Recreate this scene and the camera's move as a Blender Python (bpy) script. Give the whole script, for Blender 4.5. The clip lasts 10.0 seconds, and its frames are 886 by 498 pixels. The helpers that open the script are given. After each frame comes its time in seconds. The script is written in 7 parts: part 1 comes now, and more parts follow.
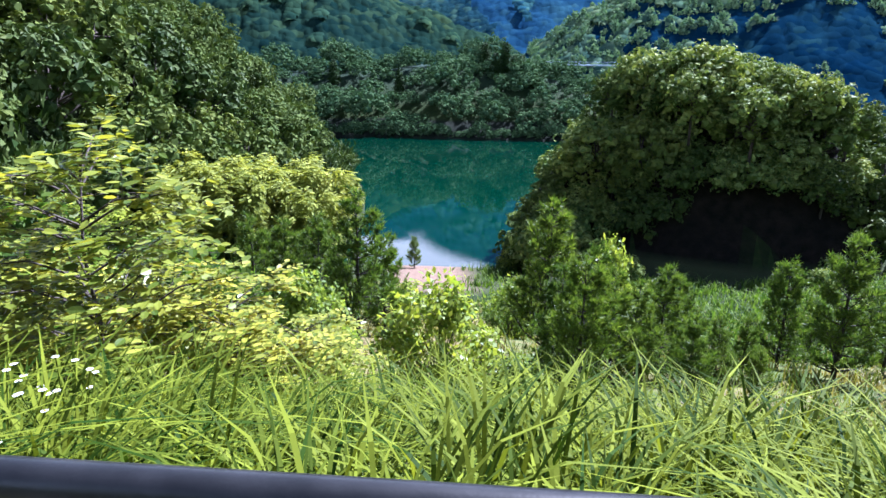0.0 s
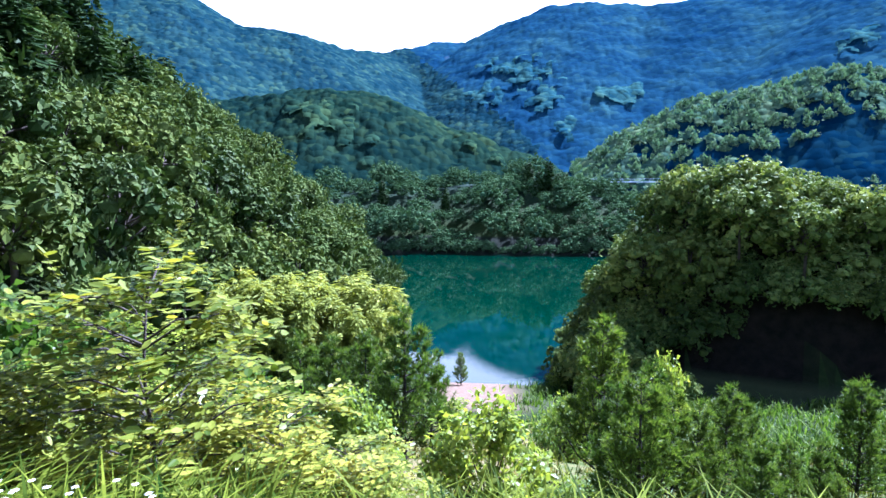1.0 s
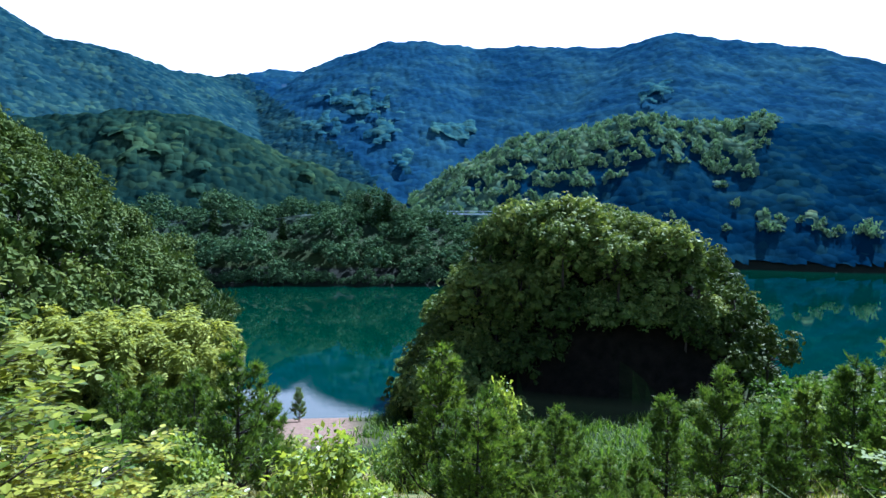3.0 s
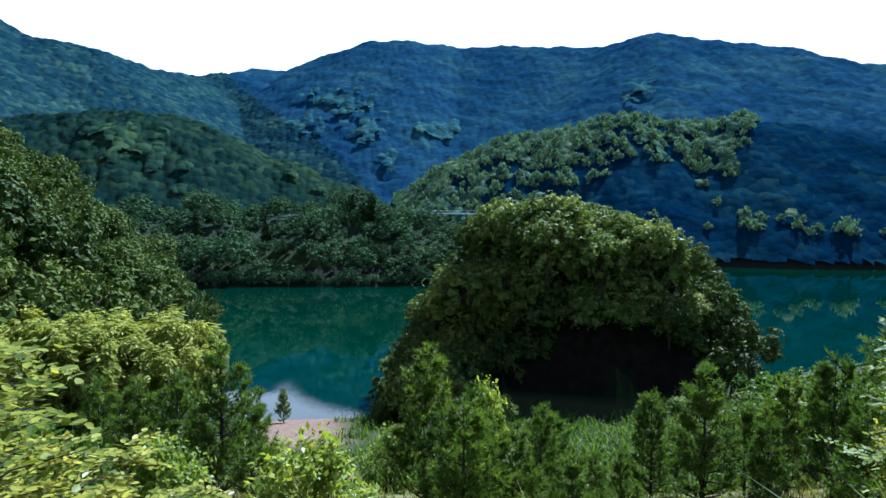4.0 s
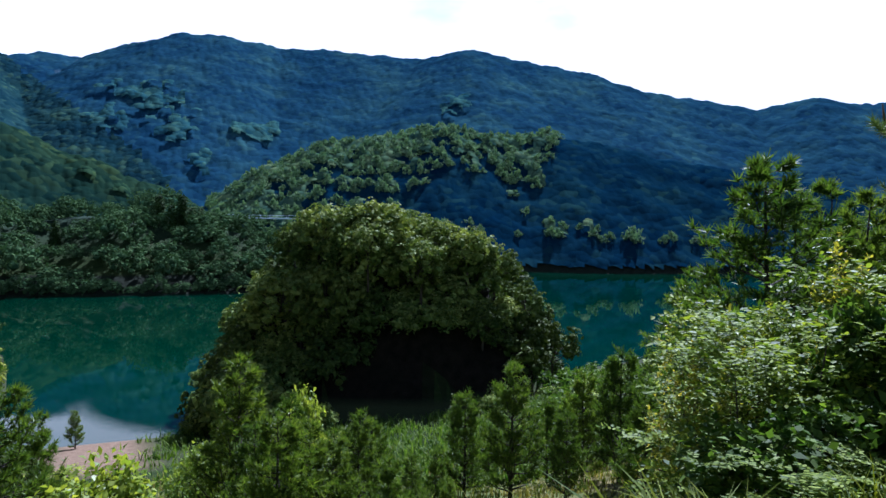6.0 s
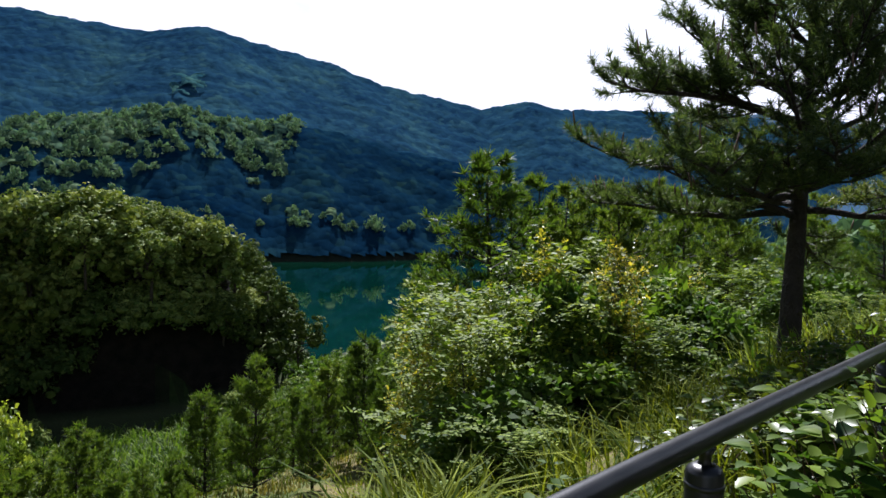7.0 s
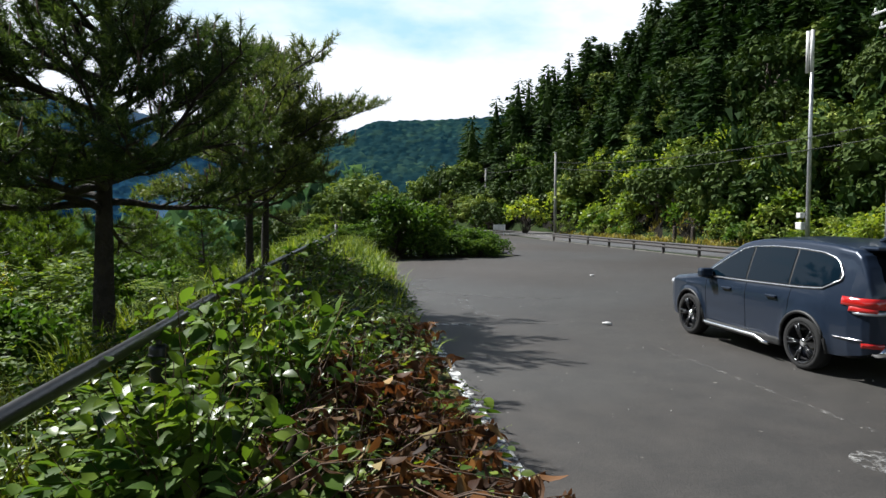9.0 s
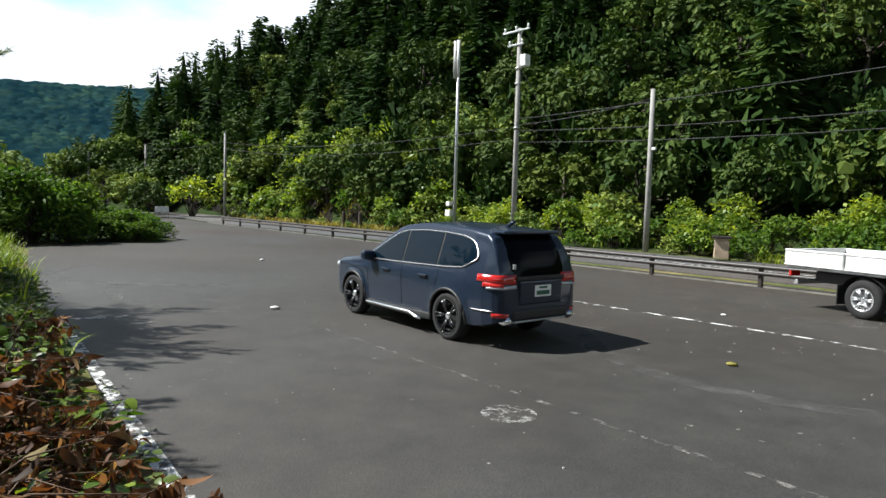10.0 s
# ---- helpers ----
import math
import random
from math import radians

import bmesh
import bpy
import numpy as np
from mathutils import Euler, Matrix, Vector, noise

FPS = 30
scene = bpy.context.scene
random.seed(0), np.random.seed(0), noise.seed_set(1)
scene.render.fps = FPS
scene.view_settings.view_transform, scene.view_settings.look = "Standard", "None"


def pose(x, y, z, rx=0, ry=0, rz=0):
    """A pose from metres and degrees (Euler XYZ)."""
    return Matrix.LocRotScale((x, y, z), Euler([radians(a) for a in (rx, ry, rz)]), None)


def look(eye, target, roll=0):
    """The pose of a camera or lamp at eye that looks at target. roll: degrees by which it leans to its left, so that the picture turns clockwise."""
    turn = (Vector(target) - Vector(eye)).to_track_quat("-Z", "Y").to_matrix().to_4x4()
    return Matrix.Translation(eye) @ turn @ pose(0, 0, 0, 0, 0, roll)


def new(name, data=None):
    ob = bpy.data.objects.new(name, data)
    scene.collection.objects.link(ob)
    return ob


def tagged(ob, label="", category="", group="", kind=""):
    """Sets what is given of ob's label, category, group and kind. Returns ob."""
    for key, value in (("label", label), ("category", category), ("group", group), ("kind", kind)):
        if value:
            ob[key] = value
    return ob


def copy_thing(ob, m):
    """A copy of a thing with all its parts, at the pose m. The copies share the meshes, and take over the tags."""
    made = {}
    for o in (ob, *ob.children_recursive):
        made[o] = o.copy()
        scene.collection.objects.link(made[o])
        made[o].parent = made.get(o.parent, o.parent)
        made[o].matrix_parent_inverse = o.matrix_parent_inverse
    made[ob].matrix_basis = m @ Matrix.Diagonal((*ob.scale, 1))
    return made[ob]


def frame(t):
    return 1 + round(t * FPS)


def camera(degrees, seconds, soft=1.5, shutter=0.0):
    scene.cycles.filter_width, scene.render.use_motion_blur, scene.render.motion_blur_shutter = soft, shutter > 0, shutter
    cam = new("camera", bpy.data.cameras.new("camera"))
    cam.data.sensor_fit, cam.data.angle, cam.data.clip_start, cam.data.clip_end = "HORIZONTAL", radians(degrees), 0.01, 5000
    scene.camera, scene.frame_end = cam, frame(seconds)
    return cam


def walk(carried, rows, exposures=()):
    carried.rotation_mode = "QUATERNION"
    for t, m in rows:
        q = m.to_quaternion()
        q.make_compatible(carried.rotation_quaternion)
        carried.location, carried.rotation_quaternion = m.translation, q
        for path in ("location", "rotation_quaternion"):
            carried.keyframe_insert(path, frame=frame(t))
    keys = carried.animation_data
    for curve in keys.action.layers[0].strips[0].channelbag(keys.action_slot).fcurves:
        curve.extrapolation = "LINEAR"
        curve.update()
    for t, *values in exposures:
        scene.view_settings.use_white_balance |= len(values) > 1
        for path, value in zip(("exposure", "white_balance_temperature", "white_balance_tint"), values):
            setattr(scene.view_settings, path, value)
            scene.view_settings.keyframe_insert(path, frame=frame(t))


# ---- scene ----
cam = camera(68.17, 10.0)
# seconds, x, y, z, yaw, pitch, roll
PATH = [
    (0, 0.027, 0.005, 1.841, 0.34, -15.70, -0.74),
    (0.5, 0.000, -0.012, 1.878, 0.48, -10.10, -0.89),
    (1, -0.015, -0.031, 1.880, 4.24, -5.65, 0.21),
    (1.5, -0.007, -0.029, 1.891, 3.90, -4.51, 0.16),
    (2, -0.029, -0.023, 1.887, 1.41, -3.84, 0.28),
    (2.5, -0.035, -0.003, 1.898, -4.34, -3.21, -0.50),
    (3, -0.022, -0.016, 1.895, -9.74, -2.94, -0.55),
    (4.5, -0.020, 0.022, 1.893, -12.13, -3.02, -0.33),
    (5, -0.001, 0.001, 1.904, -16.01, -2.96, -1.12),
    (6.5, 0.075, -0.041, 1.907, -35.54, -2.21, -0.87),
    (7, 0.085, -0.073, 1.904, -48.72, -2.77, -1.12),
    (7.5, 0.107, -0.133, 1.905, -63.41, -3.64, -1.26),
    (8, 0.170, -0.194, 1.895, -75.38, -3.57, -0.31),
    (8.5, 0.227, -0.277, 1.899, -89.61, -2.99, -0.72),
    (9, 0.242, -0.366, 1.914, -102.34, -3.00, 0.06),
    (9.5, 0.289, -0.418, 1.893, -116.21, -3.84, -0.87),
    (10, 0.331, -0.512, 1.890, -130.33, -4.01, -1.48),
]
EXPOSURE = [(0.0, 2.12, 4980, 27), (1.0, 2.28, 4640, 27), (2.0, 2.06, 4470, 23), (3.0, 1.63, 4650, 18), (4.5, 1.20, 4800, 16), (6.5, 1.00, 5250, 18), (7.5, 0.95, 6000, 17), (9.0, 0.92, 5950, 10), (10.0, 1.06, 6000, 8)]
walk(cam, [(t, pose(x, y, z, 90 + p, r, w)) for t, x, y, z, w, p, r in PATH], EXPOSURE)

# ---- light ----
SUN_AZ, SUN_EL = -46.0, 49.0     # degrees: anticlockwise from +y, and above the horizon
sun = new("sun", bpy.data.lights.new("sun", "SUN"))
sun.data.energy, sun.data.angle, sun.data.color = 5.0, radians(0.53), (1.0, 0.95, 0.86)
sun_way = Vector((-math.sin(radians(SUN_AZ)) * math.cos(radians(SUN_EL)), math.cos(radians(SUN_AZ)) * math.cos(radians(SUN_EL)), math.sin(radians(SUN_EL))))
sun.matrix_world = look(sun_way * 50, (0, 0, 0))

world = bpy.data.worlds.new("sky")
scene.world = world
world.use_nodes = True
wt = world.node_tree
wt.nodes.clear()
w_out = wt.nodes.new("ShaderNodeOutputWorld")
w_bg = wt.nodes.new("ShaderNodeBackground")
w_sky = wt.nodes.new("ShaderNodeTexSky")
w_sky.sky_type, w_sky.sun_disc = "NISHITA", False
w_sky.sun_elevation, w_sky.sun_rotation = radians(SUN_EL), radians(-SUN_AZ)
w_sky.air_density, w_sky.dust_density, w_sky.altitude = 1.0, 1.0, 200
w_co = wt.nodes.new("ShaderNodeTexCoord")
w_map = wt.nodes.new("ShaderNodeMapping")
w_map.inputs["Scale"].default_value, w_map.inputs["Rotation"].default_value = (1.0, 1.0, 2.6), (0, 0, radians(45))
w_noise = wt.nodes.new("ShaderNodeTexNoise")
w_noise.inputs["Scale"].default_value, w_noise.inputs["Detail"].default_value, w_noise.inputs["Roughness"].default_value = 2.6, 6, 0.52
w_ramp = wt.nodes.new("ShaderNodeValToRGB")
w_ramp.color_ramp.elements[0].position, w_ramp.color_ramp.elements[1].position = 0.44, 0.60
w_ramp.color_ramp.elements[0].color = (0.03, 0.03, 0.03, 1)      # a thin veil everywhere
w_sep = wt.nodes.new("ShaderNodeSeparateXYZ")
wt.links.new(w_co.outputs["Generated"], w_sep.inputs[0])
w_low = wt.nodes.new("ShaderNodeMath")      # cloud lies thicker towards the horizon
w_low.operation = "MULTIPLY_ADD"
w_low.inputs[1].default_value, w_low.inputs[2].default_value = -1.10, 0.445
wt.links.new(w_sep.outputs["Z"], w_low.inputs[0])
w_sum = wt.nodes.new("ShaderNodeMath")
w_sum.operation = "ADD"
wt.links.new(w_low.outputs[0], w_sum.inputs[1])
w_mix = wt.nodes.new("ShaderNodeMixRGB")
w_mix.inputs[2].default_value = (22.5, 22.6, 22.8, 1)
wt.links.new(w_co.outputs["Generated"], w_map.inputs[0])
wt.links.new(w_map.outputs[0], w_noise.inputs["Vector"])
wt.links.new(w_noise.outputs["Fac"], w_sum.inputs[0])
wt.links.new(w_sum.outputs[0], w_ramp.inputs[0])
wt.links.new(w_ramp.outputs[0], w_mix.inputs[0])
w_haze = wt.nodes.new("ShaderNodeMixRGB")      # bright haze in the clear patches
w_haze.inputs[0].default_value, w_haze.inputs[2].default_value = 0.75, (14, 21, 23, 1)
w_fade = wt.nodes.new("ShaderNodeMapRange")      # and clear blue overhead
for k, v in (("From Min", 0.34), ("From Max", 0.48), ("To Min", 0.75), ("To Max", 0.0)):
    w_fade.inputs[k].default_value = v
wt.links.new(w_sep.outputs["Z"], w_fade.inputs["Value"])
wt.links.new(w_fade.outputs[0], w_haze.inputs[0])
wt.links.new(w_sky.outputs[0], w_haze.inputs[1])
wt.links.new(w_haze.outputs[0], w_mix.inputs[1])
wt.links.new(w_mix.outputs[0], w_bg.inputs[0])
w_bg.inputs[1].default_value = 0.0268
wt.links.new(w_bg.outputs[0], w_out.inputs[0])

# ---- materials ----


def nodes_of(name):
    m = bpy.data.materials.new(name)
    m.use_nodes = True
    t = m.node_tree
    return m, t, t.nodes["Principled BSDF"], t.nodes["Material Output"]


def noise_node(t, scale, detail=4, rough=0.55, space="Object"):
    co = t.nodes.new("ShaderNodeTexCoord")
    n = t.nodes.new("ShaderNodeTexNoise")
    n.inputs["Scale"].default_value, n.inputs["Detail"].default_value, n.inputs["Roughness"].default_value = scale, detail, rough
    t.links.new(co.outputs[space], n.inputs["Vector"])
    return n.outputs["Fac"]


def ramp_node(t, fac, stops):
    r = t.nodes.new("ShaderNodeValToRGB")
    el = r.color_ramp.elements
    while len(el) < len(stops):
        el.new(0.5)
    for e, (p, c) in zip(el, stops):
        e.position, e.color = p, (*c, 1)
    t.links.new(fac, r.inputs[0])
    return r.outputs[0]


def mix_node(t, fac, a, b, how="MIX"):
    n = t.nodes.new("ShaderNodeMixRGB")
    n.blend_type = how
    for k, v in ((0, fac), (1, a), (2, b)):
        if isinstance(v, (int, float)):
            n.inputs[k].default_value = v
        elif isinstance(v, tuple):
            n.inputs[k].default_value = (*v, 1)
        else:
            t.links.new(v, n.inputs[k])
    return n.outputs[0]


def bump_node(t, bsdf, height, strength, distance):
    b = t.nodes.new("ShaderNodeBump")
    b.inputs["Strength"].default_value, b.inputs["Distance"].default_value = strength, distance
    t.links.new(height, b.inputs["Height"])
    t.links.new(b.outputs[0], bsdf.inputs["Normal"])


def surface(name, stops, scale=3.0, rough=0.7, metal=0.0, fine=40.0, bump=0.2, dist=0.01, spec=0.5, space="Object"):
    """A solid surface: large stains and fine grain in colour, fine relief."""
    m, t, b, out = nodes_of(name)
    big = ramp_node(t, noise_node(t, scale, 5, space=space), stops)
    small = noise_node(t, fine, 3, space=space)
    col = mix_node(t, 0.35, big, ramp_node(t, small, [(0.3, (0.45, 0.45, 0.45)), (0.7, (1.0, 1.0, 1.0))]), "MULTIPLY")
    t.links.new(col, b.inputs["Base Color"])
    b.inputs["Roughness"].default_value, b.inputs["Metallic"].default_value = rough, metal
    b.inputs["Specular IOR Level"].default_value = spec
    if bump:
        bump_node(t, b, small, bump, dist)
    return m


def plain(name, colour, rough=0.5, metal=0.0, coat=0.0, spec=0.5):
    m, t, b, out = nodes_of(name)
    b.inputs["Base Color"].default_value = (*colour, 1)
    b.inputs["Roughness"].default_value, b.inputs["Metallic"].default_value = rough, metal
    b.inputs["Coat Weight"].default_value, b.inputs["Coat Roughness"].default_value = coat, 0.04
    b.inputs["Specular IOR Level"].default_value = spec
    return m


def leafy(name, dark, light, glow, through_light=0.35, rough=0.45, spec=0.4, vary=0.25, rare=None):
    """Leaves: each leaf its own tone between dark and light, each plant its own tone too; sunlight shines through."""
    m, t, b, out = nodes_of(name)
    geo = t.nodes.new("ShaderNodeNewGeometry")
    info = t.nodes.new("ShaderNodeObjectInfo")
    col = ramp_node(t, geo.outputs["Random Per Island"], [(0.0, dark), (1.0, light)] if rare is None else [(0.0, dark), (0.82, light), (0.92, rare)])
    tone = ramp_node(t, info.outputs["Random"], [(0.0, (1 - vary, 1 - vary * 0.7, 1 - vary)), (0.5, (1, 1, 1)), (1.0, (1 + vary, 1 + vary * 0.6, 1 - vary * 0.3))])
    col = mix_node(t, 1.0, col, tone, "MULTIPLY")
    big = ramp_node(t, noise_node(t, 0.35, 3), [(0.3, (0.72, 0.76, 0.7)), (0.7, (1.15, 1.1, 1.0))])
    col = mix_node(t, 1.0, col, big, "MULTIPLY")
    t.links.new(col, b.inputs["Base Color"])
    b.inputs["Roughness"].default_value, b.inputs["Specular IOR Level"].default_value = rough, spec
    tr = t.nodes.new("ShaderNodeBsdfTranslucent")
    t.links.new(mix_node(t, 1.0, col, glow, "MULTIPLY"), tr.inputs["Color"])
    mx = t.nodes.new("ShaderNodeMixShader")
    mx.inputs[0].default_value = through_light
    t.links.new(b.outputs[0], mx.inputs[1])
    t.links.new(tr.outputs[0], mx.inputs[2])
    t.links.new(mx.outputs[0], out.inputs[0])
    return m


def woods(name, dark, light, pale, cell, relief=0.3, through_light=0.42):
    """A closed forest seen from far off: every crown its own tone and dome, paler kinds in drifts."""
    m, t, b, out = nodes_of(name)
    geo = t.nodes.new("ShaderNodeNewGeometry")
    v = t.nodes.new("ShaderNodeTexVoronoi")
    v.inputs["Scale"].default_value = 1.0 / cell
    t.links.new(geo.outputs["Position"], v.inputs["Vector"])
    one = t.nodes.new("ShaderNodeSeparateColor")
    t.links.new(v.outputs["Color"], one.inputs[0])
    col = ramp_node(t, one.outputs[0], [(0.0, dark), (0.75, light), (1.0, pale)])
    drift = t.nodes.new("ShaderNodeTexNoise")
    drift.inputs["Scale"].default_value, drift.inputs["Detail"].default_value = 0.022, 5
    t.links.new(geo.outputs["Position"], drift.inputs["Vector"])
    col = mix_node(t, 1.0, col, ramp_node(t, drift.outputs["Fac"], [(0.34, (0.74, 0.80, 0.90)), (0.52, (1, 1, 1)), (0.66, (1.5, 1.32, 1.06))]), "MULTIPLY")
    t.links.new(col, b.inputs["Base Color"])
    b.inputs["Roughness"].default_value, b.inputs["Specular IOR Level"].default_value = 0.9, 0.0
    dome = ramp_node(t, v.outputs["Distance"], [(0.0, (1, 1, 1)), (0.45, (0.75, 0.75, 0.75)), (0.9, (0, 0, 0))])
    bump_node(t, b, dome, relief, cell * 0.3)
    # light let through evens lit and shaded crowns, in place of haze
    tr = t.nodes.new("ShaderNodeBsdfTranslucent")
    t.links.new(col, tr.inputs["Color"])
    mx = t.nodes.new("ShaderNodeMixShader")
    mx.inputs[0].default_value = through_light
    t.links.new(b.outputs[0], mx.inputs[1])
    t.links.new(tr.outputs[0], mx.inputs[2])
    t.links.new(mx.outputs[0], out.inputs[0])
    return m


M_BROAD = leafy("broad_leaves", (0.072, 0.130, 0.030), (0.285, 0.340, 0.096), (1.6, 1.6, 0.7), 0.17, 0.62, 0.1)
# darker copies of M_BROAD that put weaker light into the leaf colour
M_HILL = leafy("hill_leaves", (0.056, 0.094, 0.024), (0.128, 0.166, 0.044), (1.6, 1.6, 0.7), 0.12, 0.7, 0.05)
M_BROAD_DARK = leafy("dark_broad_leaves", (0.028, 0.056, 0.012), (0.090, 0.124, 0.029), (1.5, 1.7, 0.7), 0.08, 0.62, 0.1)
M_THICKET = leafy("thicket_leaves", (0.034, 0.078, 0.006), (0.265, 0.330, 0.044), (1.8, 1.8, 0.6), 0.34, 0.5, 0.08)
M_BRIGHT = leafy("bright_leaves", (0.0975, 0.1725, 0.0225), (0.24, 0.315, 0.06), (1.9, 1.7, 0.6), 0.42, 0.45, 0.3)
M_BAMBOO = leafy("bamboo_leaves", (0.125, 0.165, 0.025), (0.36, 0.40, 0.080), (1.6, 1.5, 0.6), 0.32, 0.6, 0.12, 0.12)
M_CEDAR = leafy("cedar_foliage", (0.011, 0.030, 0.008), (0.042, 0.076, 0.020), (1.5, 1.7, 0.8), 0.10, 0.75, 0.08)
# far woods: haze is painted into the leaf colours as blue
M_FAR_HAZED = woods("hazed_far_forest", (0.0185, 0.062, 0.121), (0.027, 0.086, 0.146), (0.038, 0.106, 0.148), 4.5)
# left of the far slope: a weaker haze tint in the colour
M_FAR_LESS_HAZED = woods("less_hazed_forest", (0.011, 0.040, 0.058), (0.024, 0.066, 0.080), (0.045, 0.100, 0.085), 4.0, 0.5)
M_FAR_BROAD = leafy("far_broadleaf_forest", (0.075, 0.145, 0.095), (0.165, 0.245, 0.130), (1.3, 1.5, 0.9), 0.2, 0.8, 0.04, 0.1)
M_FAR_CREST = woods("crest_broadleaf_forest", (0.040, 0.092, 0.068), (0.100, 0.170, 0.100), (0.150, 0.220, 0.115), 3.4, 0.9)
# mountain broadleaf patches carry the same haze blue in their colour
M_FAR_PALE_HAZED = woods("hazed_mountain_broadleaf_forest", (0.028, 0.094, 0.125), (0.058, 0.146, 0.145), (0.078, 0.172, 0.145), 4.5, 0.6)
M_SHORE = leafy("shore_broadleaf_forest", (0.040, 0.086, 0.044), (0.076, 0.128, 0.056), (1.3, 1.5, 0.9), 0.10, 0.8, 0.02, 0.1)
# plantation and valley hills: haze as a blue-green tint in the colour
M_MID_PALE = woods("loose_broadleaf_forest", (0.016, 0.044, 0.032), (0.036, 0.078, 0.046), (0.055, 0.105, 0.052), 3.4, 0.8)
M_MID = woods("hazed_plantation_forest", (0.0080, 0.026, 0.023), (0.019, 0.046, 0.032), (0.035, 0.070, 0.037), 3.4, 0.5)
M_VALLEY = woods("hazed_valley_forest", (0.010, 0.036, 0.048), (0.025, 0.064, 0.068), (0.042, 0.090, 0.072), 4.5)
M_NEEDLE = leafy("pine_needles", (0.036, 0.080, 0.011), (0.130, 0.190, 0.028), (1.8, 1.8, 0.7), 0.34, 0.5, 0.25)
M_NEEDLE_OLD = leafy("old_pine_needles", (0.026, 0.054, 0.018), (0.130, 0.166, 0.058), (1.8, 1.8, 0.8), 0.34, 0.5, 0.3)
M_SHRUB = leafy("shrub_leaves", (0.024, 0.060, 0.011), (0.135, 0.205, 0.037), (1.6, 1.8, 0.6), 0.3, 0.55, 0.08)
M_WEED = leafy("weed_leaves", (0.012, 0.034, 0.004), (0.185, 0.255, 0.034), (1.8, 1.7, 0.45), 0.34, 0.38, 0.4)
M_LOCUST = leafy("locust_leaflets", (0.070, 0.118, 0.010), (0.42, 0.43, 0.062), (1.9, 1.6, 0.5), 0.38, 0.38, 0.3)
# spur conifers: haze and the backlit flank's shade put into a dark blue
M_SPUR_HAZED = woods("hazed_spur_forest", (0.0055, 0.027, 0.060), (0.0095, 0.038, 0.071), (0.017, 0.056, 0.076), 4.0)
M_GRASS = leafy("grass_blades", (0.014, 0.040, 0.003), (0.170, 0.215, 0.018), (1.8, 1.7, 0.5), 0.26, 0.6, 0.05)
# lighter copy of M_GRASS with the bank's stronger sunlight put into its colour
M_GRASS_LIT = leafy("lit_grass_blades", (0.03, 0.075, 0.010), (0.23, 0.30, 0.042), (1.7, 1.7, 0.6), 0.32, 0.5, 0.15)
M_GRASS_DRY = leafy("dry_grass", (0.1275, 0.12, 0.0263), (0.315, 0.285, 0.0825), (1.5, 1.4, 0.8), 0.3, 0.6, 0.3)
M_DEAD = leafy("dead_leaves", (0.028, 0.012, 0.007), (0.185, 0.092, 0.045), (1.6, 1.1, 0.6), 0.2, 0.6, 0.15, rare=(0.40, 0.29, 0.165))
M_BARK = surface("bark", [(0.3, (0.03, 0.022, 0.016)), (0.7, (0.08, 0.062, 0.047))], 6, 0.9, 0, 35, 0.8, 0.03)
M_BARK_RED = surface("pine_bark", [(0.3, (0.015, 0.012, 0.010)), (0.7, (0.050, 0.038, 0.031))], 5, 0.9, 0, 30, 0.9, 0.04)
M_TWIG = surface("twigs", [(0.3, (0.07, 0.042, 0.026)), (0.7, (0.15, 0.095, 0.06))], 9, 0.85, 0, 50, 0.3)
M_RAIL = surface("painted_steel_rail", [(0.35, (0.007, 0.0075, 0.008)), (0.65, (0.018, 0.0185, 0.0195))], 12, 0.36, 0, 160, 0.12, 0.002)
M_FENCE = surface("brown_painted_steel", [(0.35, (0.02, 0.015, 0.013)), (0.65, (0.045, 0.036, 0.03))], 6, 0.5, 0, 90, 0.15, 0.003)
M_CONCRETE = surface("concrete", [(0.3, (0.25, 0.24, 0.225)), (0.7, (0.37, 0.36, 0.34))], 2, 0.85, 0, 60, 0.3)
M_KERB = surface("weathered_kerb", [(0.3, (0.10, 0.095, 0.08)), (0.7, (0.22, 0.21, 0.18))], 1.5, 0.9, 0, 40, 0.3)
M_STEEL = surface("galvanised_steel", [(0.3, (0.42, 0.43, 0.44)), (0.7, (0.6, 0.6, 0.6))], 4, 0.42, 0.7, 80, 0.1)
M_CABLE = plain("cable", (0.01, 0.01, 0.011), 0.6)
M_WHITE = surface("white_paint", [(0.35, (0.62, 0.61, 0.58)), (0.65, (0.82, 0.82, 0.80))], 3, 0.4, 0, 70, 0.05)
M_PETAL = plain("white_petals", (0.82, 0.82, 0.76), 0.6)
M_CORE = plain("yellow_flower_centre", (0.6, 0.42, 0.04), 0.7)

# ---- building helpers ----


def np_mesh(name, V, F, mat, smooth=False):
    """A mesh from vertex and face arrays; F may be one array or several with different corner counts."""
    F = F if isinstance(F, list) else [F]
    F = [f for f in F if len(f)]
    me = bpy.data.meshes.new(name)
    me.vertices.add(len(V))
    me.vertices.foreach_set("co", np.asarray(V, np.float32).ravel())
    loops = np.concatenate([f.ravel() for f in F]).astype(np.int32)
    counts = np.concatenate([np.full(len(f), f.shape[1]) for f in F]).astype(np.int32)
    me.loops.add(len(loops))
    me.loops.foreach_set("vertex_index", loops)
    me.polygons.add(len(counts))
    me.polygons.foreach_set("loop_start", np.concatenate([[0], np.cumsum(counts)[:-1]]).astype(np.int32))
    me.polygons.foreach_set("loop_total", counts)
    me.polygons.foreach_set("use_smooth", np.full(len(counts), smooth))
    me.update(calc_edges=True)
    me.materials.append(mat)
    return me


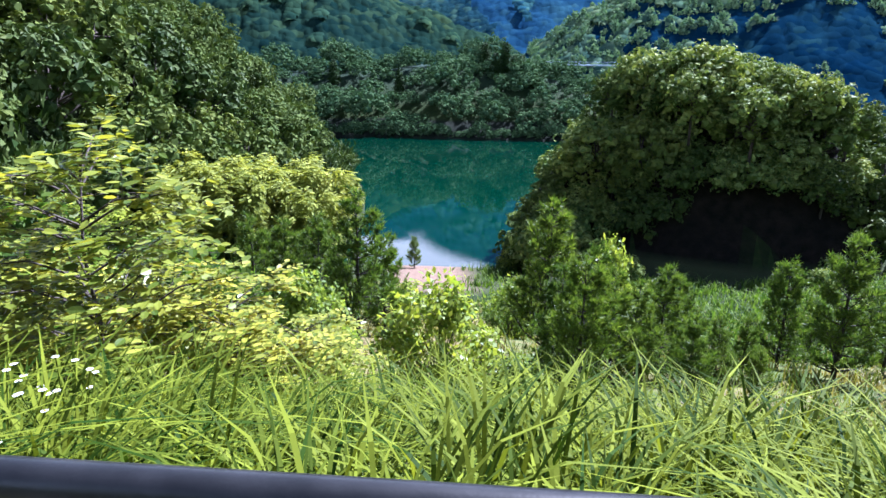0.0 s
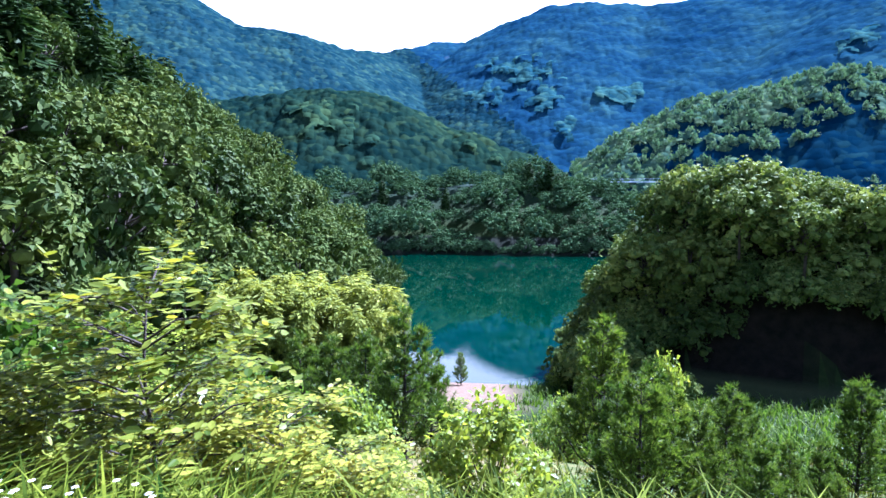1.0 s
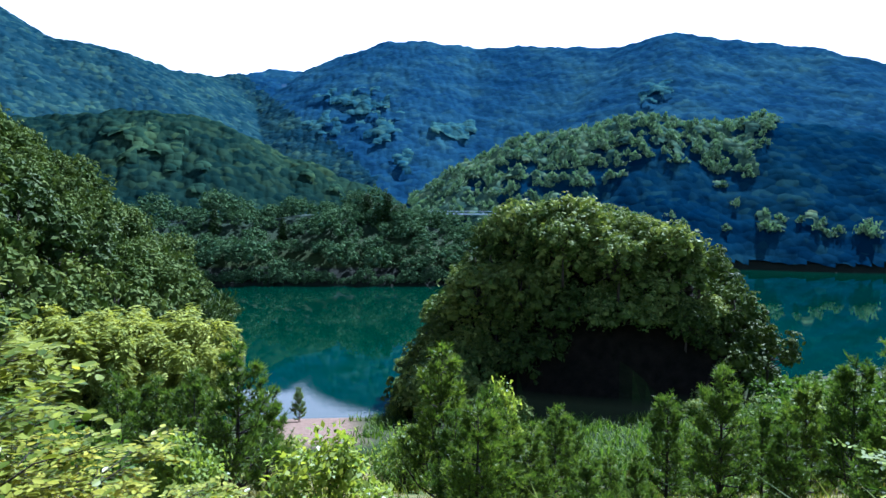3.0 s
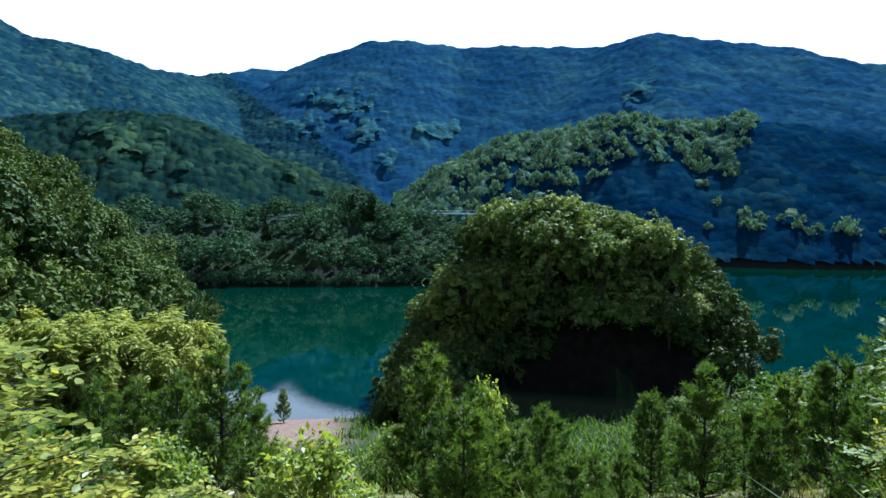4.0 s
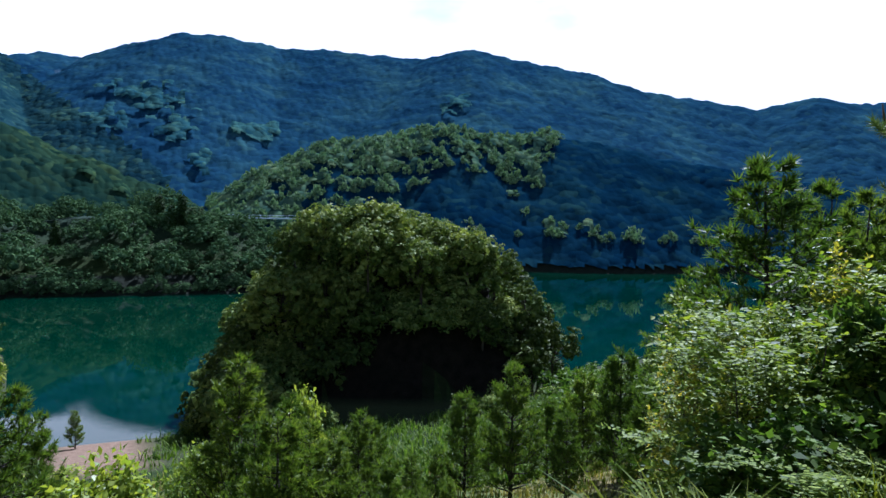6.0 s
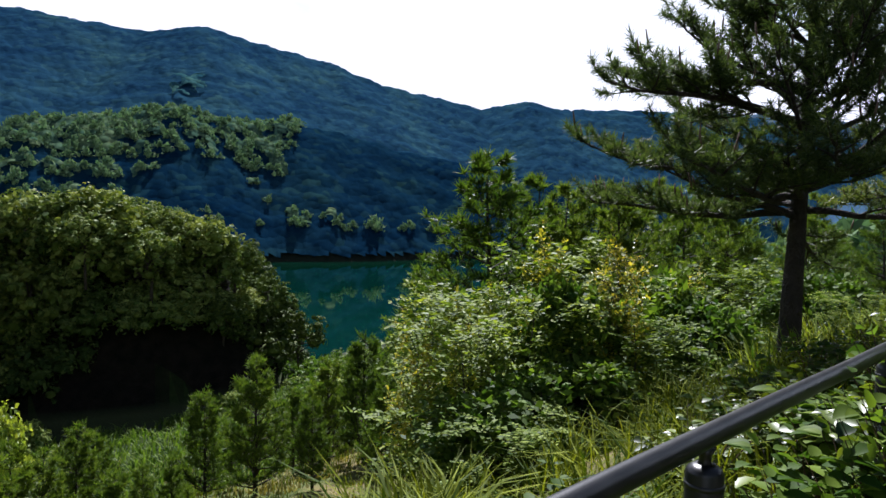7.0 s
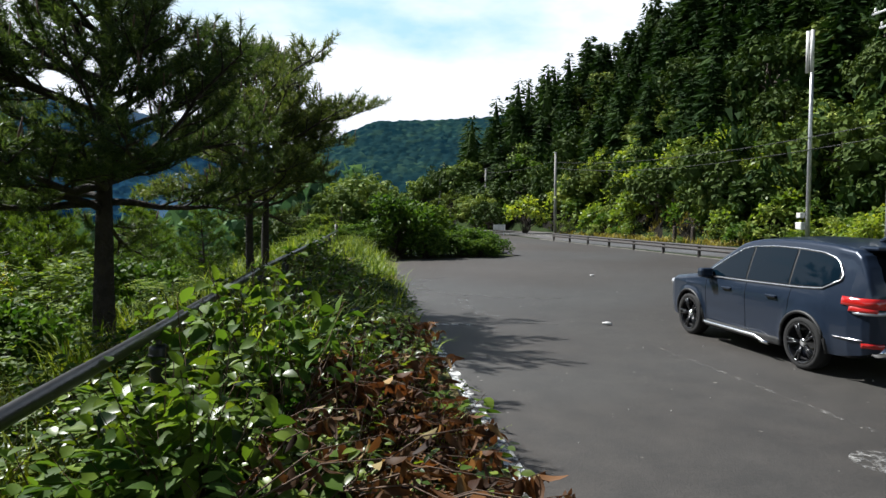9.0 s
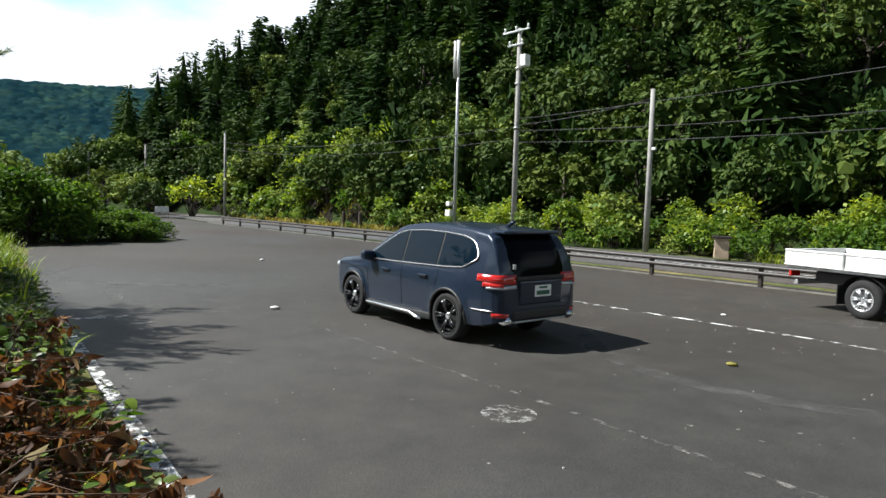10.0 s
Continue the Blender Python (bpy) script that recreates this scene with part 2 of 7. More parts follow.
class Pile:
    """Collects vertex and face arrays for one mesh."""

    def __init__(self):
        self.V, self.F, self.n = [], {}, 0

    def add(self, V, F):
        V, F = np.asarray(V, float).reshape(-1, 3), np.asarray(F, int)
        self.V.append(V)
        self.F.setdefault(F.shape[1], []).append(F + self.n)
        self.n += len(V)

    def mesh(self, name, mat, smooth=False):
        return np_mesh(name, np.concatenate(self.V), [np.concatenate(f) for f in self.F.values()], mat, smooth)


def thing(name, label, category, group="", at=(0, 0, 0), turn=0.0, size=1.0):
    ob = new(name)
    ob.empty_display_size = 0.2
    ob.matrix_basis = Matrix.Translation(at) @ Matrix.Rotation(turn, 4, "Z") @ Matrix.Scale(size, 4)
    return tagged(ob, label, category, group)


def part(name, data, parent, label=""):
    """One mesh object under a thing or a part. data: a mesh, or a bmesh with its material."""
    if isinstance(data, tuple):
        bm, mat = data
        me = bpy.data.meshes.new(name)
        bm.to_mesh(me)
        bm.free()
        me.materials.append(mat)
        data = me
    ob = new(name, data)
    ob.parent = parent
    return tagged(ob, label)


def unit(v):
    return v / np.maximum(np.linalg.norm(v, axis=-1, keepdims=True), 1e-9)


def tube(pile, pts, radii, sides=6, cap=True):
    """A tapered round bar along points."""
    pts, radii = np.asarray(pts, float), np.broadcast_to(np.asarray(radii, float), (len(pts),))
    tan = unit(np.gradient(pts, axis=0))
    ref = np.where(np.abs(tan[:, 2:3]) > 0.9, np.array([[1.0, 0, 0]]), np.array([[0, 0, 1.0]]))
    a = unit(np.cross(tan, ref))
    b = np.cross(tan, a)
    ang = np.linspace(0, 2 * np.pi, sides, endpoint=False)
    ring = pts[:, None] + radii[:, None, None] * (np.cos(ang)[None, :, None] * a[:, None] + np.sin(ang)[None, :, None] * b[:, None])
    i = np.arange(sides)
    quads = [np.stack([k * sides + i, k * sides + (i + 1) % sides, (k + 1) * sides + (i + 1) % sides, (k + 1) * sides + i], 1) for k in range(len(pts) - 1)]
    base = pile.n
    pile.add(ring, np.concatenate(quads))
    if cap:
        for k, flip in ((0, -1), (len(pts) - 1, 1)):
            f = np.arange(sides)[::flip] + k * sides
            pile.F.setdefault(sides, []).append(f[None] + base)


def leaf_cards(pile, P, D, N, L, W, fold=0.15):
    """Folded diamond leaves: base points P, directions D, normals N, lengths L, widths W."""
    n = len(P)
    L, W = np.broadcast_to(L, (n,))[:, None], np.broadcast_to(W, (n,))[:, None]
    D = unit(D)
    S = unit(np.cross(D, N))
    U = np.cross(S, D)
    V = np.stack([P, P + D * L * 0.45 + S * W * 0.5 + U * W * fold, P + D * L - U * L * 0.08, P + D * L * 0.45 - S * W * 0.5 + U * W * fold], 1)
    pile.add(V.reshape(-1, 3), np.arange(4 * n).reshape(n, 4))


def leaf_shapes(pile, P, D, N, L, W, curl=0.15):
    """Near leaves: rounded blades with a folded midrib and a drooping tip."""
    n = len(P)
    L, W = np.broadcast_to(L, (n,))[:, None], np.broadcast_to(W, (n,))[:, None]
    D = unit(D)
    S = unit(np.cross(D, N))
    U = np.cross(S, D)
    mid = [P + D * L * u - U * L * curl * 1.6 * u ** 2 for u in (0.2, 0.5, 0.8)]
    tip = P + D * L - U * L * curl * 1.6
    e = U * W * 0.14
    V = np.stack([P] + [m + S * W * w + e * w * 2 for m, w in zip(mid, (0.40, 0.5, 0.30))] + [tip] + [m - S * W * w + e * w * 2 for m, w in zip(mid[::-1], (0.30, 0.5, 0.40))] + mid, 1)
    k = (11 * np.arange(n))[:, None]
    base = pile.n
    pile.add(V.reshape(-1, 3), np.concatenate([k + np.array([q]) for q in ((1, 2, 9, 8), (2, 3, 10, 9), (8, 9, 6, 7), (9, 10, 5, 6))]))
    tri = np.concatenate([k + np.array([q]) for q in ((0, 1, 8), (0, 8, 7), (3, 4, 10), (10, 4, 5))])
    pile.F.setdefault(3, []).append(tri + base)


def leaflets_oval(pile, P, D, N, L, W, droop=0.12):
    """Small oval leaflets, six corners each."""
    n = len(P)
    L, W = np.broadcast_to(L, (n,))[:, None], np.broadcast_to(W, (n,))[:, None]
    D = unit(D)
    S = unit(np.cross(D, N))
    U = np.cross(S, D)
    V = np.stack([P, P + D * L * 0.28 + S * W * 0.5, P + D * L * 0.72 + S * W * 0.44 - U * L * droop * 0.5, P + D * L - U * L * droop, P + D * L * 0.72 - S * W * 0.44 - U * L * droop * 0.5, P + D * L * 0.28 - S * W * 0.5], 1)
    k = (6 * np.arange(n))[:, None]
    pile.add(V.reshape(-1, 3), np.concatenate([k + np.array([[0, 1, 2, 3]]), k + np.array([[0, 3, 4, 5]])]))


def rand_dirs(n, rng, up=0.0):
    v = unit(rng.normal(size=(n, 3)))
    v[:, 2] += up
    return unit(v)


def ico(level):
    bm = bmesh.new()
    bmesh.ops.create_icosphere(bm, subdivisions=level, radius=1.0)
    V = np.array([v.co[:] for v in bm.verts])
    F = np.array([[v.index for v in f.verts] for f in bm.faces])
    bm.free()
    return V, F


ICO1, ICO2 = ico(1), ico(2)


def polar(az, d):
    return -d * math.sin(radians(az)), d * math.cos(radians(az))


# ---- the lie of the land ----
LAKE = -17.2


def ridge(points):
    """Ridge points: azimuth, distance, height of the ground."""
    return np.array([(*polar(a, d), z) for a, d, z in points])


def skyline(points, trees):
    """Ridge points from azimuth, distance and the angle under which the tree tops stand; trees: height of the trees."""
    return np.array([(*polar(a, d), 1.9 + d * math.tan(radians(e)) - trees) for a, d, e in points])


HILL_LEFT = ridge([(10, 122, -19), (12.5, 114, -13), (15.2, 108, -7), (18, 104, -2), (21.5, 100, 2.5), (25.3, 95, 8), (30, 92, 14), (35, 88, 18), (45, 82, 25), (60, 76, 32), (90, 80, 34)])
PENINSULA = ridge([(26, 225, -2), (17, 218, -1), (5, 218, 1), (-4, 214, 2), (-9.3, 208, -3), (-12.6, 202, -16)])
MID_LEFT = skyline([(34, 330, 8), (24, 320, 7.6), (18, 315, 8.6), (14, 310, 9.1), (10, 305, 8.6), (6.6, 298, 6.9), (2.7, 290, 5.6), (-1.2, 285, 4.2), (-3.9, 280, 2.3), (-6.5, 276, -1)], 8)
MID_RIGHT = skyline([(-8.4, 318, 0.2), (-10, 326, 3.3), (-12.9, 335, 5.4), (-17, 345, 7.3), (-21.7, 352, 7.9), (-26.4, 358, 9), (-31, 362, 8), (-35.5, 366, 8.4), (-40, 372, 7.6), (-46, 380, 6.2), (-54, 390, 4.6), (-64, 400, 2.6), (-76, 410, 0.6)], 7)
FAR = skyline([(60, 600, 17), (45, 600, 16.5), (33, 620, 15.2), (26.2, 600, 15.0), (20.8, 560, 12.6), (16.8, 560, 12.3), (13, 580, 11.2), (9.4, 640, 10.9), (4.7, 680, 12), (2.3, 680, 11.9), (-1.1, 670, 13.3),
                (-5, 660, 14.6), (-8, 650, 14.7), (-12.7, 650, 14.2), (-16.5, 640, 14.3), (-24.5, 620, 13.9), (-28.8, 600, 14.8), (-34, 600, 13.7), (-38.6, 600, 12.8), (-43.5, 600, 11.2),
                (-51.9, 620, 9.4), (-55.7, 620, 10.1), (-58.4, 640, 9.4), (-66, 700, 9.1), (-76, 760, 8.6), (-86, 800, 6.6)], 3.5)
FAR_RIGHT = skyline([(-84, 620, 3.5), (-90.5, 600, 5.6), (-93.4, 590, 6.5), (-97.3, 580, 8.1), (-102, 580, 8.2), (-106, 580, 8.4), (-114, 560, 9)], 4)
HILL_ROAD = ridge([(-101.5, 165, -5), (-104, 140, 2), (-107, 114, 7.5), (-109.5, 104, 12), (-113, 97, 17), (-119, 92, 21), (-128, 88, 27), (-140, 84, 32), (-160, 82, 37), (-180, 84, 38), (-215, 95, 36)])
TENTS = [(HILL_LEFT, 1.0, 5), (PENINSULA, 0.6, 8), (MID_LEFT, 0.72, 12), (MID_RIGHT, 0.75, 10), (FAR, 0.66, 10), (FAR_RIGHT, 0.5, 12), (HILL_ROAD, 0.92, 5)]
MOUND = (23.8, 60.3)


def tent(x, y, line, slope, round_r):
    """Height of a hill that falls off on both sides of its ridge line."""
    best = np.full(x.shape, -1e3)
    for p, q in zip(line[:-1], line[1:]):
        dx, dy = q[0] - p[0], q[1] - p[1]
        u = np.clip(((x - p[0]) * dx + (y - p[1]) * dy) / (dx * dx + dy * dy), 0, 1)
        d = np.hypot(x - p[0] - u * dx, y - p[1] - u * dy)
        best = np.maximum(best, p[2] + u * (q[2] - p[2]) - slope * (np.sqrt(d * d + round_r ** 2) - round_r))
    return best


def verge(x):
    """Where the hand rail runs: y over x."""
    return np.interp(x, [-60, 0, 1.92, 3.5, 5.9, 8.0, 15.8, 26, 120], [5.2, 0.705, 0.555, 0.405, 0.22, 0.055, -0.8, -1.85, -10.5])


BANK_S = np.array([-40, -2.5, -2.05, -1.5, -0.6, 0.5, 1.5, 3, 4.5, 7, 10, 16, 25, 40, 56, 62, 80, 140])
BANK_Z = np.array([-0.04, -0.04, 0.0, 0.16, 0.36, 0.33, 0.05, -0.6, -1.35, -2.6, -4.0, -5.5, -8.8, -12.6, -15.9, -17.6, -21, -26])


def land(x, y):
    """The height of the ground."""
    x, y = np.asarray(x, float), np.asarray(y, float)
    s = y - verge(np.clip(x, -60, 120))
    grow = 1 + 0.0042 * np.clip(x - 4, 0, 120)
    z = np.interp(np.where(s > 0, s / grow, s), BANK_S, BANK_Z)
    z = z - 0.075 * np.clip(x - 1, 0, 12) * np.clip((s - 4) / 9, 0, 1) * np.clip((45 - s) / 20, 0, 1)
    bench = np.clip((x - 3) / 5, 0, 1) * 0.25 + np.clip((x - 6) / 14, 0, 1) * 0.3
    z = z + bench * np.exp(-((s - 1.2) / 2.4) ** 2) * (s > -1.9)
    ahead = ((x - MOUND[0]) * MOUND[0] + (y - MOUND[1]) * MOUND[1]) / math.hypot(*MOUND)
    across = ((x - MOUND[0]) * MOUND[1] - (y - MOUND[1]) * MOUND[0]) / math.hypot(*MOUND)
    d = np.hypot(across * 0.93, ahead * np.where(ahead < 0, 1.55, 1.0))      # steep on the near side
    z = np.maximum(z, -16.6 + 16.4 * np.clip(1 - (d / 17.4) ** 2.6, -0.4, 1))
    for line, slope, r in TENTS:
        hill = tent(x, y, line, slope, r)
        if line is HILL_ROAD:      # cut back along the road
            hill = np.minimum(hill, (-27.6 - y) * 1.3 + np.clip(x - 74, 0, 60) * 0.7)
        z = np.maximum(z, hill)
    rough = 0.5 * np.sin(x * 0.21 + 1.3 * np.sin(y * 0.13)) * np.sin(y * 0.19 + 0.7) * np.clip((np.hypot(x, y) - 25) / 60, 0, 2)
    return z + np.where(s > 6, rough * np.clip((z + 15.5) / 4, 0, 1), 0) + np.where(y < -27, np.clip((-27 - y) * 0.03, 0, 0.6), 0)


def ground_z(x, y):
    return float(land(np.array([x]), np.array([y]))[0])


def make_ground():
    m, t, b, out = nodes_of("ground_cover")
    soil = ramp_node(t, noise_node(t, 0.9, 6), [(0.3, (0.098, 0.075, 0.034)), (0.7, (0.225, 0.19, 0.083))])
    green = ramp_node(t, noise_node(t, 3.0, 5), [(0.3, (0.037, 0.064, 0.015)), (0.7, (0.112, 0.135, 0.037))])
    col = mix_node(t, ramp_node(t, noise_node(t, 0.22, 6), [(0.42, (0, 0, 0)), (0.58, (1, 1, 1))]), green, soil)
    geo = t.nodes.new("ShaderNodeNewGeometry")
    sep = t.nodes.new("ShaderNodeSeparateXYZ")
    t.links.new(geo.outputs["Position"], sep.inputs[0])
    sand = ramp_node(t, noise_node(t, 2.5, 5), [(0.3, (0.13, 0.085, 0.06)), (0.7, (0.22, 0.155, 0.11))])
    low = t.nodes.new("ShaderNodeMapRange")
    low.inputs["From Min"].default_value, low.inputs["From Max"].default_value = -12.5, -13.2
    t.links.new(sep.outputs["Z"], low.inputs["Value"])
    flat = t.nodes.new("ShaderNodeVectorMath")
    flat.operation = "MULTIPLY"
    flat.inputs[1].default_value = (1, 1, 0)
    t.links.new(geo.outputs["Position"], flat.inputs[0])
    away = t.nodes.new("ShaderNodeVectorMath")
    away.operation = "LENGTH"
    t.links.new(flat.outputs[0], away.inputs[0])
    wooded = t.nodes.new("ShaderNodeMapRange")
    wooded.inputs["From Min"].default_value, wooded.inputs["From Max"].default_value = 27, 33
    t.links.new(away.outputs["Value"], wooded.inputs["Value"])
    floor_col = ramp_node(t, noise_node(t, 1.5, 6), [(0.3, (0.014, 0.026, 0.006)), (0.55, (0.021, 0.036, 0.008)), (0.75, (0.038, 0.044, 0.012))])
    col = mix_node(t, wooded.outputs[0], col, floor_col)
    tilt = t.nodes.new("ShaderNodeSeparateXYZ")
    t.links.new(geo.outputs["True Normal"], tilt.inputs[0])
    steep = t.nodes.new("ShaderNodeMapRange")      # shade painted near-black on the steepest faces
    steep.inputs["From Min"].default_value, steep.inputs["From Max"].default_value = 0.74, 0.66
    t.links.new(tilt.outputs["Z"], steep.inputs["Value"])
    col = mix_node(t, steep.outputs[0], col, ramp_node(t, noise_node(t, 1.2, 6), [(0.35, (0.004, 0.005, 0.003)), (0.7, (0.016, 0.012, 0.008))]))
    # far ground gets the blue of haze mixed into its colour
    ground_haze = t.nodes.new("ShaderNodeMapRange")
    ground_haze.inputs["From Min"].default_value, ground_haze.inputs["From Max"].default_value = 190, 330
    t.links.new(away.outputs["Value"], ground_haze.inputs["Value"])
    col = mix_node(t, ground_haze.outputs[0], col, ramp_node(t, noise_node(t, 0.05, 5), [(0.3, (0.013, 0.050, 0.098)), (0.7, (0.017, 0.058, 0.112))]))
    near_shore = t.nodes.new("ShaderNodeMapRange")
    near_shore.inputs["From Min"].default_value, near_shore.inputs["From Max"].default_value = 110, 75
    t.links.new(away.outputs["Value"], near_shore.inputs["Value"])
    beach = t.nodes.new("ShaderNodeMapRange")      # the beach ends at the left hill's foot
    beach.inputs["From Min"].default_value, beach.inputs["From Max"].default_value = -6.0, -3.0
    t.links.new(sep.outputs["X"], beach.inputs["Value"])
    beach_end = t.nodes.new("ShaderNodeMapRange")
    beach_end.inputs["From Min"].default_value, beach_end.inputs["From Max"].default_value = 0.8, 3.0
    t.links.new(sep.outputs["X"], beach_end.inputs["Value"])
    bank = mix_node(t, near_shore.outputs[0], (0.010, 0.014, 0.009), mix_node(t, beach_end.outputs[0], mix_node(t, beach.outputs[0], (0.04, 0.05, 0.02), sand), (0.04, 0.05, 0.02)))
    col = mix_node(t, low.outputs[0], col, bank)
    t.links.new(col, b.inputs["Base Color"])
    b.inputs["Roughness"].default_value, b.inputs["Specular IOR Level"].default_value = 0.95, 0.1
    bump_node(t, b, noise_node(t, 5.0, 6), 0.7, 0.15)
    na = 330
    r = np.concatenate([[0.0], np.geomspace(0.5, 200, 95), np.arange(206, 860, 6.5), np.geomspace(880, 2400, 8)])
    az = np.linspace(0, 2 * np.pi, na, endpoint=False)
    X, Y = -r[:, None] * np.sin(az), r[:, None] * np.cos(az)
    V = np.stack([X, Y, land(X, Y)], 2).reshape(-1, 3)
    i = np.arange(na)
    F = np.concatenate([np.stack([k * na + i, k * na + (i + 1) % na, (k + 1) * na + (i + 1) % na, (k + 1) * na + i], 1) for k in range(len(r) - 1)])
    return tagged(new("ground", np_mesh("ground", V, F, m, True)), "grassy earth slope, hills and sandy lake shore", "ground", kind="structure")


def make_lake():
    m, t, b, out = nodes_of("lake_water")
    col = ramp_node(t, noise_node(t, 0.02, 4), [(0.3, (0.001, 0.0165, 0.009)), (0.7, (0.0012, 0.0225, 0.012))])
    t.links.new(col, b.inputs["Base Color"])
    ruffled = noise_node(t, 0.055, 3, 0.5)
    rough = t.nodes.new("ShaderNodeMapRange")
    rough.inputs["From Min"].default_value, rough.inputs["From Max"].default_value = 0.45, 0.65
    rough.inputs["To Min"].default_value, rough.inputs["To Max"].default_value = 0.012, 0.05
    t.links.new(ruffled, rough.inputs["Value"])
    t.links.new(rough.outputs[0], b.inputs["Roughness"])
    b.inputs["IOR"].default_value = 1.55
    # a crescent and a far ring of ripples, placed to fit the camera's view
    co = t.nodes.new("ShaderNodeTexCoord")
    off = t.nodes.new("ShaderNodeVectorMath")
    off.operation = "DISTANCE"
    off.inputs[1].default_value = (8.0, 74.0, LAKE)
    wob = t.nodes.new("ShaderNodeMath")
    wob.operation = "MULTIPLY_ADD"
    t.links.new(noise_node(t, 0.12, 4, 0.6), wob.inputs[0])
    wob.inputs[1].default_value = 0.16
    span = t.nodes.new("ShaderNodeMath")
    span.operation = "DIVIDE"
    span.inputs[1].default_value = 40.0
    t.links.new(co.outputs["Object"], off.inputs[0])
    t.links.new(off.outputs["Value"], span.inputs[0])
    t.links.new(span.outputs[0], wob.inputs[2])
    far_rings = ramp_node(t, wob.outputs[0], [(0.0, (0, 0, 0)), (0.74, (0, 0, 0)), (0.77, (0.12, 0.12, 0.12)), (0.80, (0, 0, 0))])
    outer = ramp_node(t, wob.outputs[0], [(0.37, (0.75, 0.75, 0.75)), (0.405, (0.2, 0.2, 0.2)), (0.45, (0, 0, 0))])
    off_in = t.nodes.new("ShaderNodeVectorMath")
    off_in.operation = "DISTANCE"
    off_in.inputs[1].default_value = (10.6, 73.8, LAKE)
    t.links.new(co.outputs["Object"], off_in.inputs[0])
    span_in = t.nodes.new("ShaderNodeMath")
    span_in.operation = "DIVIDE"
    span_in.inputs[1].default_value = 40.0
    t.links.new(off_in.outputs["Value"], span_in.inputs[0])
    inner = ramp_node(t, span_in.outputs[0], [(0.27, (0, 0, 0)), (0.33, (1, 1, 1))])
    rings = mix_node(t, 1.0, mix_node(t, 1.0, outer, inner, "MULTIPLY"), far_rings, "ADD")
    height = mix_node(t, 1.0, noise_node(t, 3.0, 3), mix_node(t, rings, (0.012, 0.012, 0.012), (0.13, 0.13, 0.13)), "MULTIPLY")
    bump_node(t, b, height, 1.0, 0.05)
    V = np.array([(-320, 25, LAKE), (620, 25, LAKE), (620, 620, LAKE), (-320, 620, LAKE)], float)
    return tagged(new("lake", np_mesh("lake", V, np.array([[0, 1, 2, 3]]), m)), "calm green reservoir water with pale ripples", "water", kind="structure")


make_ground()
make_lake()

# ---- trees ----


def grow_broadleaf(rng, R, H, lobes, cards, size, flat=0.8):
    """A domed crown of billowing lobes, each a bunch of leafy tufts, on a trunk with limbs. Returns the meshes' piles: wood, leaves."""
    wood, leaves = Pile(), Pile()
    tube(wood, [(0, 0, -0.6), (0.05 * R, 0, H * 0.25), (-0.03 * R, 0.04 * R, H * 0.5), (0, 0, H * 0.72)], [0.055 * R, 0.045 * R, 0.032 * R, 0.015 * R])
    k = np.arange(lobes)
    zz = 1 - (k + 0.5) / lobes * 1.7
    a = k * 2.39996 + rng.uniform(0, 6)
    rad = np.sqrt(np.maximum(0, 1 - zz * zz))
    dirs = unit(np.stack([rad * np.cos(a), rad * np.sin(a), zz], 1) + rng.normal(size=(lobes, 3)) * 0.14)
    centre = np.array([0, 0, H - R * flat])
    for d in dirs:
        r = R * rng.uniform(0.27, 0.40)
        c = centre + d * np.array([R, R, R * flat]) * rng.uniform(0.90, 1.08) - d * r * 0.9
        tube(wood, [(0, 0, H * rng.uniform(0.3, 0.5)), (c * 0.6 + np.array([0, 0, H * 0.15])), c], [0.022 * R, 0.014 * R, 0.005 * R], 4, False)
        leaves.add(ICO1[0] * r * 0.5 * rng.uniform(0.85, 1.15, (len(ICO1[0]), 1)) * np.array([1, 1, 0.8]) + c, ICO1[1])
        tufts = max(5, int(9 * (r / R / 0.33) ** 2))
        q = rand_dirs(tufts, rng, 0.45)
        tc = c + q * r * rng.uniform(0.62, 0.86, (tufts, 1))
        tr = r * rng.uniform(0.32, 0.5, tufts)
        o = np.repeat(np.arange(tufts), cards)
        n = len(o)
        w = rand_dirs(n, rng, 0.5)
        p = tc[o] + w * (tr[o] * rng.uniform(0.8, 1.15, n))[:, None] * np.array([1, 1, 0.8])
        nn = unit(w + rng.normal(size=(n, 3)) * 0.35 + q[o] * 0.3 + np.array([0, 0, 0.3]))
        dd = unit(np.cross(nn, rand_dirs(n, rng)))
        s = size * rng.uniform(0.65, 1.3, n)
        leaf_cards(leaves, p - dd * s[:, None] * 0.5, dd, nn, s, s * 0.66, 0.12)
    return wood, leaves


